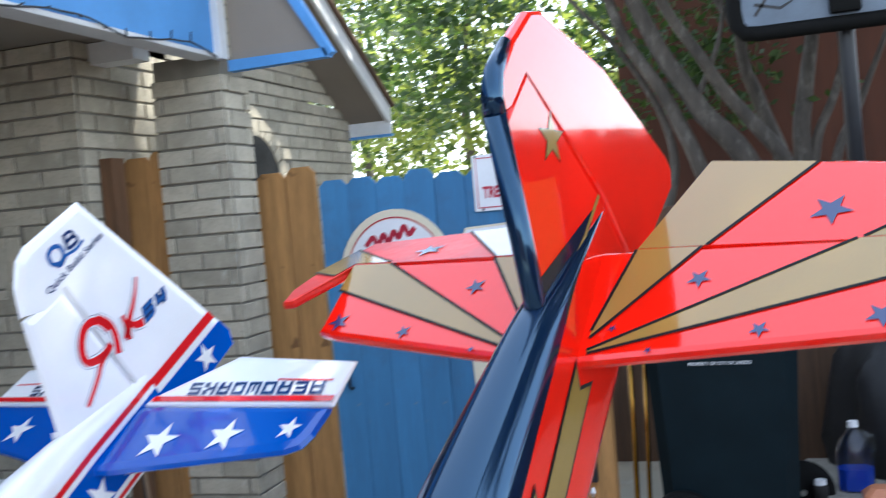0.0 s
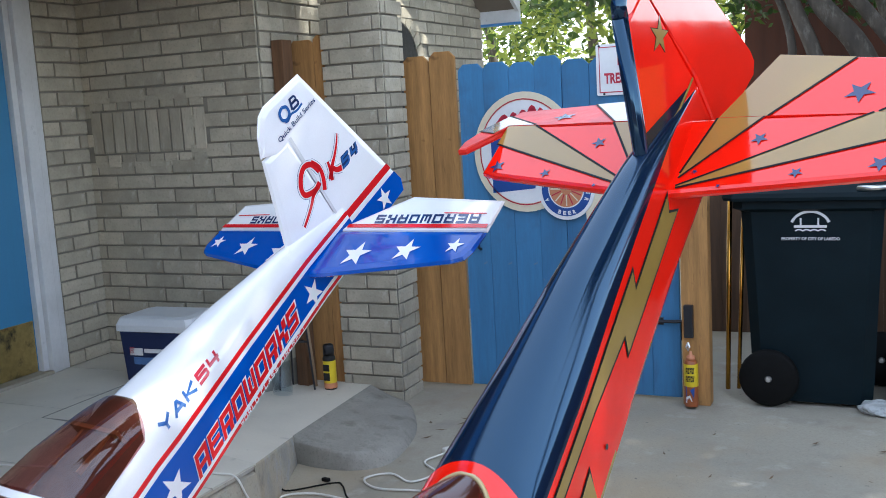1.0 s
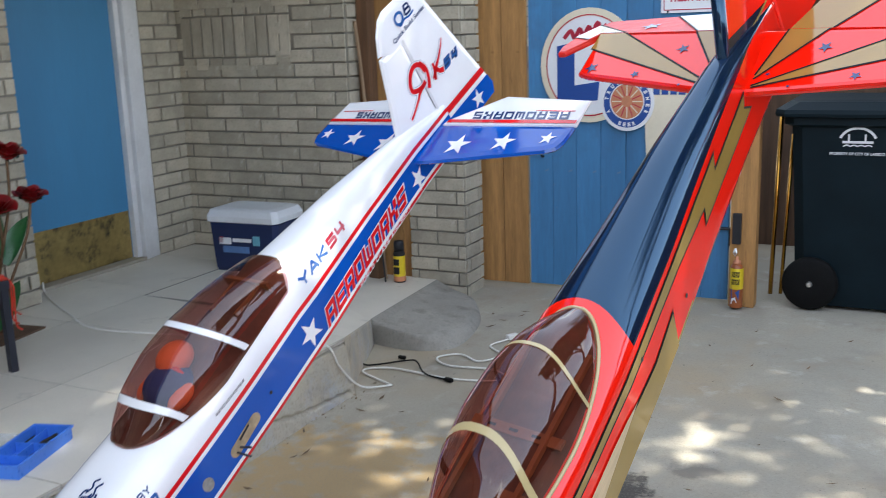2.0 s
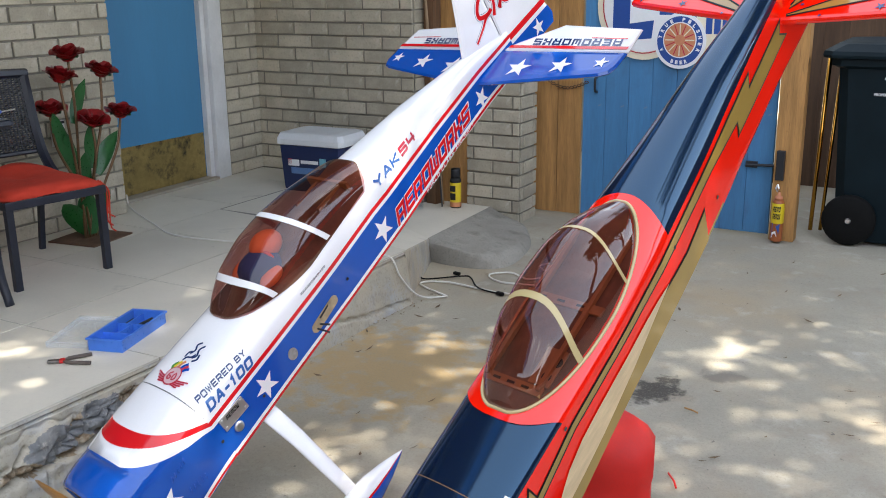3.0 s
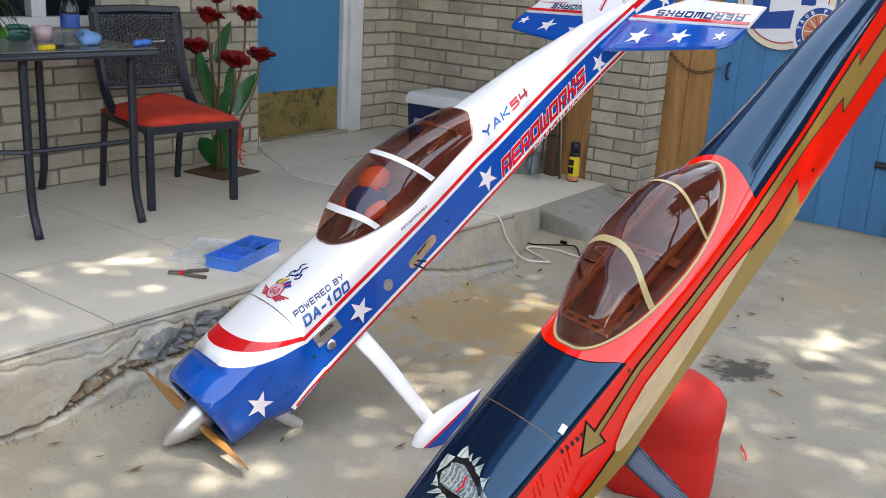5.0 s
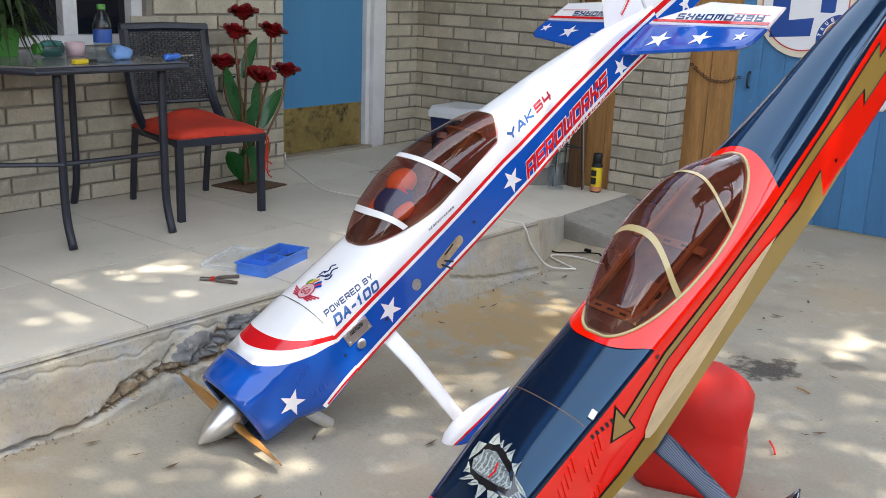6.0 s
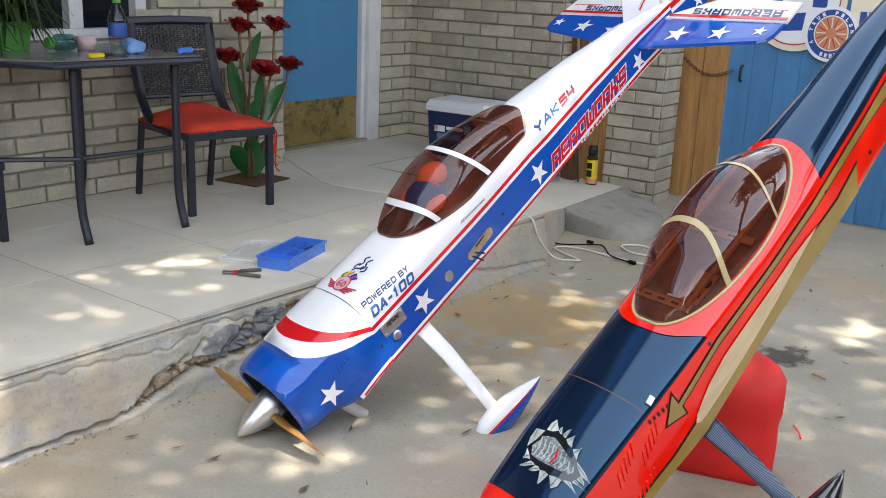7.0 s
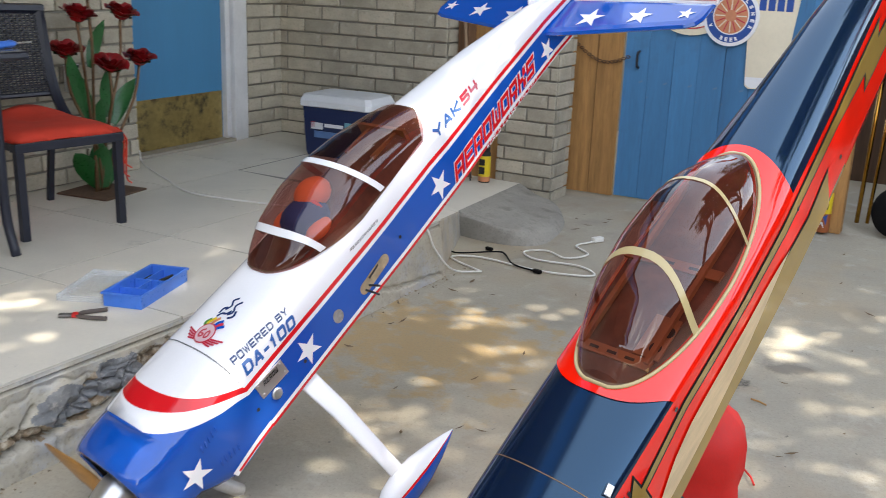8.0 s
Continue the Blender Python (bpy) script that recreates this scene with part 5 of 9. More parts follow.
        part("lettering_edge", remap(cut_fine(place(wide_text("DA-100", 0.175, 0.031, 0.34, 0.35, 0.13), -1.5405, 0.0375, -0.035), 0.02), on(0.0010)), WHITE_FILM, fus)
        part("type_lettering", remap(cut_fine(place(wide_text("DA-100", 0.172, 0.029, 0.25, 0.35, 0.13), -1.5390, 0.0385, -0.035), 0.02), on(0.0016)), TYPE_BLUE, fus)
        part("name_bar", remap(cut_fine(place(block_word(12, 0.115, 0.0065, 0.5, 0.35, 0.16), -1.135, 0.0575), 0.03), on()), BLACK_FILM, fus)
        bm = box(bmesh.new(), 0.146, 0.150, -1.54, -1.45, -0.042, 0.002, 0.0015)
        plate_ = part("switch_plate", bm, ALLOY, fus, "brushed metal switch plate")
        for k, (a, b) in enumerate(((-1.532, -0.034), (-1.458, -0.034), (-1.532, -0.006), (-1.458, -0.006))):
            part("screw", lathe(bmesh.new(), [(0.0035, 0), (0.0035, 0.0015), (0.002, 0.002)], 10, m=pose(0.150, a, b, 0, 90, 0)), ALLOY, plate_)
        part("plate_mark", remap(place(block_word(5, 0.05, 0.012, 0.3), -1.52, -0.016), lambda a, b, c: Vector((0.1505, a, b))), BLACK_FILM, plate_)
        part("filler_dot", lathe(bmesh.new(), [(0.0, 0.004), (0.014, 0.004), (0.016, 0)], 16, m=pose(0.147, -1.505, -0.062, 0, 90, 0)), ALLOY, fus, smooth=True)
        ends = [(-1.155, -0.0535, 180.0), (-1.062, -0.0405, 0.0)]
        slot = [(s + 0.016 * math.cos(radians(t0 + 8 + q)), v + 0.016 * math.sin(radians(t0 + 8 + q))) for s, v, t0 in ends for q in range(-90, 91, 20)]
        part("wing_slot", remap(flat(slot), on(0.0014)), SLOT_WOOD, fus, "open slot showing bare plywood")
        part("slot_shadow", remap(flat([(-1.13, -0.038), (-1.085, -0.031), (-1.086, -0.037), (-1.128, -0.045)]), on(0.0020)), BLACK_HOLE, fus)
        bm = flat([(-1.26 + 0.017 * math.cos(q), -0.047 + 0.019 * math.sin(q)) for q in (k * math.pi / 10 for k in range(20))])
        part("tube_hole", remap(bm, on(0.0016)), HOLE_GREY, fus, "round wing tube hole")
        for s, v in ((-0.985, -0.03), (-1.40, -0.062), (-1.565, -0.052)):
            part("screw_hole", remap(flat([(s + 0.005 * math.cos(q), v + 0.005 * math.sin(q)) for q in (k * math.pi / 6 for k in range(12))]), on(0.0018)), BLACK_HOLE, fus)
        bm = tube(bmesh.new(), [(0.13, -1.155, -0.058), (0.165, -1.15, -0.066), (0.172, -1.145, -0.075)], 0.003, 6)
        tube(bm, [(0.14, -1.14, -0.055), (0.17, -1.13, -0.058)], 0.003, 6)
        part("servo_lead", bm, DARK_STEEL, fus)
    # emblem on the deck: ringed badge on striped wings, flames and dark scrolls behind it
    def deck_mark(name, bm, mat, lift):
        part(name, remap(cut_fine(bm, 0.02), lambda a, b, c: YSKIN.deck(a, b, lift)), mat, fus)
    stroke = lambda pts, wd: strip([(p[0], p[1]) for p in spline([(a + 0.02, b - 1.50) for a, b in pts], 4)], wd)
    for sgn in (1, -1):
        for k in range(4):
            deck_mark("emblem_wing", stroke([(sgn * 0.008, -0.024 - 0.005 * k), (sgn * 0.034, -0.024 - 0.006 * k), (sgn * (0.064 - 0.007 * k), -0.016 - 0.0085 * k)], 0.0048), RED_PRINT, 0.0014)
    disc = lambda r, n=20: flat([(0.02 + r * math.cos(q), -1.517 + r * math.sin(q)) for q in (2 * math.pi * j / n for j in range(n))])
    deck_mark("emblem_ring", disc(0.030), RED_PRINT, 0.0018)
    deck_mark("emblem_ring", disc(0.0265), PINK, 0.0022)
    for pts in ([(-0.004, -0.006), (-0.014, -0.014), (-0.014, -0.026), (-0.006, -0.030), (-0.002, -0.022), (-0.012, -0.019)], [(0.010, -0.006), (0.004, -0.016), (0.008, -0.028), (0.016, -0.022), (0.012, -0.008)]):
        deck_mark("emblem_sign", stroke(pts, 0.0048), RED_PRINT, 0.0026)
    for pts, mt in (([(-0.012, 0.0), (-0.018, 0.014), (-0.006, 0.030)], YELLOW_PRINT), ([(-0.004, 0.002), (-0.004, 0.018), (0.006, 0.034)], ORANGE_PRINT), ([(0.006, 0.002), (0.010, 0.018), (0.022, 0.030)], BLUE_FILM), ([(0.016, 0.0), (0.024, 0.010), (0.036, 0.018)], BLUE_FILM), ([(0.012, 0.0), (0.016, 0.012), (0.028, 0.024)], RED_PRINT), ([(-0.02, 0.0), (-0.028, 0.010), (-0.018, 0.024)], GREEN_POT)):
        deck_mark("emblem_flame", stroke(pts, 0.0085), mt, 0.0016)
    for pts in ([(-0.012, 0.034), (-0.004, 0.046), (0.010, 0.050), (0.018, 0.062)], [(-0.004, 0.058), (0.004, 0.074), (-0.004, 0.088), (0.008, 0.100)], [(0.014, 0.048), (0.024, 0.060), (0.016, 0.078), (0.026, 0.094)], [(-0.014, 0.044), (-0.012, 0.060), (-0.002, 0.066)], [(0.022, 0.040), (0.034, 0.050), (0.030, 0.066)]):
        deck_mark("emblem_scroll", stroke(pts, 0.006), NAVY_FILM, 0.0016)
    deck_mark("cowl_joint", strip([(u, -1.562) for u in np.linspace(-0.145, 0.145, 25)], 0.0025), DARK_STEEL, 0.0008)
    # undercarriage
    for sgn in (1, -1):
        bm = bmesh.new()
        rings = []
        for q, (u, s, v, c) in enumerate(((0.06, -1.415, -0.11, 0.055), (0.12, -1.415, -0.118, 0.055), (0.20, -1.42, -0.20, 0.05), (0.30, -1.434, -0.325, 0.042), (0.340, -1.440, -0.372, 0.04))):
            rings.append([(sgn * (u + 0.005 * math.sin(a)), s + c * 0.5 * math.cos(a), v + 0.004 * math.sin(a)) for a in (2 * math.pi * k / 12 for k in range(12))])
        loft(bm, rings)
        leg = part("gear_leg", bm, WHITE_FILM, YAK, smooth=True)
        # wheel fairing: white above, blue below, thin red line
        bm = bmesh.new()
        prof = [(-0.142, 0.004, 0.006), (-0.136, 0.016, 0.019), (-0.122, 0.027, 0.032), (-0.10, 0.036, 0.045), (-0.05, 0.042, 0.054), (0.01, 0.038, 0.046), (0.07, 0.026, 0.030), (0.12, 0.011, 0.013), (0.146, 0.002, 0.003)]
        rings, cols = [], []
        for y, w, h in prof:
            ring = []
            for k in range(48):
                a = 2 * math.pi * k / 48
                ring.append((w * math.cos(a), y, h * math.sin(a) * (1.0 if math.sin(a) > 0 else 0.85)))
            rings.append(ring)
        cols = [2] * 48
        cols[3:22] = [0] * 19
        cols[3] = cols[20] = 1
        loft(bm, rings, mats=cols)
        fair = part("wheel_fairing", bm, [WHITE_FILM, RED_FILM, BLUE_FILM], YAK, smooth=True, matrix=pose(sgn * 0.345, -1.400, -0.412, -2, 0, 0))
        bm = bmesh.new()
        lathe(bm, [(0.02, -0.016), (0.045, -0.018), (0.052, -0.01), (0.053, 0), (0.052, 0.01), (0.045, 0.018), (0.02, 0.016)], 24, m=pose(0, -0.06, -0.03, 0, 90, 0))
        part("wheel", bm, RUBBER, fair, smooth=True)
    # canopy with three bows, and the figure inside
    rows = [(-1.315, 0.02, 0.122, 0.126), (-1.30, 0.075, 0.118, 0.136), (-1.255, 0.108, 0.112, 0.163), (-1.2, 0.124, 0.108, 0.196), (-1.1, 0.127, 0.106, 0.225), (-1.0, 0.124, 0.106, 0.232), (-0.9, 0.118, 0.108, 0.222), (-0.8, 0.112, 0.11, 0.198), (-0.735, 0.108, 0.112, 0.176)]
    rows_at = rows
    def bubble(s):
        w = 0.127 * max(0.0, 1 - ((-1.05 - s) / 0.266) ** 2.5) ** 0.4 if s < -1.05 else lerp(s, [-1.05, -0.735], [0.127, 0.108])
        return (s, max(0.004, w), *row_at(rows_at, s)[2:])
    rows = [bubble(-1.315 + 0.58 * (k / 34) ** 1.5) for k in range(35)]
    shell = canopy_shell(bmesh.new(), rows)
    for v in shell.verts:
        late = max(0.0, min(1.0, (v.co.y + 0.95) / 0.215)) ** 1.5
        rise = (v.co.z - 0.110) / 0.07
        v.co.y += late * (0.065 * max(0.0, min(1.0, rise)) - 0.036)
    glass = part("canopy", shell, CANOPY_LIGHT, YAK, "smoke-tinted clear canopy", smooth=True)
    for s, sweep in ((-1.188, 0.036), (-0.958, 0.058)):
        bm = bmesh.new()
        loft(bm, [[arch_point(row_at(rows, s + d - sweep * math.sin(math.pi * k / 24)), 0.02 + (math.pi - 0.04) * k / 24, 0.0015) for k in range(25)] for d in (-0.009, 0.009)], closed=False, cap=False)
        part("canopy_bow", bm, WHITE_FILM, glass, smooth=True)
    inside = [(r[1] * 0.97, r[0]) for r in rows[1:]] + [(-r[1] * 0.97, r[0]) for r in rows[:0:-1]]
    def swept(a, b):
        late = max(0.0, min(1.0, (b + 0.95) / 0.215)) ** 1.5
        return b + late * (0.068 * max(0.0, min(1.0, 1.25 * (1 - (a / 0.108) ** 2))) - 0.036)
    part("cockpit_floor", remap(cut_fine(flat(inside), 0.014), lambda a, b, c: YSKIN.deck(a, swept(a, b), 0.005)), COCKPIT, YAK, "dark cockpit under the canopy")
    bm = boxed(-0.09, 0.09, -0.80, -0.79, 0.11, 0.17)
    for k in range(2):
        box(bm, -0.05 + 0.10 * k, -0.042 + 0.10 * k, -0.90, -0.79, 0.122, 0.160)
    part("former", bm, PLY, YAK)


build_yak()
fig = bmesh.new()
for c, r, mt, sc in (((0.005, -1.075, 0.174), 0.046, 0, (1.05, 1.12, 0.82)), ((0.015, -1.135, 0.142), 0.066, 1, (1.05, 1.0, 0.72)), ((0.078, -1.15, 0.135), 0.028, 0, (0.8, 1.5, 0.8)), ((-0.055, -1.15, 0.135), 0.028, 0, (0.8, 1.5, 0.8)), ((0.03, -1.105, 0.152), 0.05, 2, (0.75, 0.25, 0.7))):
    before = set(fig.verts)
    bmesh.ops.create_uvsphere(fig, u_segments=16, v_segments=10, radius=r)
    vs = [v for v in fig.verts if v not in before]
    for v in vs:
        v.co = Vector((v.co.x * sc[0], v.co.y * sc[1], v.co.z * sc[2])) + Vector(c)
        for f in v.link_faces:
            f.material_index = mt
FIG_ORANGE = surf("figure_orange", (0.85, 0.27, 0.10), 0.5, vary=0.05, bump=0.05)
FIG_BLUE = surf("figure_blue", (0.03, 0.08, 0.26), 0.7, vary=0.1, bump=0.1)
figure = part("pilot_doll", fig, [FIG_ORANGE, FIG_BLUE, RED_PLASTIC], None, smooth=True, matrix=YAK.matrix_basis)
tagged(figure, "plain orange and dark blue doll seated under the smoked canopy", "doll")

# ---- the red, black and gold aeroplane ----
RED = thing("model_aeroplane", "red black and gold model aeroplane without wings, nose down", "model aeroplane", stance((0.85, 2.29, 1.37), 16.0, 40.0, 0.0))
rw = lambda s: lerp(s, [-1.96, -1.93, -1.88, -1.7, -1.5, -1.1, -0.9, -0.45, 0, 0.17], [0.075, 0.1, 0.114, 0.122, 0.125, 0.125, 0.115, 0.07, 0.03, 0.012])
rb = lambda s: lerp(s, [-1.96, -1.9, -1.65, -1.45, -1.25, -1.12, -0.92, -0.7, -0.45, -0.2, 0.02, 0.17], [-0.10, -0.13, -0.158, -0.166, -0.138, -0.124, -0.119, -0.128, -0.122, -0.117, -0.125, -0.118])
rsh = lambda s: lerp(s, [-1.96, -1.9, -1.7, -1.35, -0.8, -0.6, -0.37, -0.25, -0.1, 0.0, 0.17], [0.015, 0.035, 0.044, 0.046, 0.043, 0.042, 0.055, 0.061, 0.064, 0.068, 0.04])
rt = lambda s: lerp(s, [-1.96, -1.92, -1.85, -1.7, -1.4, -1.0, -0.79, -0.4, -0.1, 0.0, 0.17], [0.03, 0.055, 0.075, 0.088, 0.088, 0.09, 0.11, 0.115, 0.10, 0.08, 0.045])
RSKIN = Skin(rw, rsh, rt, 0.85)


def build_red():
    mats = [ORANGE_RED_FILM, DECK_FILM, GOLD_FILM]
    bm = bmesh.new()
    rings = []
    for s in list(np.linspace(-1.96, -1.86, 6)) + list(np.linspace(-1.84, -1.42, 10)) + list(np.arange(-1.40, -1.30, 0.012)) + list(np.linspace(-1.29, -0.87, 10)) + list(np.arange(-0.85, -0.77, 0.012)) + list(np.linspace(-0.75, 0.17, 20)):
        v0 = rsh(s)
        rings.append(full_ring(half_section(rw(s), rb(s), [rb(s) + 0.03, v0 - 0.05, v0 - 0.02, v0], rt(s), 0.85), s))
    cols = [2, 2, 2, 0, 0, 0, 0] + [1] * 16
    loft(bm, rings, mats=mirror_cols(cols))
    # red collar in front of and behind the canopy, red chin of the cowl
    for f in bm.faces:
        c = f.calc_center_median()
        if c.y < -1.86 and f.material_index == 1:
            f.material_index = 0
        across = min(1.0, abs(c.x) / rw(c.y))
        if -1.370 + 0.055 * across ** 3 < c.y < -0.802 - 0.045 * across ** 2 and f.material_index == 1:
            f.material_index = 0
        if c.y > -0.62 and f.material_index == 2:
            f.material_index = 0
    fus = part("fuselage", bm, mats, RED, smooth=True)
    fus.data.set_sharp_from_angle(angle=radians(40))
    on = lambda lift=0.0012: (lambda a, b, c: RSKIN.side(a, b, lift))
    def mark(name, outline, mat, lift=0.0012, label=""):
        part(name, remap(cut_fine(flat(outline), 0.08), on(lift)), mat, fus, label)
    # the gold bolt with a black outline
    bolt = [(-1.526, -0.028), (-1.470, -0.055), (-1.470, -0.027), (-1.31, 0.0), (-1.15, 0.0035), (-1.0, 0.004), (-0.85, 0.001), (-0.60, -0.002), (-0.430, -0.014), (-0.447, -0.045), (-0.30, -0.043), (-0.105, -0.040), (-0.135, -0.014), (-0.115, 0.012), (-0.342, 0.003), (-0.324, 0.034), (-0.45, 0.029), (-0.60, 0.024), (-0.85, 0.022), (-1.0, 0.021), (-1.15, 0.0195), (-1.31, 0.0155), (-1.475, -0.0125), (-1.478, 0.026)]
    def grown(o, d):
        out, n = [], len(o)
        for i in range(n):
            a, p, b = Vector(o[i - 1]), Vector(o[i]), Vector(o[(i + 1) % n])
            e1, e2 = (p - a).normalized(), (b - p).normalized()
            nr = Vector((e1.y + e2.y, -(e1.x + e2.x)))
            nr = nr.normalized() if nr.length > 1e-4 else Vector((e1.y, -e1.x))
            out.append(tuple(p + nr * d / max(0.45, nr.dot(Vector((e1.y, -e1.x))))))
        return out
    # red collar laid over the deck round the canopy
    bm, rings = bmesh.new(), []
    for k in range(61):
        th = math.pi * (0.004 + 0.992 * k / 60)
        c, row = math.cos(th), []
        across = abs(c) ** 0.85
        s0, s1 = -1.383 + 0.055 * across ** 3, -0.788 - 0.045 * across ** 2
        for q in range(31):
            st = s0 + (s1 - s0) * q / 30
            w, v0, vt = rw(st), rsh(st), rt(st)
            row.append((math.copysign(w * across + 0.003 * abs(c), c), st, v0 + (vt - v0) * math.sin(th) ** 0.95 + 0.003 * math.sin(th)))
        rings.append(row)
    loft(bm, rings, closed=False, cap=False)
    part("canopy_collar", bm, ORANGE_RED_FILM, fus, "red collar round the canopy", smooth=True)
    mark("bolt_outline", grown(bolt, 0.0050), BLACK_LINE, 0.0010)
    mark("bolt", bolt, GOLD_FILM, 0.0018)
    # gold belly spike with a black edge
    spike = [(-0.685, -0.050), (-0.70, -0.09), (-0.715, -0.120), (-0.92, -0.113), (-1.12, -0.118), (-1.25, -0.132), (-1.45, -0.160), (-1.9, -0.125), (-1.9, -0.11), (-1.55, -0.118), (-1.46, -0.108), (-1.2, -0.072), (-0.95, -0.044), (-0.80, -0.060)]
    mark("belly_edge", [(a + (0.008 if i == 0 else 0), b + (0.006 if i > 7 or i == 0 else 0)) for i, (a, b) in enumerate(spike)], BLACK_LINE, 0.0010)
    mark("belly_panel", spike, GOLD_FILM, 0.0016)
    # bare wing root
    root = [(-0.90, -0.041), (-0.979, -0.053), (-1.06, -0.066), (-1.14, -0.080), (-1.2, -0.091), (-1.262, -0.101), (-1.36, -0.113), (-1.43, -0.119), (-1.452, -0.117), (-1.462, -0.106), (-1.450, -0.090), (-1.41, -0.070), (-1.383, -0.058), (-1.314, -0.041), (-1.24, -0.036), (-1.115, -0.031), (-1.018, -0.031), (-0.95, -0.035)]
    mark("wing_root", root, BALSA, 0.003, "bare balsa wing root")
    for s, v in ((-1.33, 0.028), (-0.83, -0.0), (-1.205, -0.08), (-0.62, -0.075)):
        part("screw_hole", remap(flat([(s + 0.005 * math.cos(q), v + 0.005 * math.sin(q)) for q in (k * math.pi / 6 for k in range(12))]), on(0.0024)), BLACK_FILM, fus)
    # louvres pressed into the cowl side
    for k in range(5):
        for a0, b0, d in ((-1.69, -0.004, 1), (-1.614, -0.024, 1), (-1.677, -0.102, 0.6)):
            s = a0 + k * 0.016
            bm = box(bmesh.new(), -0.0015, 0.0025, -0.003, 0.003, -0.022 * d, 0.022 * d, 0.001)
            p = RSKIN.side(s, b0 + 0.008 * k * d - 0.01)
            part("louvre", bm, ORANGE_RED_FILM, fus, matrix=Matrix.Translation(p) @ pose(0, 0, 0, -18, 0, 0))
    part("cowl_joint", remap(strip([(u, -1.555) for u in np.linspace(-0.12, 0.12, 25)], 0.0016), lambda a, b, c: RSKIN.deck(a, b, 0.001)), PLY, fus)
    # clip at the deck edge
    bm = boxed(-0.007, 0.007, -0.012, 0.010, 0, 0.008, 0.002)
    part("clip", bm, ALLOY, RED, matrix=Matrix.Translation(RSKIN.deck(0.116, -1.525, 0.0)) @ pose(0, 0, 0, 0, 50, 10))
    for k in range(5):
        mark("small_print", [(-1.560 + 0.014 * k, 0.022 - 0.004 * k), (-1.553 + 0.014 * k, 0.022 - 0.004 * k), (-1.553 + 0.014 * k, 0.036 - 0.004 * k), (-1.560 + 0.014 * k, 0.036 - 0.004 * k)], DARK_STEEL, 0.0014)
    # torn-metal emblem on the nose
    rr = random.Random(5)
    rip = [(-0.056, -1.752), (-0.036, -1.700), (-0.005, -1.688), (0.022, -1.696), (0.052, -1.708), (0.076, -1.725), (0.100, -1.746), (0.092, -1.768), (0.072, -1.776), (0.040, -1.782), (0.014, -1.783), (-0.022, -1.776)]
    TORN = surf("torn_print", (0.46, 0.50, 0.46), 0.35, vary=0.25, coarse=30, fine=150, bump=0.2)
    ENGINE = surf("engine_print", (0.16, 0.19, 0.20), 0.3, vary=0.6, coarse=60, fine=300, bump=0.2, stain=(0.5, 0.55, 0.55), stain_at=0.56)
    PALE = surf("pale_print", (0.42, 0.48, 0.48), 0.35, vary=0.2, coarse=60, fine=300, bump=0.1)
    def deck_mark(name, bm, mat, lift):
        part(name, remap(cut_fine(bm, 0.02), lambda a, b, c: RSKIN.deck(math.copysign(min(abs(a), rw(b) * 0.999), a), b, lift)), mat, fus)
    deck_mark("torn_centre", flat(rip), BLACK_FILM, 0.0012)
    deck_mark("torn_engine", flat([(-0.045, -1.745), (-0.028, -1.712), (0.0, -1.706), (0.060, -1.728), (0.086, -1.752), (0.060, -1.762), (0.0, -1.766), (-0.03, -1.764)]), ENGINE, 0.0018)
    for k in range(9):
        t = k / 8
        a0, b0 = -0.034 + 0.110 * t, -1.716 - 0.022 * t ** 1.5
        a1, b1 = -0.026 + 0.100 * t, -1.762 + 0.004 * t
        deck_mark("torn_rib", strip([(a0, b0), ((a0 + a1) / 2 + 0.006, (b0 + b1) / 2), (a1, b1)], 0.0036 if k != 4 else 0.005), PALE if k != 4 else RED_FILM, 0.0024)
    n = len(rip)
    for k in range(n):
        for h0, h1 in (((0.0, 0.95),), ((0.05, 1.0),), ((0.0, 0.5), (0.55, 1.0)), ((0.1, 0.9),))[k % 4]:
            p, q = Vector(rip[k]).lerp(Vector(rip[(k + 1) % n]), h0), Vector(rip[k]).lerp(Vector(rip[(k + 1) % n]), h1)
            mid = (p + q) / 2
            out = (mid - Vector((0.02, -1.74))).normalized()
            tip, lean = rr.uniform(0.014, 0.030), (q - p) * rr.uniform(-0.7, 0.7)
            peak = mid + out * tip + lean
            curl = [p, p.lerp(peak, 0.55) + out * 0.003 - lean * 0.2, peak, q.lerp(peak, 0.5) - out * 0.002, q, mid - out * rr.uniform(0.001, 0.004)]
            deck_mark("torn_flap", flat([tuple(c) for c in curl]), TORN, 0.0030)
            deck_mark("torn_fold", strip([tuple(p.lerp(q, 0.35)), tuple(p.lerp(q, 0.45).lerp(peak, 0.5)), tuple(q.lerp(peak, 0.85))], 0.0028), ENGINE, 0.0034)
    # fin and rudder, rudder turned a little to the right
    m = lambda a, b, c: Vector((c, a, b))
    fin = part("fin", remap(slab(bmesh.new(), [(-0.085, 0.06), (-0.07, 0.10), (0.030, 0.316), (0.06, 0.321), (0.127, 0.325), (0.174, 0.06), (0.176, -0.11), (0.0, 0.0)], 0.026, 0.3), m), ORANGE_RED_FILM, RED)
    edge = bmesh.new()
    tube(edge, [(0, -0.10, 0.055), (0, -0.073, 0.10), (0, 0.034, 0.326)], 0.016, 10)
    part("fin_edge", edge, DECK_FILM, fin, smooth=True)
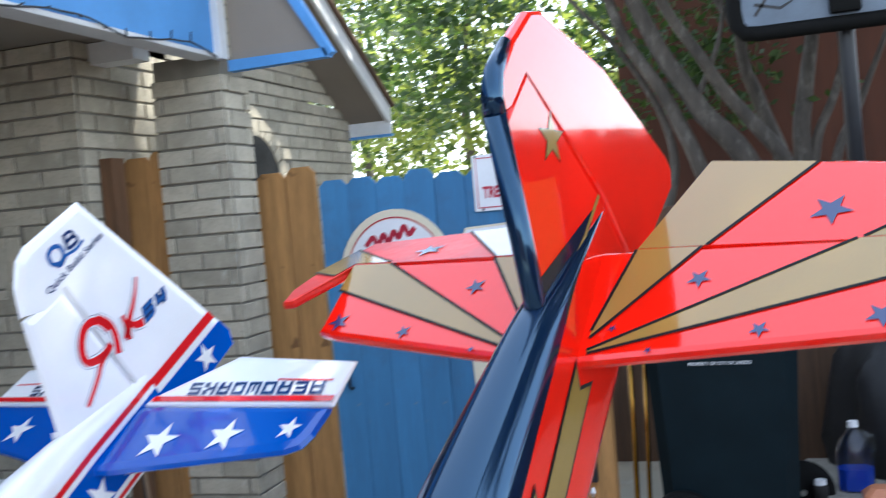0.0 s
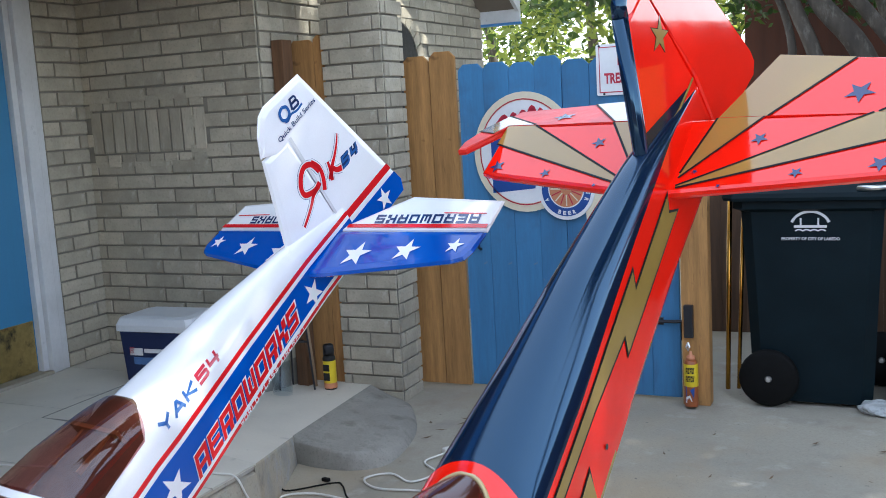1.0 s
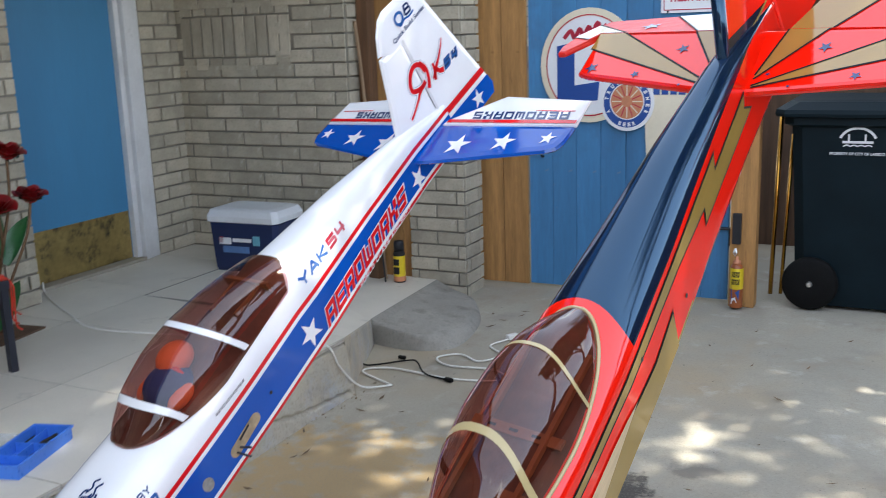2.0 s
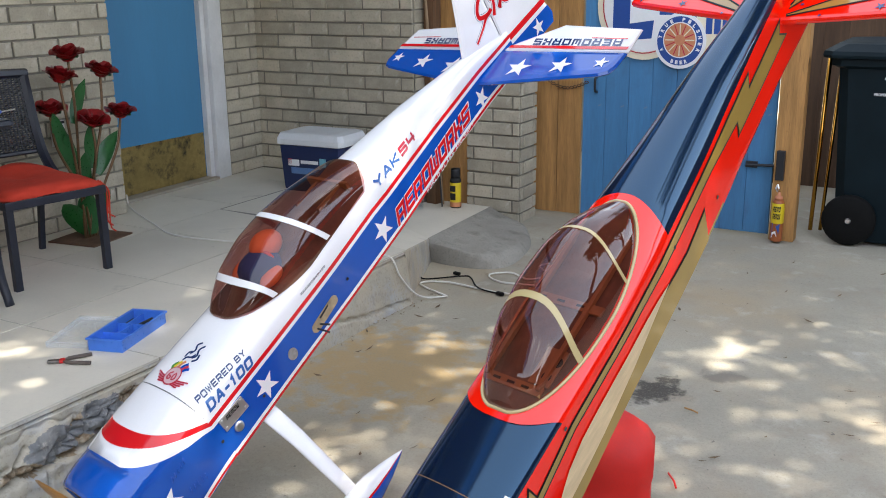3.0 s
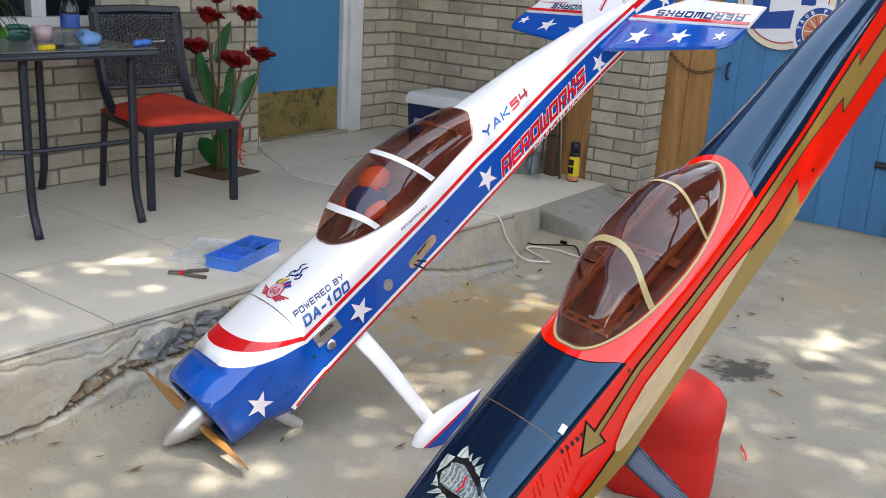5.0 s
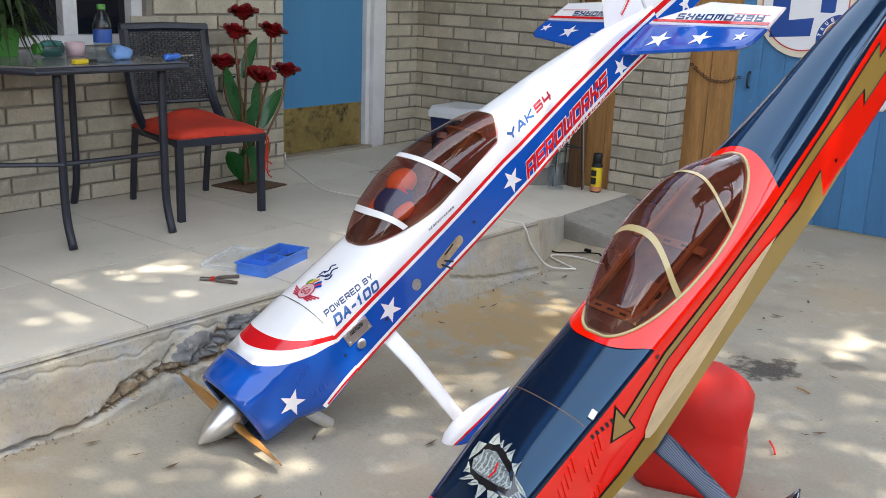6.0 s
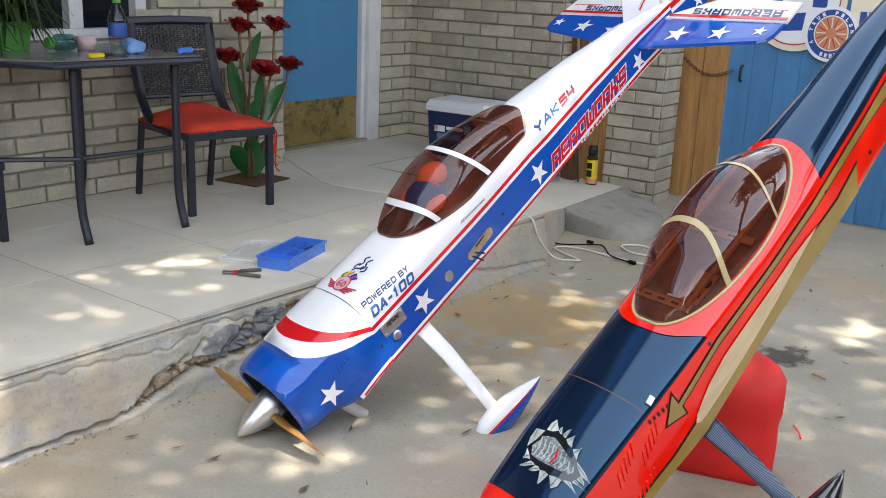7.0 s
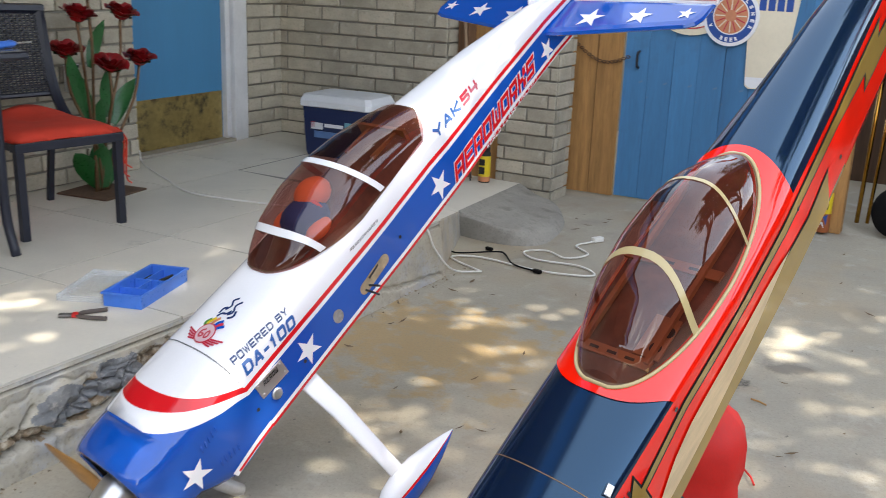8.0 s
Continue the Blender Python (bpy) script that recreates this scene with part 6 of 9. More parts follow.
    rud = part("rudder", remap(slab(bmesh.new(), [(0.181, -0.115), (0.179, 0.06), (0.131, 0.330), (0.06, 0.326), (0.033, 0.322), (0.044, 0.345), (0.075, 0.364), (0.13, 0.374), (0.20, 0.372), (0.232, 0.352), (0.34, 0.18), (0.435, -0.075), (0.437, -0.11), (0.41, -0.135)], 0.024, 0.3), m), ORANGE_RED_FILM, RED)
    edge = bmesh.new()
    tube(edge, [(0, 0.034, 0.323), (0, 0.046, 0.345), (0, 0.075, 0.363), (0, 0.13, 0.372)], [0.016, 0.0155, 0.014, 0.009], 10)
    part("rudder_edge", edge, DECK_FILM, rud, smooth=True)
    part("star", remap(flat(star_points(0.112, 0.222, 0.040, 0.75)), lambda a, b, c: Vector((0.0136, a, b))), BLACK_FILM, rud)
    part("star", remap(flat(star_points(0.112, 0.222, 0.036, 0.75)), lambda a, b, c: Vector((0.0142, a, b))), GOLD_FILM, rud)
    part("deck_tail", remap(flat([(-0.10, 0.07), (-0.066, 0.125), (0.04, 0.096), (0.150, 0.066), (0.05, 0.052)]), lambda a, b, c: Vector((0.0138, a, b))), DECK_FILM, fin)
    part("deck_line", remap(strip([(0.0, 0.068), (0.08, 0.064), (0.165, 0.070)], 0.007), lambda a, b, c: Vector((0.0145, a, b))), GOLD_FILM, fin)
    # stabiliser halves; the left elevator hangs down
    ROOT_A, ROOT_B, ROOT_C, ROOT_D = (0.045, -0.053), (0.046, -0.066), (0.048, -0.087), (0.050, -0.093)
    for sgn in (1, -1):
        f = lambda c: (lambda a, b, _, sgn=sgn, c=c: Vector((sgn * a, b, c)))
        m = lambda a, b, c, sgn=sgn: Vector((sgn * a, b, c))
        stab = part("stabiliser", remap(slab(bmesh.new(), [(0.0, -0.11), (0.06, -0.104), (0.42, -0.056), (0.448, -0.048), (0.452, 0.104), (0.0, 0.104)], 0.022, 0.4), m), ORANGE_RED_FILM, RED)
        drop = -26 if sgn < 0 else 2
        mt = Matrix.Translation((0, 0.107, 0)) @ pose(0, 0, 0, drop, 0, 0) @ Matrix.Translation((0, -0.107, 0))
        elev = part("elevator", remap(slab(bmesh.new(), [(0.066, 0.109), (0.456, 0.109), (0.456, -0.066), (0.476, -0.07), (0.503, -0.012), (0.514, 0.05), (0.505, 0.236), (0.354, 0.262), (0.146, 0.288)], 0.016, 0.4), m), CRINKLED_FILM if sgn < 0 else ORANGE_RED_FILM, RED, matrix=mt)
        z1, z2 = 0.0122, 0.0092
        a_h, b_h, c_h, d_h = (0.071, 0.104), (0.168, 0.104), (0.372, 0.104), (0.452, 0.044)
        rays = [("ray", stab, z1, [ROOT_A, ROOT_B, b_h, a_h], GOLD_FILM), ("ray", stab, z1, [ROOT_C, ROOT_D, d_h, (0.452, 0.104), c_h], GOLD_FILM),
                ("ray", elev, z2, [(0.071, 0.109), (0.172, 0.109), (0.306, 0.264), (0.146, 0.288)], GOLD_FILM), ("ray", elev, z2, [(0.378, 0.109), (0.456, 0.109), (0.456, 0.046), (0.515, 0.067), (0.509, 0.192)], GOLD_FILM)]
        for nm, par, z, o, mt2 in rays:
            part(nm, remap(flat(o), f(z)), mt2, par)
        lines = [(stab, z1 + 0.0006, [ROOT_A, a_h]), (stab, z1 + 0.0006, [ROOT_B, b_h]), (stab, z1 + 0.0006, [ROOT_C, c_h]), (stab, z1 + 0.0006, [ROOT_D, d_h]), (elev, z2 + 0.0006, [(0.172, 0.109), (0.306, 0.264)]), (elev, z2 + 0.0006, [(0.378, 0.109), (0.509, 0.192)]), (elev, z2 + 0.0006, [(0.456, 0.046), (0.515, 0.067)])]
        for par, z, path in lines:
            part("ray_line", remap(strip(path, 0.005), f(z)), BLACK_LINE, par)
        for par, z, a, b, r in ((stab, z1, 0.177, 0.040, 0.018), (stab, z1, 0.272, -0.052, 0.014), (stab, z1, 0.412, -0.030, 0.021), (elev, z2, 0.333, 0.163, 0.030), (stab, z1, 0.075, -0.049, 0.007), (stab, z1, 0.135, -0.087, 0.006)):
            part("star", remap(flat(star_points(a, b, r, 0.5)), f(z + 0.0008)), NAVY_FILM, par)
    # canopy
    rows = [(-1.365, 0.012, 0.084, 0.087), (-1.35, 0.05, 0.078, 0.096), (-1.305, 0.088, 0.072, 0.135), (-1.2, 0.108, 0.066, 0.185), (-1.1, 0.112, 0.064, 0.203), (-1.0, 0.108, 0.066, 0.20), (-0.92, 0.098, 0.076, 0.178), (-0.87, 0.078, 0.086, 0.152), (-0.83, 0.05, 0.098, 0.126), (-0.811, 0.02, 0.107, 0.114)]
    def bubble(s):
        w = 0.112 * max(0.0, 1 - ((-1.085 - s) / 0.281) ** 2.5) ** 0.4 if s < -1.085 else (0.112 - 0.004 * min(1.0, (s + 1.085) / 0.1)) * max(0.0, 1 - ((s + 1.085) / 0.275) ** 2.1) ** 0.5
        return (s, max(0.004, w), *row_at(rows_at, s)[2:])
    rows_at = rows
    rows = [bubble(-1.0875 - 0.2765 * math.cos(math.pi * k / 44)) for k in range(45)]
    glass = part("canopy", canopy_shell(bmesh.new(), rows), CANOPY_TINT, RED, "smoke-tinted bubble canopy", smooth=True)
    for s, wd, sweep in ((-1.140, 0.008, 0.058), (-0.948, 0.0042, 0.043)):
        bm = bmesh.new()
        loft(bm, [[arch_point(row_at(rows, s + d - sweep * math.cos(math.pi * k / 24) ** 2), 0.02 + (math.pi - 0.04) * k / 24, 0.0015) for k in range(25)] for d in (-wd, wd)], closed=False, cap=False)
        part("canopy_bow", bm, CREAM_FILM, glass, smooth=True)
    path = [RSKIN.deck(r[1] + 0.002, r[0], 0.004) for r in rows] + [RSKIN.deck(-r[1] - 0.002, r[0], 0.004) for r in rows[::-1]]
    bm = tube(bmesh.new(), path + path[:2], 0.0038, 8)
    part("canopy_frame", bm, CREAM_FILM, glass, smooth=True)
    # cockpit: tray with two dials and cross members
    inside = [(r[1] * 0.96, r[0]) for r in rows[1:-1]] + [(-r[1] * 0.96, r[0]) for r in rows[-2:0:-1]]
    part("cockpit_floor", remap(cut_fine(flat(inside), 0.014), lambda a, b, c: RSKIN.deck(a, b, 0.004)), COCKPIT, RED, "dark open cockpit")
    for u in (-0.07, 0.07):
        part("longeron", boxed(u - 0.005, u + 0.005, -1.30, -0.90, 0.092, 0.104, 0.001), PLY, RED)
    for s in (-1.30, -1.085):
        wd = row_at(rows, s)[1] * 0.93
        member = part("cross_member", boxed(-wd, wd, s - 0.011, s + 0.011, 0.090, 0.097, 0.001), PLY, RED, "orange plywood cross member with slots")
        for u in (-0.55, -0.05, 0.45):
            part("slot", boxed(u * wd - 0.010, u * wd + 0.010, s - 0.003, s + 0.003, 0.0971, 0.0976), BLACK_HOLE, member)
    tray = part("equipment_tray", boxed(0.03, 0.085, -1.285, -1.195, 0.0895, 0.094, 0.001), PLY, RED)
    for a, b in ((0.073, -1.225), (0.066, -1.262)):
        part("lightening_hole", lathe(bmesh.new(), [(0, 0.0012), (0.011, 0.0012), (0.012, 0.0)], 16, m=pose(a, b, 0.094)), BLACK_HOLE, tray)
    # carbon gear legs and black wheels
    for sgn in (1, -1):
        bm = bmesh.new()
        rings = []
        for u, s, v, c in ((0.05, -1.43, -0.165, 0.055), (0.11, -1.43, -0.172, 0.055), (0.2, -1.44, -0.24, 0.048), (0.30, -1.455, -0.35, 0.04), (0.325, -1.46, -0.385, 0.036)):
            rings.append([(sgn * (u + 0.005 * math.sin(a)), s + c * 0.5 * math.cos(a), v + 0.004 * math.sin(a)) for a in (2 * math.pi * k / 12 for k in range(12))])
        loft(bm, rings)
        part("gear_leg", bm, CARBON, RED, "carbon fibre gear leg", smooth=True)
        bm = bmesh.new()
        prof = [(-0.16, 0.004, 0.006), (-0.14, 0.03, 0.036), (-0.10, 0.04, 0.05), (-0.05, 0.044, 0.056), (0.02, 0.036, 0.045), (0.08, 0.018, 0.022), (0.12, 0.002, 0.003)]
        loft(bm, [[(w * math.cos(a), y, h * math.sin(a)) for a in (2 * math.pi * k / 20 for k in range(20))] for y, w, h in prof])
        fair = part("wheel_fairing", bm, BLACK_FILM, RED, smooth=True, matrix=pose(sgn * 0.335, -1.43, -0.39, 8, 0, 0))
        bm = lathe(bmesh.new(), [(0.02, -0.016), (0.045, -0.018), (0.052, -0.01), (0.053, 0), (0.052, 0.01), (0.045, 0.018), (0.02, 0.016)], 24, m=pose(0, -0.05, -0.03, 0, 90, 0))
        part("wheel", bm, RUBBER, fair, smooth=True)


build_red()

# ---- things on the patio ----
def foot_to(x, y, z=PATIO, rz=0.0):
    return pose(x, y, z, 0, 0, rz)


LOW = Matrix.Diagonal((0.92, 0.97, 0.85, 1.0))


def make_chair():
    """Metal dining chair facing +x, its front feet at x = 0.27."""
    ch = thing("dining_chair", "dark metal chair with woven back and red cushion", "chair", foot_to(-2.125, 2.177, PATIO, -10) @ LOW, group="patio chairs")
    for y in (-0.205, 0.205):
        part("leg", tube(bmesh.new(), [(0.265, y, 0), (0.262, y, 0.40)], 0.021, 4), FURNITURE_METAL, ch)
        part("leg", tube(bmesh.new(), spline([(-0.30, y * 0.95, 0), (-0.27, y * 0.95, 0.2), (-0.235, y * 0.95, 0.40)], 4), 0.017, 4), FURNITURE_METAL, ch)
        part("back_post", tube(bmesh.new(), spline([(0.10, y, 0.40), (-0.08, y, 0.42), (-0.19, y, 0.52), (-0.25, y, 0.68), (-0.30, y, 0.93)], 6), 0.023, 6), FURNITURE_METAL, ch)
    seat = bmesh.new()
    box(seat, 0.235, 0.285, -0.225, 0.225, 0.385, 0.425, 0.004)
    box(seat, -0.25, -0.22, -0.2, 0.2, 0.385, 0.42, 0.004)
    for y in (-0.22, 0.20):
        box(seat, -0.22, 0.235, y, y + 0.02, 0.388, 0.42, 0.003)
    part("seat_frame", seat, FURNITURE_METAL, ch)
    part("back_rail", tube(bmesh.new(), [(-0.302, -0.222, 0.935), (-0.306, 0, 0.942), (-0.302, 0.222, 0.935)], 0.025, 6), FURNITURE_METAL, ch)
    part("back_rail", tube(bmesh.new(), [(-0.215, -0.2, 0.545), (-0.218, 0.2, 0.545)], 0.012, 6), FURNITURE_METAL, ch)
    weave = bmesh.new()
    n = 34
    for i in range(n):
        z = 0.555 + 0.36 * i / (n - 1)
        x = -0.222 - 0.076 * (i / (n - 1))
        pts = [(x + 0.005 * (1 if (i + k) % 2 else -1), -0.195 + 0.39 * k / 22, z) for k in range(23)]
        tube(weave, pts, 0.0048, 4, cap=False)
    for k in range(23):
        y = -0.195 + 0.39 * k / 22
        tube(weave, [(-0.222, y, 0.55), (-0.298, y, 0.92)], 0.0042, 4, cap=False)
    part("woven_back", weave, WICKER, ch, "woven dark resin backrest", kind="stuff")
    cu = bmesh.new()
    rows = []
    for i in range(15):
        x = -0.22 + 0.50 * i / 14
        row = []
        for k in range(15):
            y = -0.225 + 0.45 * k / 14
            ex, ey = 1 - (2 * i / 14 - 1) ** 6, 1 - (2 * k / 14 - 1) ** 6
            dent = 0.012 * math.exp(-((x + 0.0) ** 2 + y ** 2) / 0.002)
            lift = 0.05 * math.exp(-((x + 0.2) ** 2) / 0.006) * math.exp(-((y - 0.05) ** 2) / 0.02)
            row.append((x, y, 0.427 + 0.042 * (ex * ey) ** 0.5 - dent + lift + 0.004 * noise.noise((x * 12, y * 12, 0))))
        rows.append(row)
    loft(cu, rows, closed=False, cap=False)
    bot = [[(p[0], p[1], 0.425) for p in r] for r in rows]
    loft(cu, [r[::-1] for r in bot], closed=False, cap=False)
    bmesh.ops.remove_doubles(cu, verts=cu.verts[:], dist=0.0025)
    cushion = part("cushion", cu, CUSHION, ch, "plump red seat cushion", smooth=True)
    for dx, dy, l in ((0.0, 0.0, 0.20), (0.012, 0.006, 0.16), (-0.004, 0.012, 0.23)):
        part("tie_ribbon", tube(bmesh.new(), spline([(0.225 + dx, 0.225, 0.44), (0.24 + dx, 0.25 + dy, 0.38), (0.235, 0.245 + dy, 0.44 - l), (0.25 + dx, 0.262 + dy, 0.425 - l * 1.1)], 5), 0.0035, 5), CUSHION, cushion)
    return ch


chair = make_chair()
copy_thing(chair, foot_to(-2.278, 0.945, PATIO, 92) @ LOW)

# table with curved legs
table = thing("patio_table", "dark metal patio table with a grey top", "table", foot_to(0, 0, 0))
TOP = PATIO + 0.706
TABLE_TOP = surf("table_top", (0.16, 0.16, 0.15), 0.25, vary=0.2, coarse=4.0, fine=60.0, bump=0.08)
o = [(-1.74, 1.86), (-1.80, 1.25), (-2.02, 1.10), (-2.55, 1.08), (-2.57, 1.88)]
part("tabletop", plate(bmesh.new(), o, 0.02, lambda a, b, d: (a, b, TOP - 0.02 + d)), TABLE_TOP, table)
rim = bmesh.new()
tube(rim, [(a, b, TOP - 0.018) for a, b in o + o[:2]], 0.014, 6)
part("rim", rim, FURNITURE_METAL, table)
for x, y in ((-1.84, 1.372), (-1.80, 1.80), (-2.50, 1.36), (-2.525, 1.795)):
    sx = 0.03 if x > -2 else -0.03
    part("leg", tube(bmesh.new(), spline([(x - sx, y, TOP - 0.02), (x - sx, y, PATIO + 0.40), (x - sx * 0.9, y, PATIO + 0.14), (x + sx * 0.3, y - 0.0, PATIO)], 6), 0.017, 8), FURNITURE_METAL, table, smooth=True)
for y0, y1, x in ((1.372, 1.80, -1.86),):
    part("stretcher", tube(bmesh.new(), [(x - 0.01, y0, PATIO + 0.33), (x + 0.02, y1, PATIO + 0.33)], 0.009, 6), FURNITURE_METAL, table)
part("stretcher", tube(bmesh.new(), [(-1.86, 1.372, PATIO + 0.33), (-2.02, 1.02, PATIO + 0.345)], 0.009, 6), FURNITURE_METAL, table)

# on the table
bottle = thing("water_bottle", "clear plastic water bottle with blue label on the table", "bottle", foot_to(-1.86, 1.565, TOP))
part("body", lathe(bmesh.new(), [(0.0, 0.0), (0.03, 0.0), (0.034, 0.008), (0.033, 0.03), (0.034, 0.05), (0.034, 0.13), (0.032, 0.145), (0.022, 0.175), (0.014, 0.188), (0.013, 0.2)], 20), WATER_CLEAR, bottle, smooth=True)
part("label", lathe(bmesh.new(), [(0.0345, 0.075), (0.0347, 0.076), (0.0347, 0.122), (0.0345, 0.123)], 20), BLUE_PRINT, bottle, smooth=True)
part("cap", lathe(bmesh.new(), [(0.0, 0.2165), (0.014, 0.2165), (0.0155, 0.213), (0.0155, 0.198), (0.013, 0.197)], 18), GREEN_POT, bottle)


def screwdriver(label, m, handle_mat, l=0.11):
    sd = thing("screwdriver", label, "screwdriver", m)
    part("handle", lathe(bmesh.new(), [(0.0, 0), (0.011, 0.002), (0.014, 0.02), (0.012, 0.05), (0.014, 0.075), (0.009, l * 0.9), (0.005, l)], 12, m=pose(0, 0, 0.014, 90, 0, 0)), handle_mat, sd, smooth=True)
    part("shaft", tube(bmesh.new(), [(0, -l, 0.014), (0, -l - 0.09, 0.012)], 0.003, 8), ALLOY, sd)


screwdriver("blue-handled screwdriver lying on the table", foot_to(-1.80, 1.80, TOP, -160), TRAY_BLUE)
knife = thing("utility_knife", "yellow and black utility knife lying on the table", "knife", foot_to(-1.84, 1.47, TOP, 100))
part("grip", boxed(-0.05, 0.012, -0.012, 0.012, 0, 0.018, 0.005), YELLOW_PRINT, knife)
part("nose", boxed(0.013, 0.055, -0.009, 0.009, 0.002, 0.014, 0.003), BLACK_HOLE, knife)
glove = bmesh.new()
bmesh.ops.create_icosphere(glove, subdivisions=3, radius=0.04)
for v in glove.verts:
    v.co *= 1 + 0.55 * noise.noise(v.co * 34)
    v.co.z = max(0.0, v.co.z * 0.75 + 0.028)
tagged(part("cloth", glove, GLOVE, None, smooth=True, matrix=foot_to(-1.93, 1.68, TOP)), "crumpled light blue cloth on the table", "cloth")
cup = part("cup", lathe(bmesh.new(), [(0.0, 0.0), (0.034, 0.0), (0.04, 0.055), (0.038, 0.055), (0.032, 0.004), (0.0, 0.004)], 20), PINK, None, smooth=True, matrix=foot_to(-2.15, 1.62, TOP))
tagged(cup, "small pale pink cup on the table", "cup")
jar = thing("glass_jar", "greenish glass jar with green lid lying on the table", "jar", foot_to(-2.12, 1.49, TOP))
part("body", lathe(bmesh.new(), [(0.0, -0.05), (0.03, -0.05), (0.033, -0.03), (0.033, 0.02), (0.02, 0.038)], 18, m=pose(0, 0, 0.034, 90, 0, 0)), tinted("green_glass", (0.35, 0.62, 0.6), 0.05), jar, smooth=True)
part("lid", lathe(bmesh.new(), [(0.0, 0.062), (0.022, 0.062), (0.023, 0.04), (0.0, 0.04)], 18, m=pose(0, 0, 0.034, 90, 0, 0)), GREEN_POT, jar)
for (px, py, mt, seed) in ((-2.28, 1.36, GREEN_POT, 1), (-2.27, 1.17, GREEN_POT, 2)):
    plant = thing("potted_plant", "leafy green plant in a bright green square pot", "plant", foot_to(px, py, TOP), group="plants on the table")
    pot = bmesh.new()
    loft(pot, [[(s * w, t * w, z) for s, t in ((-1, -1), (1, -1), (1, 1), (-1, 1))] for w, z in ((0.055, 0), (0.068, 0.11), (0.064, 0.11), (0.06, 0.09))])
    part("pot", pot, mt, plant)
    rr = random.Random(seed)
    lv = bmesh.new()
    for k in range(120):
        a, l, up = rr.uniform(0, 6.28), rr.uniform(0.10, 0.25), rr.uniform(0.03, 0.24)
        w, sag = rr.uniform(0.009, 0.019), rr.choice((0.05, 0.12, 0.2))
        d, sd = Vector((math.cos(a), math.sin(a), 0)), Vector((-math.sin(a), math.cos(a), 0))
        prev = None
        for j in range(6):
            t = j / 5
            c = d * (0.02 + l * t) + Vector((0, 0, 0.1 + up * math.sin(t * 2.4) * 1.2 - sag * t * t))
            c.z = max(c.z, 0.006)
            ww = w * (1 - t) ** 0.6 + 0.001
            cur = (lv.verts.new(c - sd * ww), lv.verts.new(c + Vector((0, 0, -0.003))), lv.verts.new(c + sd * ww))
            if prev:
                lv.faces.new((prev[0], prev[1], cur[1], cur[0]))
                lv.faces.new((prev[1], prev[2], cur[2], cur[1]))
            prev = cur
    for k, f in enumerate(lv.faces):
        f.material_index = (k // 10) % 3 % 2
    part("leaves", lv, [LEAF2, LEAF], plant, kind="stuff")

# metal roses on a plate
roses = thing("rose_sculpture", "metal sculpture of dark red roses on a rusty plate", "sculpture", foot_to(-2.31, 2.645, PATIO))
part("base_plate", boxed(-0.135, 0.135, -0.135, 0.135, 0.0, 0.008, 0.002), OLD_WOOD, roses, matrix=pose(0, 0, 0, 0, 0, 8))


def petal(bm, a, tilt, r, size, curl):
    """A cupped petal: rises from the base, swells and rolls its rim outward."""
    pts = []
    for i in range(6):
        row = []
        v = i / 5
        for j in range(7):
            u = j / 6 - 0.5
            ang = a + u * 2.0 * (1 - 0.35 * v * v)
            rad = r * (0.30 + 0.70 * math.sin(math.pi * (0.08 + 0.47 * v))) + curl * v ** 4 * (1 + tilt)
            row.append((math.cos(ang) * rad, math.sin(ang) * rad, size * v * (1 - 0.22 * (2 * u) ** 2 * v) - curl * 0.5 * v ** 6 * tilt))
        pts.append(row)
    loft(bm, pts, closed=False, cap=False)


def rose(parent, head, m_foot, seed):
    """One bloom on a bent stem, each ring of petals turned from the last."""
    rr = random.Random(seed)
    h = Vector(head)
    stem = part("stem", tube(bmesh.new(), spline([m_foot, (m_foot[0] + 0.01, m_foot[1] + (h.y - m_foot[1]) * 0.25, h.z * 0.35), (h.x + 0.012, m_foot[1] + (h.y - m_foot[1]) * 0.8 + rr.uniform(-0.02, 0.02), h.z * 0.72), (h.x, h.y, h.z - 0.02)], 7), 0.0065, 7), COPPER_STEM, parent, smooth=True)
    core = lathe(bmesh.new(), [(0.0, 0.0), (0.008, 0.004), (0.011, 0.02), (0.007, 0.034), (0.0, 0.036)], 8)
    bloom = part("bloom", core, ROSE_RED, parent, smooth=True, matrix=Matrix.Translation(h - Vector((0, 0, 0.022))) @ pose(0, 0, 0, rr.uniform(-10, 10), rr.uniform(8, 28), rr.uniform(-20, 20)) @ Matrix.Scale(1.28, 4))
    for ring, (r, size, tilt, n) in enumerate(((0.010, 0.056, 0.0, 3), (0.019, 0.055, 0.2, 4), (0.028, 0.050, 0.6, 5), (0.036, 0.042, 1.0, 5))):
        for k in range(n):
            bm = bmesh.new()
            petal(bm, 2 * math.pi * (k + 0.37 * ring) / n + rr.uniform(-0.2, 0.2), tilt + rr.uniform(-0.1, 0.1), r, size, 0.012)
            part("petal", bm, ROSE_RED, bloom, smooth=True)
    cal = bmesh.new()
    for k in range(5):
        petal(cal, 2 * math.pi * k / 5, 0.5, 0.020, 0.018, 0.012)
    part("sepals", cal, ROSE_GREEN, bloom)


for k, (y, z) in enumerate(((2.61, 1.10), (2.54, 1.01), (2.81, 1.01), (2.52, 0.86), (2.68, 0.80), (2.88, 0.81))):
    rose(roses, ((0.02, 0.03, -0.01, -0.03, 0.05, 0.02)[k], y - 2.645, z - PATIO), (0.0, 0.012 * (k - 2.5), 0.0), 40 + k)


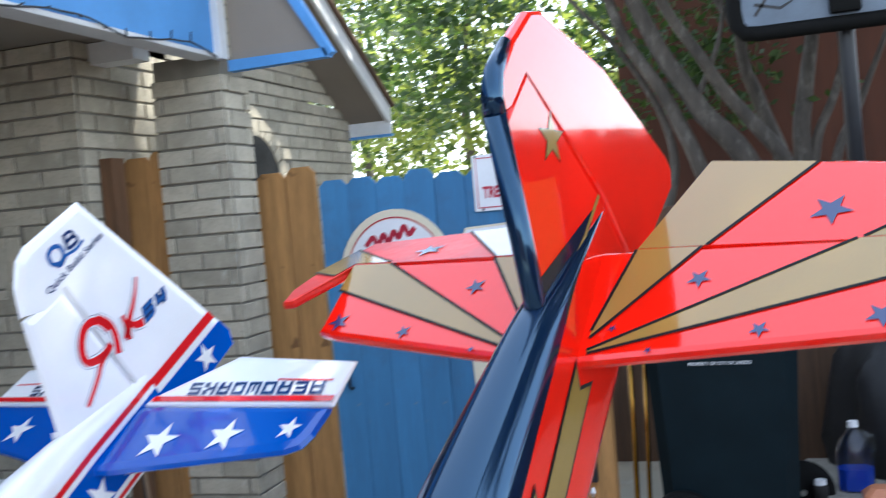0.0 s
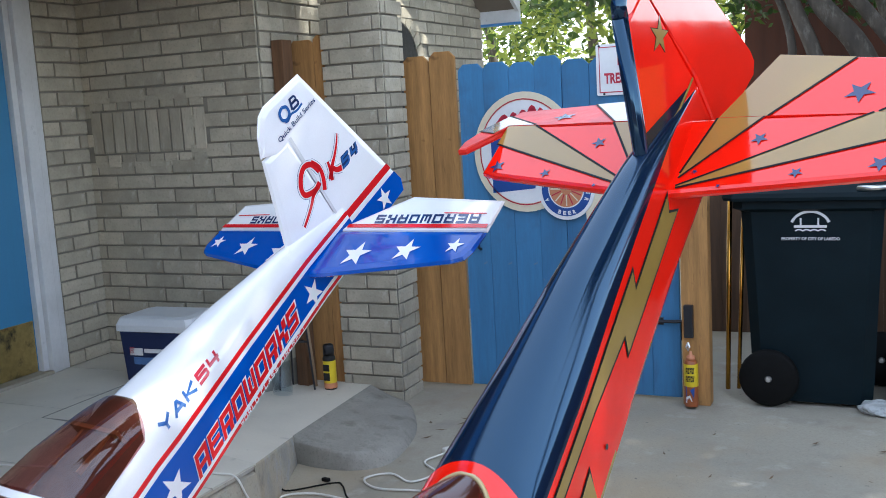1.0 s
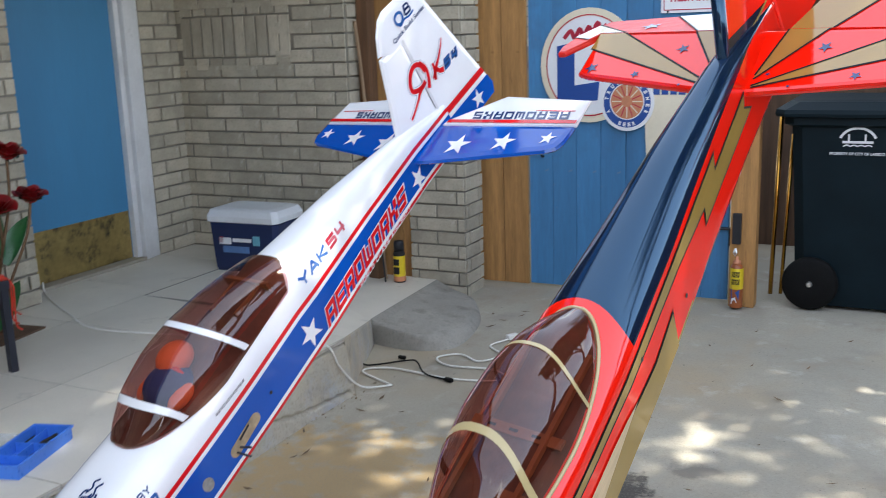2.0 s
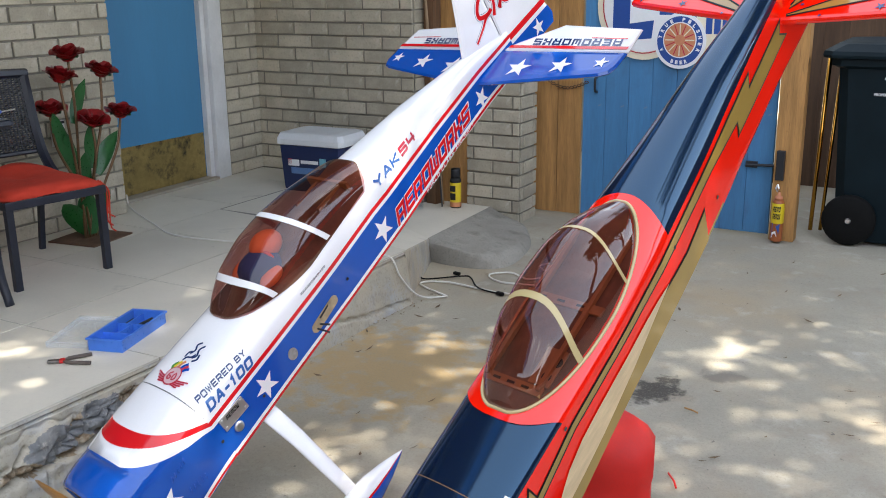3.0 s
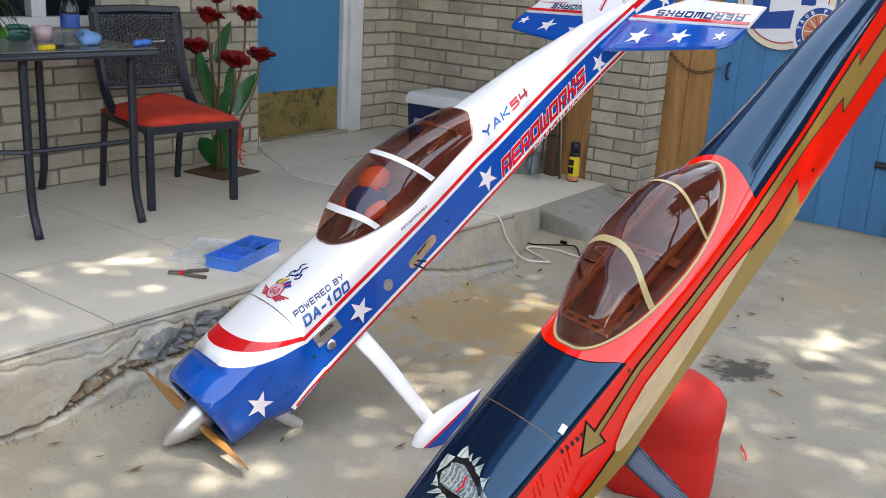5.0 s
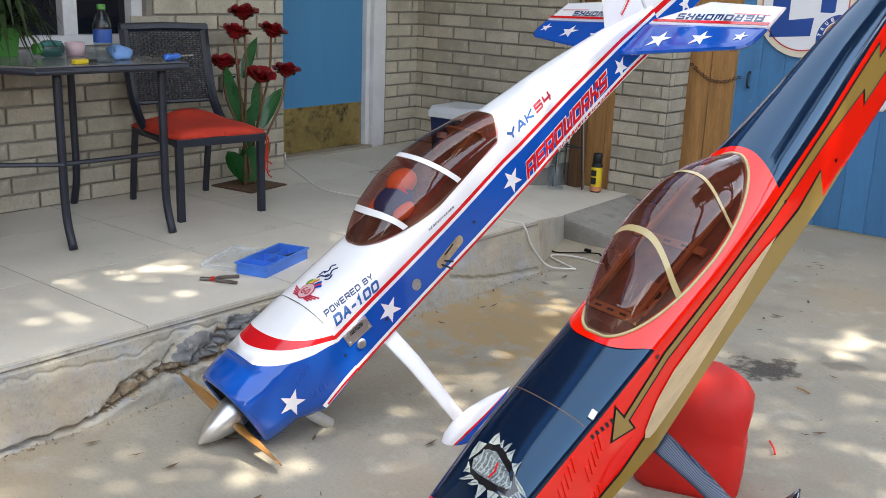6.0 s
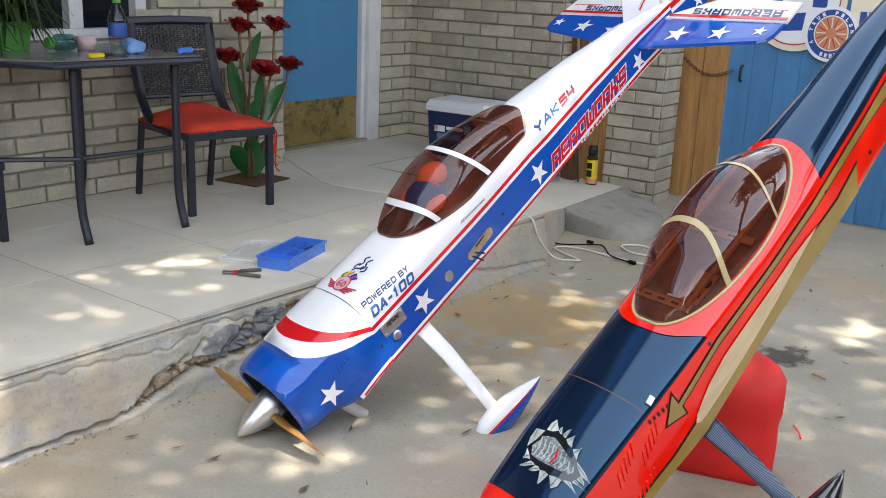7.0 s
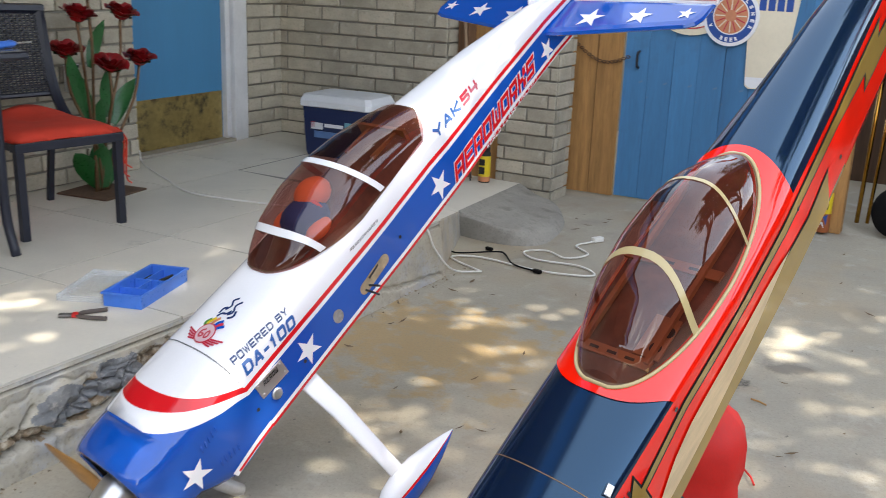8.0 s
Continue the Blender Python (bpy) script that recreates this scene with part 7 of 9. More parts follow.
def blade(p0, p1, w, bend):
    a, b = Vector(p0), Vector(p1)
    d = (b - a)
    side = Vector((0.35, 1, 0)).normalized() if abs(d.z) > 0.01 else Vector((0, 0, 1))
    side = (side - d.normalized() * side.dot(d.normalized())).normalized()
    nrm = d.normalized().cross(side)
    rows = []
    for i in range(7):
        t = i / 6
        ww = w * (math.sin(math.pi * (0.12 + 0.88 * t)) ** 0.7 if t < 1 else 0.02)
        c = a + d * t + nrm * bend * math.sin(math.pi * t)
        rows.append([c - side * ww + nrm * ww * 0.3, c, c + side * ww + nrm * ww * 0.3])
    bm = bmesh.new()
    loft(bm, rows, closed=False, cap=False)
    loft(bm, [[p + nrm * 0.0015 for p in r[::-1]] for r in rows], closed=False, cap=False)
    return bm


for k, (p0, p1, w) in enumerate((((0, 0.0, 0.02), (0.03, -0.16, 0.20), 0.035), ((0, 0.01, 0.02), (0.04, 0.11, 0.22), 0.035), ((0.01, 0, 0.02), (0.05, -0.02, 0.22), 0.04), ((-0.01, 0.0, 0.02), (-0.03, 0.05, 0.25), 0.035),
                                 ((0.01, -0.03, 0.55), (0.03, 0.04, 0.75), 0.022), ((0.0, -0.04, 0.32), (0.02, -0.15, 0.62), 0.026), ((0.01, 0.06, 0.33), (0.03, 0.05, 0.55), 0.024), ((0.01, 0.07, 0.30), (0.03, 0.20, 0.49), 0.030), ((0.0, -0.03, 0.30), (0.02, -0.09, 0.52), 0.024), ((0.0, 0.02, 0.25), (0.03, 0.0, 0.42), 0.022))):
    part("leaf", blade(p0, p1, w * 1.35, 0.02), ROSE_GREEN, roses, smooth=True)

# outlet cover behind the roses
outlet = thing("outlet", "grey weatherproof outlet cover on the brick wall", "outlet", pose(AX + 0.012, 2.70, 0.72))
part("cover", boxed(0, 0.02, -0.035, 0.035, -0.06, 0.06, 0.004), WHITE_TRIM, outlet)
part("hinge", boxed(0.02, 0.026, -0.03, 0.03, 0.045, 0.058, 0.002), DARK_STEEL, outlet)

# cooler
cooler = thing("cooler", "dark blue picnic cooler with a white lid", "cooler", foot_to(-1.985, 4.07, PATIO, 3) @ Matrix.Diagonal((0.82, 0.9, 1.0, 1.0)))
body = bmesh.new()
loft(body, [[(sx * w, sy * d, z) for sx, sy in ((-1, -0.8), (-0.9, -1), (0.9, -1), (1, -0.8), (1, 0.8), (0.9, 1), (-0.9, 1), (-1, 0.8))] for w, d, z in ((0.235, 0.135, 0.0), (0.245, 0.142, 0.02), (0.262, 0.155, 0.265))])
part("body", body, COOLER_BLUE, cooler)
lid = bmesh.new()
loft(lid, [[(sx * w, sy * d, z) for sx, sy in ((-1, -0.8), (-0.9, -1), (0.9, -1), (1, -0.8), (1, 0.8), (0.9, 1), (-0.9, 1), (-1, 0.8))] for w, d, z in ((0.262, 0.156, 0.267), (0.275, 0.168, 0.272), (0.275, 0.168, 0.30), (0.255, 0.15, 0.332), (0.21, 0.12, 0.340), (0.15, 0.08, 0.336))])
part("lid", lid, COOLER_WHITE, cooler)
for x, w, z, h, mt in ((-0.13, 0.09, 0.15, 0.035, WHITE_PRINT), (0.0, 0.14, 0.165, 0.018, WHITE_PRINT), (-0.16, 0.03, 0.158, 0.03, RED_PRINT), (-0.05, 0.2, 0.105, 0.035, surf("label_blue", (0.10, 0.2, 0.42), 0.5, vary=0.2, bump=0.05)), (0.11, 0.05, 0.15, 0.05, surf("label_teal", (0.15, 0.4, 0.5), 0.5, vary=0.2, bump=0.05))):
    part("label_patch", boxed(x - w / 2, x + w / 2, -0.1565, -0.151, z, z + h), mt, cooler)
for s in (-1, 1):
    part("handle", tube(bmesh.new(), [(s * 0.27, -0.06, 0.2), (s * 0.285, -0.06, 0.15), (s * 0.285, 0.06, 0.15), (s * 0.27, 0.06, 0.2)], 0.009, 6), COOLER_BLUE, cooler)
bag = bmesh.new()
bmesh.ops.create_icosphere(bag, subdivisions=3, radius=0.09)
for v in bag.verts:
    v.co *= 1 + 0.5 * noise.noise(v.co * 14)
    v.co.z = max(0, v.co.z * 1.3 + 0.10)
tagged(part("plastic_bag", bag, surf("bag_plastic", (0.62, 0.58, 0.5), 0.35, vary=0.15, bump=0.3), None, matrix=foot_to(-1.62, 4.26, PATIO)), "crumpled pale plastic bag beside the cooler", "bag")
wb = thing("jug", "small bottle with a blue cap near the wall", "bottle", foot_to(-1.52, 4.32, PATIO - 0.14))
part("body", lathe(bmesh.new(), [(0, 0), (0.05, 0), (0.052, 0.2), (0.045, 0.28), (0.02, 0.33), (0.02, 0.36)], 18), WATER_CLEAR, wb, smooth=True)
part("cap", lathe(bmesh.new(), [(0, 0.40), (0.024, 0.40), (0.026, 0.36), (0, 0.36)], 16), TRAY_BLUE, wb)

# spray cans
can = thing("spray_can", "black and yellow spray can standing by the pillar", "spray can", foot_to(-1.365, 4.53, 0.095))
part("body", lathe(bmesh.new(), [(0, 0), (0.031, 0), (0.033, 0.006), (0.033, 0.165), (0.026, 0.18)], 22), BLACK_HOLE, can, smooth=True)
part("label", lathe(bmesh.new(), [(0.0333, 0.02), (0.0338, 0.022), (0.0338, 0.15), (0.0333, 0.152)], 22), YELLOW_PRINT, can, smooth=True)
part("label_band", lathe(bmesh.new(), [(0.0340, 0.008), (0.0342, 0.009), (0.0342, 0.035), (0.0340, 0.036)], 22), ORANGE_PRINT, can, smooth=True)
for z, h in ((0.10, 0.035), (0.05, 0.04)):
    part("label_mark", boxed(-0.018, 0.016, -0.0355, -0.030, z, z + h, 0.001), BLACK_HOLE, can)
part("cap", lathe(bmesh.new(), [(0, 0.235), (0.024, 0.235), (0.028, 0.225), (0.029, 0.182), (0, 0.18)], 20), DARK_STEEL, can, smooth=True)
can2 = thing("spray_can", "yellow and red spray can standing by the gate post", "spray can", foot_to(0.405, 4.93, 0.012))
part("body", lathe(bmesh.new(), [(0, 0), (0.031, 0), (0.033, 0.006), (0.033, 0.21), (0.024, 0.228)], 22), surf("can_foot", (0.36, 0.10, 0.03), 0.4, vary=0.2, bump=0.05), can2, smooth=True)
part("label", lathe(bmesh.new(), [(0.0333, 0.10), (0.0338, 0.102), (0.0338, 0.208), (0.0333, 0.21)], 22), YELLOW_PRINT, can2, smooth=True)
part("label_splash", remap(flat([(-0.02, 0.03), (0.018, 0.045), (0.022, 0.10), (0.0, 0.085), (-0.022, 0.105)]), lambda a, b, c: Vector((0.0345 * math.sin(a / 0.0345), -0.0345 * math.cos(a / 0.0345), b))), BLUE_PRINT, can2)
part("label_splash", remap(flat([(-0.024, 0.02), (0.01, 0.03), (0.0, 0.06), (-0.02, 0.05)]), lambda a, b, c: Vector((0.0348 * math.sin(a / 0.0348), -0.0348 * math.cos(a / 0.0348), b))), WHITE_PRINT, can2)
for signs, z in ((4, 0.165), (5, 0.125)):
    bars = block_word(signs, 0.042, 0.03, 0.1, 0.2, 0.3)
    part("label_word", remap(place(bars, -0.022, z), lambda a, b, c: Vector((0.0346 * math.sin(a / 0.0346), -0.0346 * math.cos(a / 0.0346), b))), BLACK_HOLE, can2)
part("nozzle", lathe(bmesh.new(), [(0.022, 0.228), (0.02, 0.245), (0.010, 0.25), (0.006, 0.268), (0, 0.268)], 16), ORANGE_PRINT, can2, smooth=True)

stick = part("wooden_stick", tube(bmesh.new(), spline([(-1.562, 4.505, 1.53), (-1.542, 4.515, 1.27), (-1.505, 4.515, 0.8), (-1.43, 4.49, 0.115)], 4), 0.009, 8), STICK_WOOD, smooth=True)
tagged(stick, "thin pale wooden stick leaning in the corner by the pillar", "stick")

# thin metal stand under the tail
stand = thing("metal_stand", "thin dark metal stand beside the spray can", "stand", foot_to(-1.50, 4.43, 0.115))
for a, b in ((0.10, 0.0), (-0.07, 0.06), (-0.07, -0.06)):
    part("leg", tube(bmesh.new(), [(a * 0.5, b * 0.5, 0.62), (a, b, 0.0)], 0.005, 6), DARK_STEEL, stand)
part("ring", tube(bmesh.new(), [(0.06 * math.cos(q), 0.05 * math.sin(q), 0.62) for q in (k * math.pi / 6 for k in range(13))], 0.005, 6), DARK_STEEL, stand)
part("brace", tube(bmesh.new(), [(0.08, 0.0, 0.25), (-0.058, 0.05, 0.25), (-0.058, -0.05, 0.25), (0.08, 0, 0.25)], 0.004, 6), DARK_STEEL, stand)

# tray, clear lid, pliers on the patio edge
tray = thing("tool_tray", "bright blue plastic tray with small tools", "tray", foot_to(-1.145, 1.78, PATIO, 17))
tr = bmesh.new()
box(tr, -0.060, 0.060, -0.145, 0.145, 0.0, 0.003)
for x0, x1, y0, y1 in ((-0.063, -0.059, -0.148, 0.148), (0.059, 0.063, -0.148, 0.148), (-0.059, 0.059, -0.148, -0.144), (-0.059, 0.059, 0.144, 0.148)):
    box(tr, x0, x1, y0, y1, 0.0, 0.044, 0.001)
part("shell", tr, TRAY_BLUE, tray)
for x0, x1, y0, y1 in ((-0.068, -0.0632, -0.153, 0.153), (0.0632, 0.068, -0.153, 0.153), (-0.063, 0.063, -0.153, -0.1482), (-0.063, 0.063, 0.1482, 0.153)):
    part("rim", boxed(x0, x1, y0, y1, 0.038, 0.045, 0.001), TRAY_BLUE, tray)
for x0, x1, y0, y1 in ((-0.0588, 0.0588, -0.062, -0.059), (-0.0588, 0.0588, 0.030, 0.033), (-0.0015, 0.0015, -0.0588, 0.0298), (-0.022, -0.019, 0.0335, 0.1435)):
    part("divider", boxed(x0, x1, y0, y1, 0.003, 0.034, 0.0008), TRAY_BLUE, tray)
part("bit", tube(bmesh.new(), [(-0.05, -0.05, 0.008), (-0.012, 0.02, 0.012)], 0.004, 6), DARK_STEEL, tray)
part("bit", tube(bmesh.new(), [(0.012, 0.05, 0.012), (0.045, 0.13, 0.012)], 0.008, 8), DARK_STEEL, tray)
part("bit", tube(bmesh.new(), [(-0.01, 0.045, 0.012), (0.02, 0.13, 0.020)], 0.005, 8), BLACK_HOLE, tray)
part("bit", boxed(-0.052, -0.028, 0.05, 0.12, 0.0035, 0.020, 0.003), BLACK_HOLE, tray)
part("bit", boxed(0.01, 0.04, -0.045, 0.01, 0.0035, 0.012, 0.003), DARK_STEEL, tray)
lidp = thing("clear_lid", "clear plastic lid lying beside the tray", "lid", foot_to(-1.30, 1.72, PATIO, 24))
lb = bmesh.new()
box(lb, -0.07, 0.07, -0.13, 0.13, 0.0175, 0.018)
for x0, x1, y0, y1 in ((-0.072, -0.07, -0.13, 0.13), (0.07, 0.072, -0.13, 0.13), (-0.07, 0.07, -0.132, -0.13), (-0.07, 0.07, 0.13, 0.132)):
    box(lb, x0, x1, y0, y1, 0, 0.020)
part("shell", lb, CLEAR, lidp).visible_shadow = False
part("paper", boxed(-0.05, 0.06, -0.09, 0.05, 0.001, 0.003), IVORY, lidp)
plier = thing("pliers", "small pliers with red and grey grips", "pliers", foot_to(-1.155, 1.50, PATIO, -52))
part("grip", tube(bmesh.new(), spline([(0, 0.0, 0.008), (0.018, 0.03, 0.008), (0.036, 0.10, 0.008)], 5), [0.0045] * 4 + [0.0065] * 7, 7), GRIP, plier)
part("grip", tube(bmesh.new(), spline([(0, 0.0, 0.008), (-0.022, 0.03, 0.008), (-0.044, 0.09, 0.008)], 5), [0.0045] * 4 + [0.0065] * 7, 7), GRIP, plier)
part("pivot", boxed(-0.012, 0.012, -0.002, 0.014, 0.002, 0.014, 0.004), RED_PLASTIC, plier)
part("jaw", boxed(-0.009, 0.009, -0.04, 0.004, 0.003, 0.012, 0.003), GREY_STEEL, plier)

# cords
def cord(label, pts, mat, r=0.0042, ends=()):
    c = thing("cord", label, "cord", foot_to(0, 0, 0))
    part("cable", tube(bmesh.new(), spline(pts, 6), r, 6), mat, c, smooth=True)
    for p, ang, size in ends:
        part("plug", boxed(-size, size, -size * 0.5, size * 0.5, 0, size * 0.8, size * 0.2), mat, c, matrix=pose(*p, 0, 0, ang))


P = PATIO + 0.004
cord("white cord running over the patio tiles", [(-2.70, 3.24, P + 0.05), (-2.64, 3.20, P), (-2.40, 3.06, P), (-2.24, 2.98, P), (-2.05, 2.88, P), (-1.88, 2.86, P), (-1.60, 2.91, P), (-1.25, 2.98, P), (-0.95, 3.02, P), (-0.865, 3.03, P - 0.01), (-0.835, 3.06, 0.14), (-0.80, 3.16, 0.03), (-0.72, 3.27, 0.008)], CORD_WHITE)
cord("white extension cord curled on the concrete", [(-0.72, 3.27, 0.008), (-0.93, 3.38, 0.008), (-0.82, 3.46, 0.008), (-0.52, 3.43, 0.008), (-0.30, 3.50, 0.008), (-0.40, 3.60, 0.008), (-0.60, 3.58, 0.008), (-0.70, 3.66, 0.008), (-0.62, 3.74, 0.008), (-0.50, 3.68, 0.008), (-0.44, 3.80, 0.008), (-0.54, 3.90, 0.008), (-0.50, 4.02, 0.008)], CORD_WHITE, 0.0045, (((-0.49, 4.05, 0.003), 60, 0.03),))
cord("black cord with a plug on the concrete", [(-1.0, 3.48, 0.008), (-0.93, 3.45, 0.012), (-0.80, 3.57, 0.012), (-0.75, 3.56, 0.012), (-0.65, 3.44, 0.012), (-0.53, 3.41, 0.010)], RUBBER, 0.004, (((-0.52, 3.41, 0.003), -15, 0.02), ((-0.85, 3.60, 0.003), -10, 0.018)))

# ---- signs and fittings on the gate ----
FY = 5.033


def on_gate(lift):
    return lambda a, b, c=0.0: Vector((a, FY - lift, b))


def disc_pts(cx, cz, rx, rz, n=40):
    return [(cx + rx * math.cos(2 * math.pi * k / n), cz + rz * math.sin(2 * math.pi * k / n)) for k in range(n)]


def sign_board(parent, outline, mat, depth=0.012):
    return part("board", plate(bmesh.new(), outline, depth, lambda a, b, d: (a, FY - d, b)), mat, parent)


oval = thing("round_sign", "round cream and white drinks sign on the gate", "sign")
sign_board(oval, disc_pts(-0.42, 1.255, 0.275, 0.305), IVORY)
part("face", remap(flat(disc_pts(-0.42, 1.255, 0.235, 0.262)), on_gate(0.0135)), WHITE_PRINT, oval)
part("line", remap(strip(disc_pts(-0.42, 1.255, 0.240, 0.268) + disc_pts(-0.42, 1.255, 0.240, 0.268)[:1], 0.006), on_gate(0.0145)), RED_PRINT, oval)
part("script", remap(strip([(p.x, p.y) for p in spline([(-0.56, 1.40, 0), (-0.52, 1.44, 0), (-0.50, 1.40, 0), (-0.47, 1.45, 0), (-0.45, 1.41, 0), (-0.42, 1.46, 0), (-0.40, 1.43, 0), (-0.37, 1.48, 0), (-0.35, 1.44, 0), (-0.32, 1.47, 0)], 5)], 0.022), on_gate(0.0145)), RED_PRINT, oval)
for o in ([(-0.60, 1.36), (-0.50, 1.38), (-0.50, 1.15), (-0.36, 1.17), (-0.37, 1.07), (-0.60, 1.05)], [(-0.33, 1.37), (-0.25, 1.38), (-0.25, 1.2), (-0.33, 1.2)]):
    part("block_letter", remap(flat(o), on_gate(0.0145)), BLUE_PRINT, oval)
badge = thing("round_badge", "small round blue and orange badge sign", "sign")
sign_board(badge, disc_pts(-0.207, 1.06, 0.145, 0.152), WHITE_PRINT, 0.018)
part("ring", remap(flat(disc_pts(-0.207, 1.06, 0.128, 0.134)), on_gate(0.019)), BLUE_PRINT, badge)
part("rim", remap(flat(disc_pts(-0.207, 1.065, 0.094, 0.098)), on_gate(0.0197)), WHITE_PRINT, badge)
part("centre", remap(flat(disc_pts(-0.207, 1.065, 0.088, 0.092)), on_gate(0.0204)), ORANGE_PRINT, badge)
for k in range(16):
    a = 2 * math.pi * k / 16
    part("ray", remap(strip([(-0.207 + 0.03 * math.cos(a), 1.065 + 0.03 * math.sin(a)), (-0.207 + 0.082 * math.cos(a), 1.065 + 0.086 * math.sin(a))], 0.006), on_gate(0.0211)), RED_PRINT if k % 2 else IVORY, badge)
for k, chs in enumerate(("BEER", "A TRUE PILSNER")):
    for i, ch in enumerate(chs):
        if ch == " ":
            continue
        a = -math.pi / 2 + (i - 1.5) * 0.23 if k == 0 else math.radians(205) - i * math.radians(230) / 13
        bm = fit_text(ch, 0.016, 0.021, bold=0.006)
        turn = a + math.pi / 2 if k == 0 else a - math.pi / 2
        ro = 0.123 if k == 0 else 0.102
        x, z = -0.207 + ro * math.cos(a), 1.06 + ro * 1.04 * math.sin(a)
        c, s = math.cos(turn), math.sin(turn)
        part("letter", remap(place(bm, x - 0.008 * c, z - 0.008 * s, turn), on_gate(0.0199)), WHITE_PRINT, badge)
pint = thing("glass_shaped_sign", "cream beer-glass-shaped tin sign on the gate", "sign")
sign_board(pint, [(-0.10, 0.71), (-0.08, 0.695), (0.07, 0.70), (0.085, 0.715), (0.135, 1.2), (0.14, 1.40), (0.12, 1.46), (-0.09, 1.45), (-0.12, 1.38), (-0.125, 1.2)], IVORY, 0.006)
part("foam", remap(flat([(-0.115, 1.36), (0.135, 1.36), (0.135, 1.40), (0.115, 1.45), (-0.085, 1.44), (-0.112, 1.38)]), on_gate(0.0075)), WHITE_PRINT, pint)
part("base", remap(flat([(-0.098, 0.715), (-0.07, 0.70), (0.06, 0.705), (0.082, 0.72), (0.086, 0.76), (-0.103, 0.755)]), on_gate(0.0075)), WHITE_PRINT, pint)
for k in range(4):
    part("block_mark", remap(flat([(-0.07 + k * 0.045, 1.10), (-0.035 + k * 0.045, 1.10), (-0.035 + k * 0.045, 1.19), (-0.07 + k * 0.045, 1.19)]), on_gate(0.0075)), BLUE_PRINT, pint)
notice = thing("notice_sign", "white tin sign with red lettering on the gate", "sign")
sign_board(notice, [(-0.036, 1.52), (-0.03, 1.515), (0.30, 1.515), (0.305, 1.52), (0.305, 1.755), (0.30, 1.76), (-0.03, 1.76), (-0.036, 1.755)], WHITE_PRINT, 0.004)
ol = [(-0.02, 1.53), (0.29, 1.53), (0.29, 1.745), (-0.02, 1.745), (-0.02, 1.53), (0.0, 1.53)]
part("border", remap(strip(ol[:5], 0.005), on_gate(0.0055)), RED_PRINT, notice)
part("lettering", remap(place(fit_text("NO", 0.13, 0.062, bold=0.006), 0.07, 1.655), on_gate(0.0055)), RED_PRINT, notice)
part("lettering", remap(place(fit_text("TRESPASSING", 0.265, 0.052, bold=0.004), 0.003, 1.57), on_gate(0.0055)), RED_PRINT, notice)
for x, z in ((-0.02, 1.752), (0.13, 1.754), (0.0, 1.522)):
    part("nail", lathe(bmesh.new(), [(0, 0.003), (0.005, 0.002), (0.006, 0)], 8, m=pose(x, FY - 0.004, z, 90, 0, 0)), DARK_STEEL, notice)
latch = thing("gate_latch", "dark iron sliding latch on gate and post", "latch")
part("bolt", tube(bmesh.new(), [(0.20, FY - 0.014, 0.40), (0.36, FY - 0.014, 0.405)], 0.008, 8), DARK_STEEL, latch)
part("bolt_plate", boxed(0.195, 0.26, FY - 0.012, FY, 0.385, 0.42, 0.002), DARK_STEEL, latch)
part("keeper", boxed(0.372, 0.415, 4.945, 4.976, 0.34, 0.50, 0.004), DARK_STEEL, latch)
part("hasp_loop", tube(bmesh.new(), [(0.392, 4.94, 0.32), (0.385, 4.93, 0.30), (0.392, 4.94, 0.28), (0.40, 4.93, 0.30), (0.392, 4.94, 0.32)], 0.005, 6), ALLOY, latch)
part("pull", tube(bmesh.new(), spline([(0, 0, 0.045), (0, -0.03, 0.035), (0, -0.034, 0), (0, -0.03, -0.035), (0, 0, -0.045)], 4), 0.007, 7), DARK_STEEL, gate, "small black iron pull", smooth=True, matrix=pose(-0.69, FY, 0.80))
chain = thing("hook_chain", "rusty chain hooked across the cedar boards", "chain")
for k in range(14):
    t = k / 13
    c = Vector((-1.05 + 0.30 * t, 5.02, 0.86 - 0.06 * math.sin(math.pi * t) - 0.05 * t))
    part("link", tube(bmesh.new(), [(c.x + 0.012 * math.cos(q), c.y - 0.004 + (0.003 if k % 2 else -0.003), c.z + 0.007 * math.sin(q)) for q in (j * math.pi / 4 for j in range(9))], 0.0028, 5), OLD_WOOD, chain)

# ---- bin, brass tubes ----
bin_ = thing("wheeled_bin", "dark green wheeled rubbish bin with white print", "bin", foot_to(0.94, 5.30, 0, 0))
bb = bmesh.new()
def oct_ring(w, d0, d1, z, c=0.05):
    return [(-w, d0 + c, z), (-w + c, d0, z), (w - c, d0, z), (w, d0 + c, z), (w, d1 - c, z), (w - c, d1, z), (-w + c, d1, z), (-w, d1 - c, z)]
loft(bb, [oct_ring(0.262, -0.215, 0.27, 0.02), oct_ring(0.270, -0.225, 0.28, 0.10), oct_ring(0.292, -0.27, 0.33, 0.62), oct_ring(0.310, -0.285, 0.345, 0.94), oct_ring(0.345, -0.315, 0.37, 0.955), oct_ring(0.345, -0.315, 0.37, 0.99), oct_ring(0.32, -0.29, 0.35, 0.995)])
part("body", bb, BIN_PLASTIC, bin_)
lb = bmesh.new()
loft(lb, [oct_ring(0.383, -0.345, 0.39, 0.995), oct_ring(0.388, -0.35, 0.39, 1.01), oct_ring(0.383, -0.345, 0.385, 1.03), oct_ring(0.325, -0.28, 0.33, 1.065), oct_ring(0.26, -0.2, 0.28, 1.07)])
part("lid", lb, BIN_PLASTIC, bin_)
part("handle_bar", tube(bmesh.new(), [(0.20, -0.33, 1.045), (0.28, -0.36, 1.05), (0.33, -0.30, 1.045)], 0.012, 8), ALLOY, bin_, smooth=True)
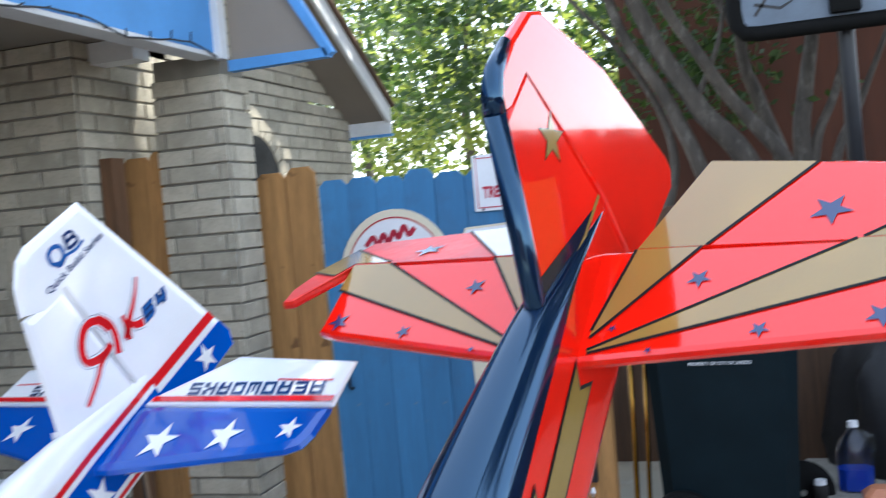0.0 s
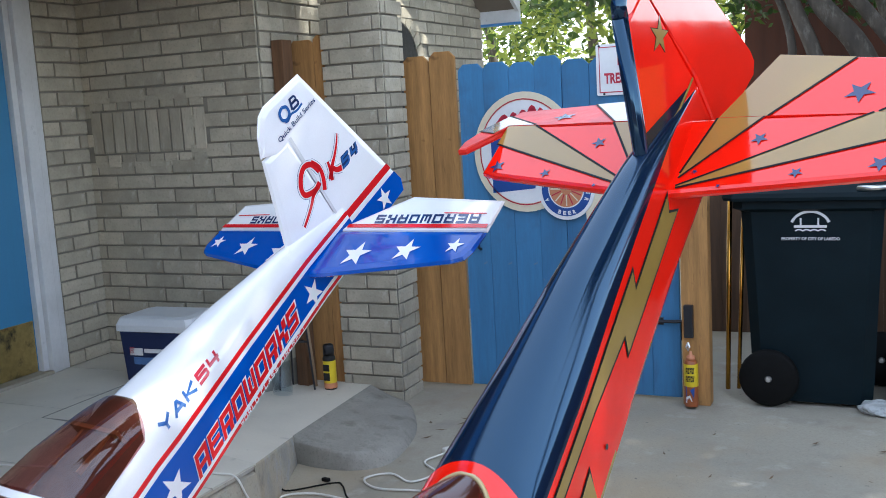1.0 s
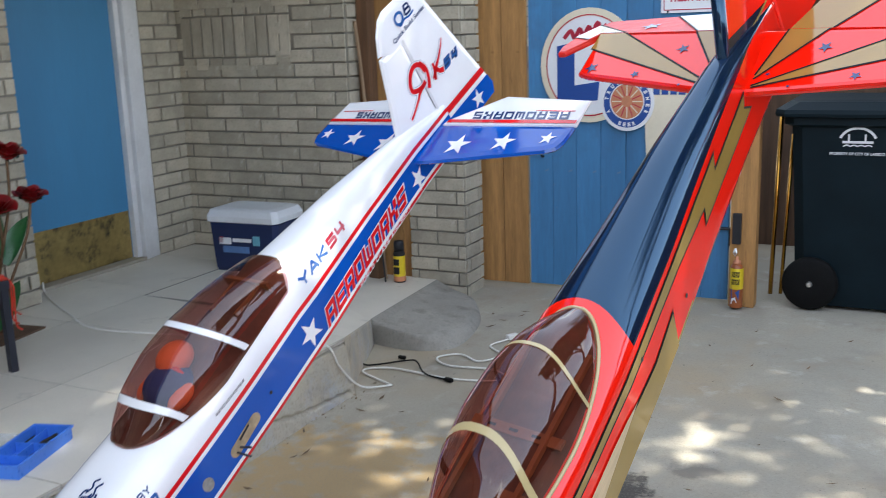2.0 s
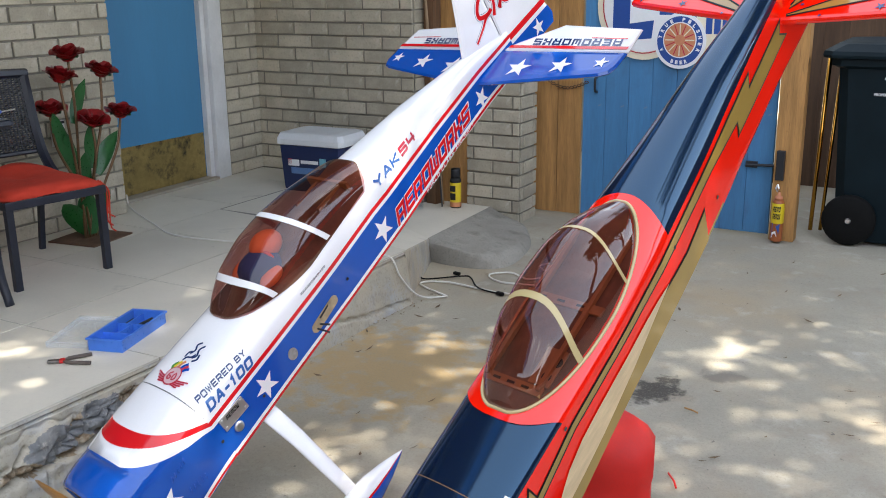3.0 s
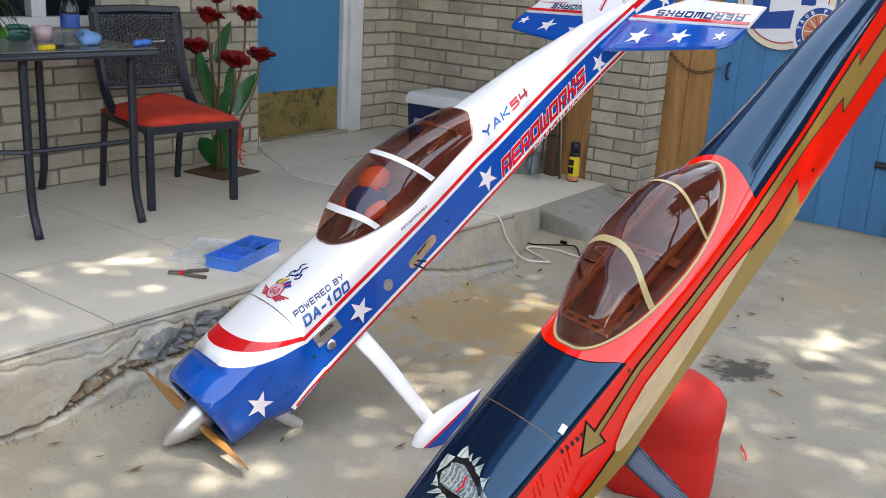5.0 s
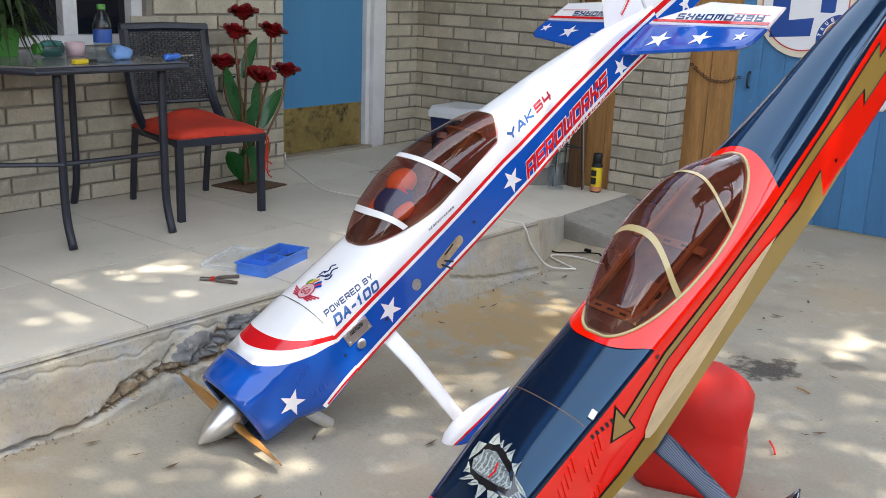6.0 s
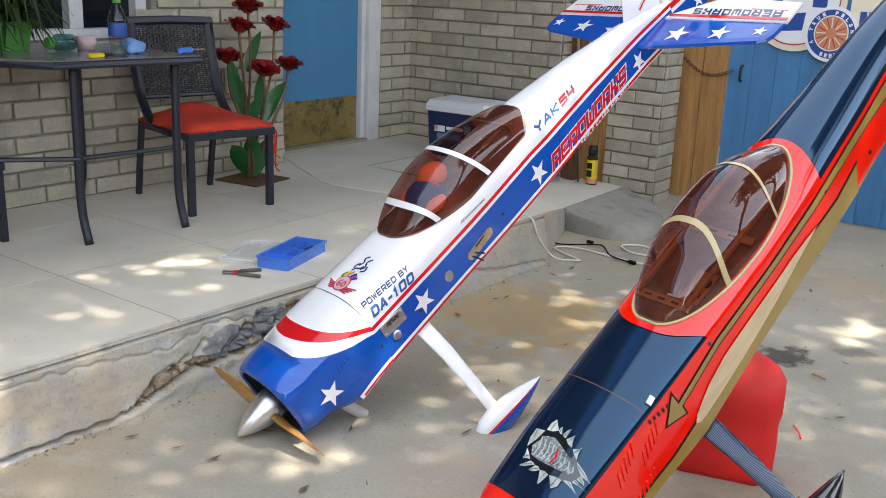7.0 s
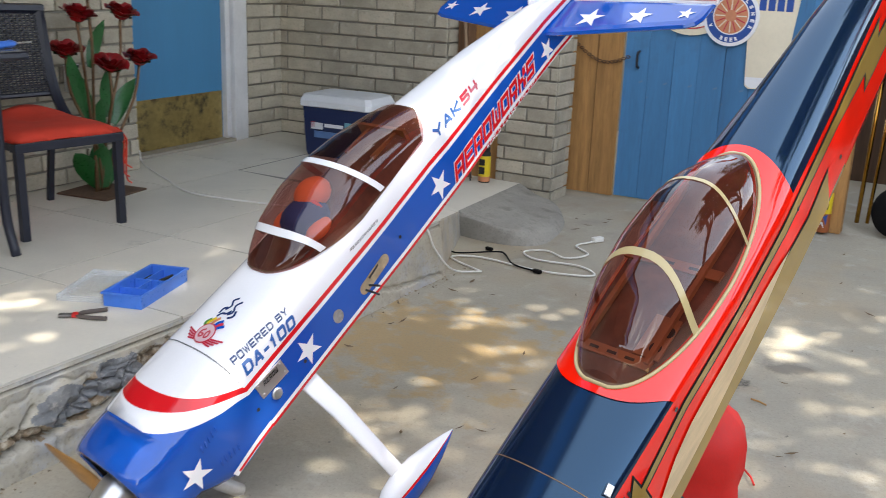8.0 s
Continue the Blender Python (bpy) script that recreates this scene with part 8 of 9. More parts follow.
for s in (-1, 1):
    wh = part("wheel", lathe(bmesh.new(), [(0.03, -0.03), (0.12, -0.032), (0.135, -0.02), (0.138, 0), (0.135, 0.02), (0.12, 0.032), (0.03, 0.03)], 28, m=pose(0, 0, 0, 90, 0, 0)), RUBBER, bin_, smooth=True, matrix=pose(s * 0.14 - 0.05 if s < 0 else 0.3, -0.255 if s < 0 else 0.2, 0.14))
    part("hub", lathe(bmesh.new(), [(0, 0.038), (0.012, 0.038), (0.016, 0.03), (0.016, -0.03), (0, -0.03)], 14, m=pose(0, 0, 0, 90, 0, 0)), ALLOY, wh)
BINF = lambda a, b, c=0.0: Vector((a, -0.285 + (0.94 - b) * 0.046 - 0.006, b))
arc = [(0.0 + 0.085 * math.cos(q), 0.865 + 0.075 * math.sin(q)) for q in np.linspace(math.radians(160), math.radians(20), 15)]
part("print_arc", remap(strip(arc, 0.012), BINF), WHITE_PRINT, bin_)
for o in ([(-0.07, 0.865), (0.07, 0.865), (0.07, 0.877), (-0.07, 0.877)], [(-0.045, 0.877), (-0.037, 0.877), (-0.037, 0.91), (-0.045, 0.91)], [(0.030, 0.877), (0.038, 0.877), (0.038, 0.91), (0.030, 0.91)]):
    part("print_bridge", remap(flat(o), BINF), WHITE_PRINT, bin_)
part("print_wave", remap(strip([(-0.065 + 0.13 * k / 24, 0.850 + 0.007 * abs(math.sin(k * math.pi / 6))) for k in range(25)], 0.006), BINF), WHITE_PRINT, bin_)
part("print_lettering", remap(place(fit_text("PROPERTY OF CITY OF LAREDO", 0.25, 0.014, bold=0.002), -0.125, 0.807), BINF), WHITE_PRINT, bin_)
for k, (x, lean, r) in enumerate(((0.535, 0.02, 0.012), (0.585, 0.03, 0.010))):
    tb = part("brass_pole", tube(bmesh.new(), [(x, 5.22 + 0.02 * k, 0.02), (x + lean, 5.24 + 0.02 * k, 0.98 - 0.1 * k)], r, 12), BRASS, smooth=True)
    tagged(tb, "slim shiny brass-coloured pole leaning behind the post", "pole", group="poles behind the post")

# ---- clutter past the bin ----
kerb = part("ledge", boxed(1.28, 3.2, 5.15, 6.1, -0.02, 0.13, 0.01), CONCRETE_ROUGH)
tagged(kerb, "low rough concrete ledge past the bin", "ledge", kind="structure")
cover = bmesh.new()
bmesh.ops.create_icosphere(cover, subdivisions=4, radius=1.0)
for v in cover.verts:
    n = v.co.copy()
    v.co = Vector((n.x * 0.55, n.y * 0.35, max(-0.0, n.z * 0.95))) * (1 + 0.22 * noise.noise(n * 2.2) + 0.06 * noise.noise(n * 7))
tagged(part("black_cover", cover, SHADE_COVER, None, smooth=True, matrix=foot_to(1.95, 5.95, 0.12)), "creased black cover over stored things", "cover")
cap_ = bmesh.new()
bmesh.ops.create_icosphere(cap_, subdivisions=3, radius=0.07)
for v in cap_.verts:
    v.co = Vector((v.co.x, v.co.y, v.co.z * 0.8)) * (1 + 0.25 * noise.noise(v.co * 14))
tagged(part("white_cap", cap_, WHITE_PRINT, None, smooth=True, matrix=foot_to(1.60, 5.60, 0.90)), "white cloth cap on the black cover", "cap")
jug = thing("fluid_jug", "clear jug half full of blue fluid", "jug", foot_to(1.47, 5.56, 0.13))
def sq(w, d, z):
    return oct_ring(w, -d, d, z, min(w, d) * 0.55)
part("shell", (lambda b: (loft(b, [sq(0.075, 0.055, 0.0), sq(0.078, 0.058, 0.02), sq(0.078, 0.058, 0.17), sq(0.06, 0.045, 0.225), sq(0.028, 0.026, 0.265), sq(0.022, 0.022, 0.285)]), b)[1])(bmesh.new()), tinted("jug_plastic", (0.72, 0.78, 0.86), 0.2), jug, smooth=True)
part("fluid", (lambda b: (loft(b, [sq(0.072, 0.052, 0.004), sq(0.074, 0.054, 0.10)]), b)[1])(bmesh.new()), surf("blue_fluid", (0.015, 0.06, 0.42), 0.1, vary=0.05, bump=0.0), jug)
part("cap", lathe(bmesh.new(), [(0, 0.31), (0.022, 0.31), (0.025, 0.285), (0, 0.285)], 16), WHITE_PRINT, jug)
part("handle", tube(bmesh.new(), spline([(0.03, 0, 0.26), (0.075, 0, 0.235), (0.082, 0, 0.17)], 5), 0.011, 8), WATER_CLEAR, jug, smooth=True)
box_ = bmesh.new()
loft(box_, [oct_ring(0.075, -0.06, 0.06, 0.0, 0.02), oct_ring(0.08, -0.065, 0.065, 0.06, 0.02), oct_ring(0.05, -0.04, 0.04, 0.09, 0.02)])
tagged(part("orange_box", box_, ORANGE_PRINT, None, matrix=foot_to(1.55, 5.30, 0.13)), "orange plastic box on the ledge", "box")
jar2 = thing("small_jar", "small dark jar with white cap on the ledge", "jar", foot_to(1.31, 5.42, 0.13))
part("body", lathe(bmesh.new(), [(0, 0), (0.03, 0), (0.032, 0.05), (0.025, 0.065)], 14), BLACK_HOLE, jar2, smooth=True)
part("cap", lathe(bmesh.new(), [(0, 0.085), (0.026, 0.085), (0.028, 0.065), (0, 0.065)], 14), WHITE_PRINT, jar2)

# ---- a ball and a bag left beside the bin ----
BALL_GREEN = surf("ball_green", (0.22, 0.62, 0.06), 0.45, vary=0.08, bump=0.05)
ball = bmesh.new()
bmesh.ops.create_uvsphere(ball, u_segments=24, v_segments=14, radius=0.042)
tagged(part("ball", ball, BALL_GREEN, None, smooth=True, matrix=pose(1.35, 5.09, 0.044)), "small bright green ball on the concrete by the bin", "ball")
sack = bmesh.new()
bmesh.ops.create_icosphere(sack, subdivisions=4, radius=0.072)
for v in sack.verts:
    v.co *= 1 + 0.45 * noise.noise(v.co * 17) + 0.22 * noise.noise(v.co * 45)
    v.co = Vector((v.co.x * 1.15, v.co.y * 0.8, max(0.0, v.co.z * 0.6 + 0.022)))
tagged(part("plastic_bag", sack, surf("thin_white_plastic", (0.42, 0.44, 0.44), 0.3, vary=0.1, bump=0.3), None, matrix=pose(1.24, 5.03, 0.002, 0, 0, 12)), "crumpled white plastic bag on the concrete by the bin", "bag")

# ---- red fuel can propping the red aeroplane ----
fuel = thing("fuel_can", "red plastic fuel can standing on concrete", "fuel can", foot_to(0.575, 1.755, 0.0, 16))
fb = bmesh.new()
loft(fb, [oct_ring(0.13, -0.085, 0.085, 0.0, 0.03), oct_ring(0.14, -0.095, 0.095, 0.02, 0.035), oct_ring(0.142, -0.097, 0.097, 0.12, 0.035), oct_ring(0.137, -0.093, 0.093, 0.165, 0.035), oct_ring(0.146, -0.10, 0.10, 0.21, 0.04), oct_ring(0.146, -0.098, 0.098, 0.265, 0.045), oct_ring(0.125, -0.085, 0.085, 0.305, 0.05), oct_ring(0.09, -0.06, 0.06, 0.335, 0.04), oct_ring(0.05, -0.04, 0.04, 0.345, 0.03)])
bmesh.ops.subdivide_edges(fb, edges=fb.edges[:], cuts=1, smooth=0.6, use_grid_fill=True)
part("body", fb, RED_PLASTIC, fuel, smooth=True)
part("cap", lathe(bmesh.new(), [(0.0, 0.372), (0.022, 0.372), (0.026, 0.366), (0.026, 0.342), (0.0, 0.342)], 16), BLACK_HOLE, fuel)
# ---- wall lantern by the door ----
lan = thing("wall_lantern", "black iron wall lantern on the brick wall", "lantern", pose(AX, 2.96, 1.78))
part("arm", tube(bmesh.new(), spline([(0.0, 0, 0.16), (0.07, 0, 0.22), (0.13, 0, 0.18), (0.14, 0, 0.10)], 5), 0.008, 7), DARK_STEEL, lan, smooth=True)
part("back_plate", boxed(0.0, 0.018, -0.05, 0.05, -0.02, 0.22, 0.005), DARK_STEEL, lan)
part("cage", lathe(bmesh.new(), [(0.0, 0.12), (0.03, 0.11), (0.075, 0.06), (0.06, 0.055), (0.05, -0.08), (0.085, -0.085), (0.085, -0.10), (0.0, -0.11)], 8, m=pose(0.14, 0, 0.0)), DARK_STEEL, lan)

# ---- stain, twigs and leaves on the concrete ----
rr = random.Random(4)
litter = bmesh.new()
for k in range(150):
    x, y = rr.uniform(-0.8, 2.2), rr.uniform(0.6, 4.6)
    a, l = rr.uniform(0, 6.28), rr.uniform(0.008, 0.03)
    d, sdv = Vector((math.cos(a), math.sin(a), 0)) * l, Vector((-math.sin(a), math.cos(a), 0)) * l * rr.uniform(0.15, 0.35)
    c = Vector((x, y, ground_z(x, y) + 0.008))
    litter.faces.new([litter.verts.new(p) for p in (c - d, c + sdv, c + d + Vector((0, 0, 0.004)), c - sdv)])
lit = part("leaf_litter", litter, surf("dry_leaf", (0.16, 0.10, 0.05), 0.8, vary=0.4, coarse=3.0, fine=30.0, bump=0.0))
tagged(lit, "scattered dry leaves and crumbs on the concrete", "leaf litter", kind="stuff")
grit = bmesh.new()
for k in range(420):
    y = rr.uniform(0.2, 3.3)
    dense = 0.35 + 0.65 * max(0.0, noise.noise((y * 2.0, 0, 4)) + 0.5)
    if rr.random() > dense:
        continue
    x = EDGE(y) + 0.05 + abs(rr.gauss(0, 0.022))
    r = rr.uniform(0.002, 0.008)
    c = Vector((x, y, ground_z(x, y) + r * 0.5))
    tip = [grit.verts.new(c + Vector((rr.uniform(-1, 1), rr.uniform(-1, 1), rr.uniform(-0.5, 1))) * r) for _ in range(4)]
    for f in ((0, 1, 2), (0, 1, 3), (0, 2, 3), (1, 2, 3)):
        grit.faces.new([tip[i] for i in f])
tagged(part("grit", grit, EDGE_EARTH), "crumbs of earth and mortar along the patio edge", "grit", kind="stuff")
twig = part("twig", tube(bmesh.new(), [(0.66, 2.135, 0.01), (0.69, 2.09, 0.014), (0.705, 2.06, 0.01)], 0.003, 5), RED_PLASTIC)
tagged(twig, "short red twig lying on the concrete", "twig")
twig2 = part("twig", tube(bmesh.new(), [(0.575, 2.60, 0.010), (0.60, 2.59, 0.012), (0.625, 2.58, 0.010)], 0.003, 5), CEDAR)
tagged(twig2, "pale broken twig beside the oil stain", "twig")

# ---- beyond the fence: boards, hoop, trees ----
far_wall = part("far_wall", boxed(0.10, 3.4, 9.6, 9.75, 0, 3.6), RUST_WALL)
tagged(far_wall, "red-brown boarded wall behind the trees", "wall", kind="structure")
# unseen boundary boards, added to darken side reflections and low sky light
fb = boxed(5.2, 5.24, -6.0, 9.6, 0, 2.1)
box(fb, 3.4, 5.2, 9.56, 9.6, 0, 2.1)
fence_east = part("fence_east", fb, OLD_WOOD)
tagged(fence_east, "unseen dark board wall added to darken reflections and low light", "fence", kind="structure")
# unseen closing wall, added to keep horizon light off the porch
fence_south = part("fence_south", boxed(-7.0, 5.2, -7.6, -7.5, 0, 2.9), OLD_WOOD)
tagged(fence_south, "plain unseen board wall added to block low sky from the south", "fence", kind="structure")
side_fence = thing("side_fence", "weathered board fence beyond the bin", "fence", kind="structure")
for k in range(19):
    x = 0.24 + k * 0.155
    picket("board", 0.1545, 1.45, OLD_WOOD, side_fence, pose(x, 6.55, 0.0))
hoop = thing("basketball_hoop", "basketball hoop with a framed grey backboard on a dark pole", "basketball hoop", foot_to(1.72, 7.35, 0))
part("pole", tube(bmesh.new(), [(0.04, 0.05, 0), (0.02, 0.03, 2.4), (0.0, 0.0, 3.1)], 0.05, 14), DARK_STEEL, hoop, smooth=True)
BOARD_GREY = surf("backboard_grey", (0.105, 0.14, 0.195), 0.4, vary=0.15, coarse=5.0, fine=90.0, bump=0.1)
part("backboard", boxed(-0.60, 0.62, -0.10, -0.07, 2.46, 3.2, 0.02), BOARD_GREY, hoop)
fr = [(-0.60, -0.085, 3.2), (-0.62, -0.085, 2.60), (-0.605, -0.085, 2.50), (-0.56, -0.085, 2.455), (-0.48, -0.085, 2.445), (0.48, -0.085, 2.445), (0.56, -0.085, 2.455), (0.605, -0.085, 2.50), (0.62, -0.085, 2.60), (0.60, -0.085, 3.2)]
part("board_frame", tube(bmesh.new(), fr, 0.05, 8), RUBBER, hoop, smooth=True)
part("bracket", boxed(-0.08, 0.10, -0.16, -0.10, 2.50, 2.64, 0.02), RUBBER, hoop)
part("board_mark", remap(strip([(-0.5, 2.62), (-0.35, 2.58), (-0.2, 2.66), (-0.42, 2.66), (-0.5, 2.55)], 0.02), lambda a, b, c: Vector((a, -0.103, b))), DARK_STEEL, hoop)


def leaf_mesh(name, spots, size, seed, mats):
    """Many small folded leaves round the given spots (centre, radius, count)."""
    rr = random.Random(seed)
    vs, fs, ms = [], [], []
    for c, r, n in spots:
        for _ in range(n):
            d = Vector((rr.gauss(0, 1), rr.gauss(0, 1), rr.gauss(0, 0.8)))
            p = Vector(c) + d * (r * 0.5)
            a = Vector((rr.gauss(0, 1), rr.gauss(0, 1), rr.gauss(-0.3, 0.7))).normalized()
            b = a.cross(Vector((rr.gauss(0, 1), rr.gauss(0, 1), rr.gauss(0, 1)))).normalized()
            l = size * rr.uniform(0.6, 1.25)
            k = len(vs)
            vs += [p, p + a * l * 0.5 + b * l * 0.24, p + a * l, p + a * l * 0.5 - b * l * 0.24]
            fs.append((k, k + 1, k + 2, k + 3))
            ms.append(rr.randrange(len(mats)))
    me = bpy.data.meshes.new(name)
    me.from_pydata(vs, [], fs)
    for m in mats:
        me.materials.append(m)
    me.polygons.foreach_set("material_index", ms)
    return me


tree = thing("tree", "grey multi-stemmed tree with small green leaves", "tree", foot_to(0, 0, 0))
STEMS = (([(1.25, 8.1, 0.0), (1.0, 8.05, 0.9), (0.8, 8.0, 1.67), (0.57, 8.0, 2.25), (0.33, 8.0, 2.68), (0.15, 7.9, 3.3), (-0.2, 7.6, 4.2)], 0.075),
         ([(1.40, 8.2, 0.0), (1.28, 8.1, 0.9), (1.14, 8.0, 1.64), (0.80, 8.0, 2.14), (0.49, 8.0, 2.74), (0.30, 7.8, 3.4), (0.2, 7.2, 4.4)], 0.11),
         ([(1.50, 8.1, 0.0), (1.45, 8.0, 0.9), (1.39, 7.9, 1.61), (1.13, 7.9, 1.99), (0.86, 7.8, 2.41), (0.62, 7.7, 2.88), (0.4, 7.2, 3.6), (0.6, 6.0, 4.6)], 0.07),
         ([(1.45, 8.2, 0.9), (1.36, 8.2, 1.65), (1.21, 8.2, 2.13), (1.13, 8.1, 2.57), (1.2, 7.6, 3.6), (1.5, 6.0, 4.8)], 0.07),
         ([(1.52, 8.0, 0.0), (1.49, 8.0, 0.9), (1.47, 8.0, 1.64), (1.52, 8.0, 2.1), (1.58, 8.0, 2.51), (1.62, 7.9, 3.0), (1.7, 7.2, 4.0)], 0.085),
         ([(1.50, 8.0, 1.2), (1.54, 8.0, 1.67), (1.68, 8.0, 2.04), (1.81, 8.0, 2.4), (2.1, 7.8, 3.2)], 0.045),
         ([(1.58, 8.0, 1.2), (1.69, 8.0, 1.66), (1.85, 8.0, 2.02), (1.98, 8.0, 2.3), (2.3, 8.0, 3.0)], 0.04),
         ([(0.5, 8.1, 1.2), (0.62, 8.1, 1.7), (0.50, 8.1, 2.2), (0.20, 8.1, 2.7), (-0.3, 8.0, 3.3)], 0.04),
         ([(0.62, 7.7, 2.88), (0.9, 7.5, 3.2), (1.4, 7.3, 3.6)], 0.03), ([(1.13, 8.1, 2.57), (0.9, 8.0, 3.0), (0.7, 8.0, 3.5)], 0.03), ([(0.8, 8.0, 2.14), (1.0, 8.0, 2.6), (1.05, 8.0, 3.1)], 0.025))
for path, r in STEMS:
    pts = spline(path, 6)
    n = len(pts)
    part("stem", tube(bmesh.new(), [p + Vector((0.02 * noise.noise(p * 3), 0.02 * noise.noise(p * 3 + Vector((5, 0, 0))), 0)) for p in pts], [r * (1 - 0.72 * k / (n - 1)) for k in range(n)], 9), BARK, tree, smooth=True)
# visible foliage: hanging clumps above the fence
rr = random.Random(31)
spots = []
for k in range(120):
    x, y = rr.uniform(-2.2, 0.7), rr.uniform(7.6, 9.2)
    low = 2.35 if x < -0.1 else 2.9
    z = low + abs(rr.gauss(0, 0.75))
    if noise.noise((x * 1.1, z * 1.1, 3.3)) > -0.12:
        spots.append(((x, y, z), rr.uniform(0.15, 0.34), rr.randint(20, 44)))
for k in range(26):
    spots.append(((rr.uniform(0.4, 2.8), rr.uniform(7.2, 9.0), rr.uniform(2.7, 4.0)), rr.uniform(0.15, 0.3), rr.randint(10, 24)))
for k in range(16):
    spots.append(((rr.uniform(0.6, 2.4), rr.uniform(7.8, 8.6), rr.uniform(2.0, 2.8)), 0.1, rr.randint(2, 6)))
# unseen upper leaves, added to keep skylight off the bin and far boards
for k in range(230):
    spots.append(((rr.uniform(0.2, 4.6), rr.uniform(4.7, 9.4), rr.uniform(3.8, 5.2)), rr.uniform(0.3, 0.5), 60))
for k in range(70):
    spots.append(((rr.uniform(0.05, 1.3), rr.uniform(8.2, 9.2), rr.uniform(2.1, 3.5)), rr.uniform(0.12, 0.26), rr.randint(14, 34)))
crown = new("crown", leaf_mesh("crown", spots, 0.10, 7, (LEAF, LEAF2, LEAF2)))
crown.parent = tree
tagged(crown, kind="stuff")
# a tall tree beyond the drive; gaps in its high crown let the sun through
tall = thing("tree", "tall spreading tree with a high broken crown beside the drive", "tree", foot_to(0, 0, 0), group="trees beyond the drive")
spots, behind = [], []
rr = random.Random(77)
for k in range(31000):
    gx, gy = rr.uniform(-2.35, 6.4), rr.uniform(-5.0, 9.5)
    ragged = 0.9 * noise.noise((gx * 0.7, gy * 0.7, 21.0)) + 0.5 * noise.noise((gx * 1.9, gy * 1.9, 23.0))
    if gx + 1.4 * ragged > 5.6 or gy + ragged < -4.4:
        continue
    back = gy + 0.8 * ragged < 0.3
    h = rr.uniform(15.0, 18.0) if back else rr.uniform(8.2, 9.8)
    p = Vector((gx, gy, 0)) + SUN_DIR * (h / SUN_DIR.z)
    group = noise.noise((gx * 0.8, gy * 0.95, 9.0))
    fine = noise.noise((gx * 2.5, gy * 4.2, 2.0)) + 0.6 * noise.noise((gx * 5.0, gy * 8.5, 5.0)) + 0.4 * noise.noise((gx * 10.0, gy * 16.0, 3.0))
    edge = (1.13 - 0.14 * min(1.0, max(0.0, gx / 0.8)) * min(1.0, max(0.0, (2.5 - gy) / 0.4)) if gx > -0.95 else 1.45) - 0.95 * group - 0.45 * math.exp(-((gx - 0.75) / 0.6) ** 2 - ((gy - 3.65) / 0.5) ** 2) - 0.35 * math.exp(-((gx - 1.0) / 0.5) ** 2 - ((gy - 1.9) / 0.6) ** 2)
    if gy > (4.25 if gx > 0.15 else 3.0) or gx < -1.75 or (gx < -1.0 and gy > 1.75):
        edge = 2.0
    if fine < edge:
        (behind if back else spots).append((p, 0.10, 9) if edge < 1.9 else (p, 0.26, 17))
over = new("crown", leaf_mesh("crown", spots, 0.12, 9, (LEAF, LEAF2)))
over.parent = tall
tagged(over, kind="stuff")
FORK = (6.4, 5.6, 3.8)
BRANCHES = (((7.1, 5.9, 0.0), (6.9, 5.8, 1.8), FORK), (FORK, (5.6, 5.9, 6.0), (4.4, 6.6, 8.0), (3.6, 7.4, 8.9)), (FORK, (6.0, 4.7, 6.2), (4.8, 3.7, 8.2), (3.6, 2.9, 8.9)), (FORK, (7.0, 5.7, 6.5), (7.8, 6.7, 8.8)), (FORK, (6.6, 3.9, 6.2), (6.4, 1.7, 8.2), (6.2, -0.3, 8.9)), ((4.8, 3.7, 8.2), (4.4, 1.9, 8.7), (3.8, 0.1, 9.0)), ((4.4, 6.6, 8.0), (4.8, 8.2, 8.7), (5.6, 9.6, 9.0)))
# unseen tree, added only to shade the drive behind the camera
shade_tree = thing("tree", "added unseen tree whose crown shades the rear of the drive", "tree", foot_to(0, 0, 0), group="trees beyond the drive")
over = new("crown", leaf_mesh("crown", behind, 0.14, 10, (LEAF, LEAF2)))
over.parent = shade_tree
tagged(over, kind="stuff")
SHADE_LIMBS = (((10.4, 1.8, 0.0), (10.2, 1.8, 4.0), (9.8, 1.8, 8.0)), ((9.8, 1.8, 8.0), (8.6, 2.6, 12.5), (7.2, 3.4, 16.4)), ((9.8, 1.8, 8.0), (9.4, 0.6, 12.5), (8.0, -0.4, 16.4)), ((9.8, 1.8, 8.0), (10.6, 1.6, 13.0), (10.8, 1.0, 16.8)))
for path, r0, r1 in zip(SHADE_LIMBS, (0.40, 0.2, 0.2, 0.2), (0.28, 0.03, 0.03, 0.03)):
    pts = spline(path, 7)
    part("trunk" if r0 > 0.3 else "limb", tube(bmesh.new(), pts, [r0 + (r1 - r0) * k / (len(pts) - 1) for k in range(len(pts))], 9), BARK, shade_tree, smooth=True)
for path, r0, r1 in zip(BRANCHES, (0.30, 0.16, 0.16, 0.15, 0.15, 0.07, 0.07), (0.20, 0.03, 0.03, 0.03, 0.03, 0.015, 0.015)):
    pts = spline(path, 7)
    part("trunk" if r0 > 0.2 else "limb", tube(bmesh.new(), pts, [r0 + (r1 - r0) * k / (len(pts) - 1) for k in range(len(pts))], 9), BARK, tall, smooth=True)

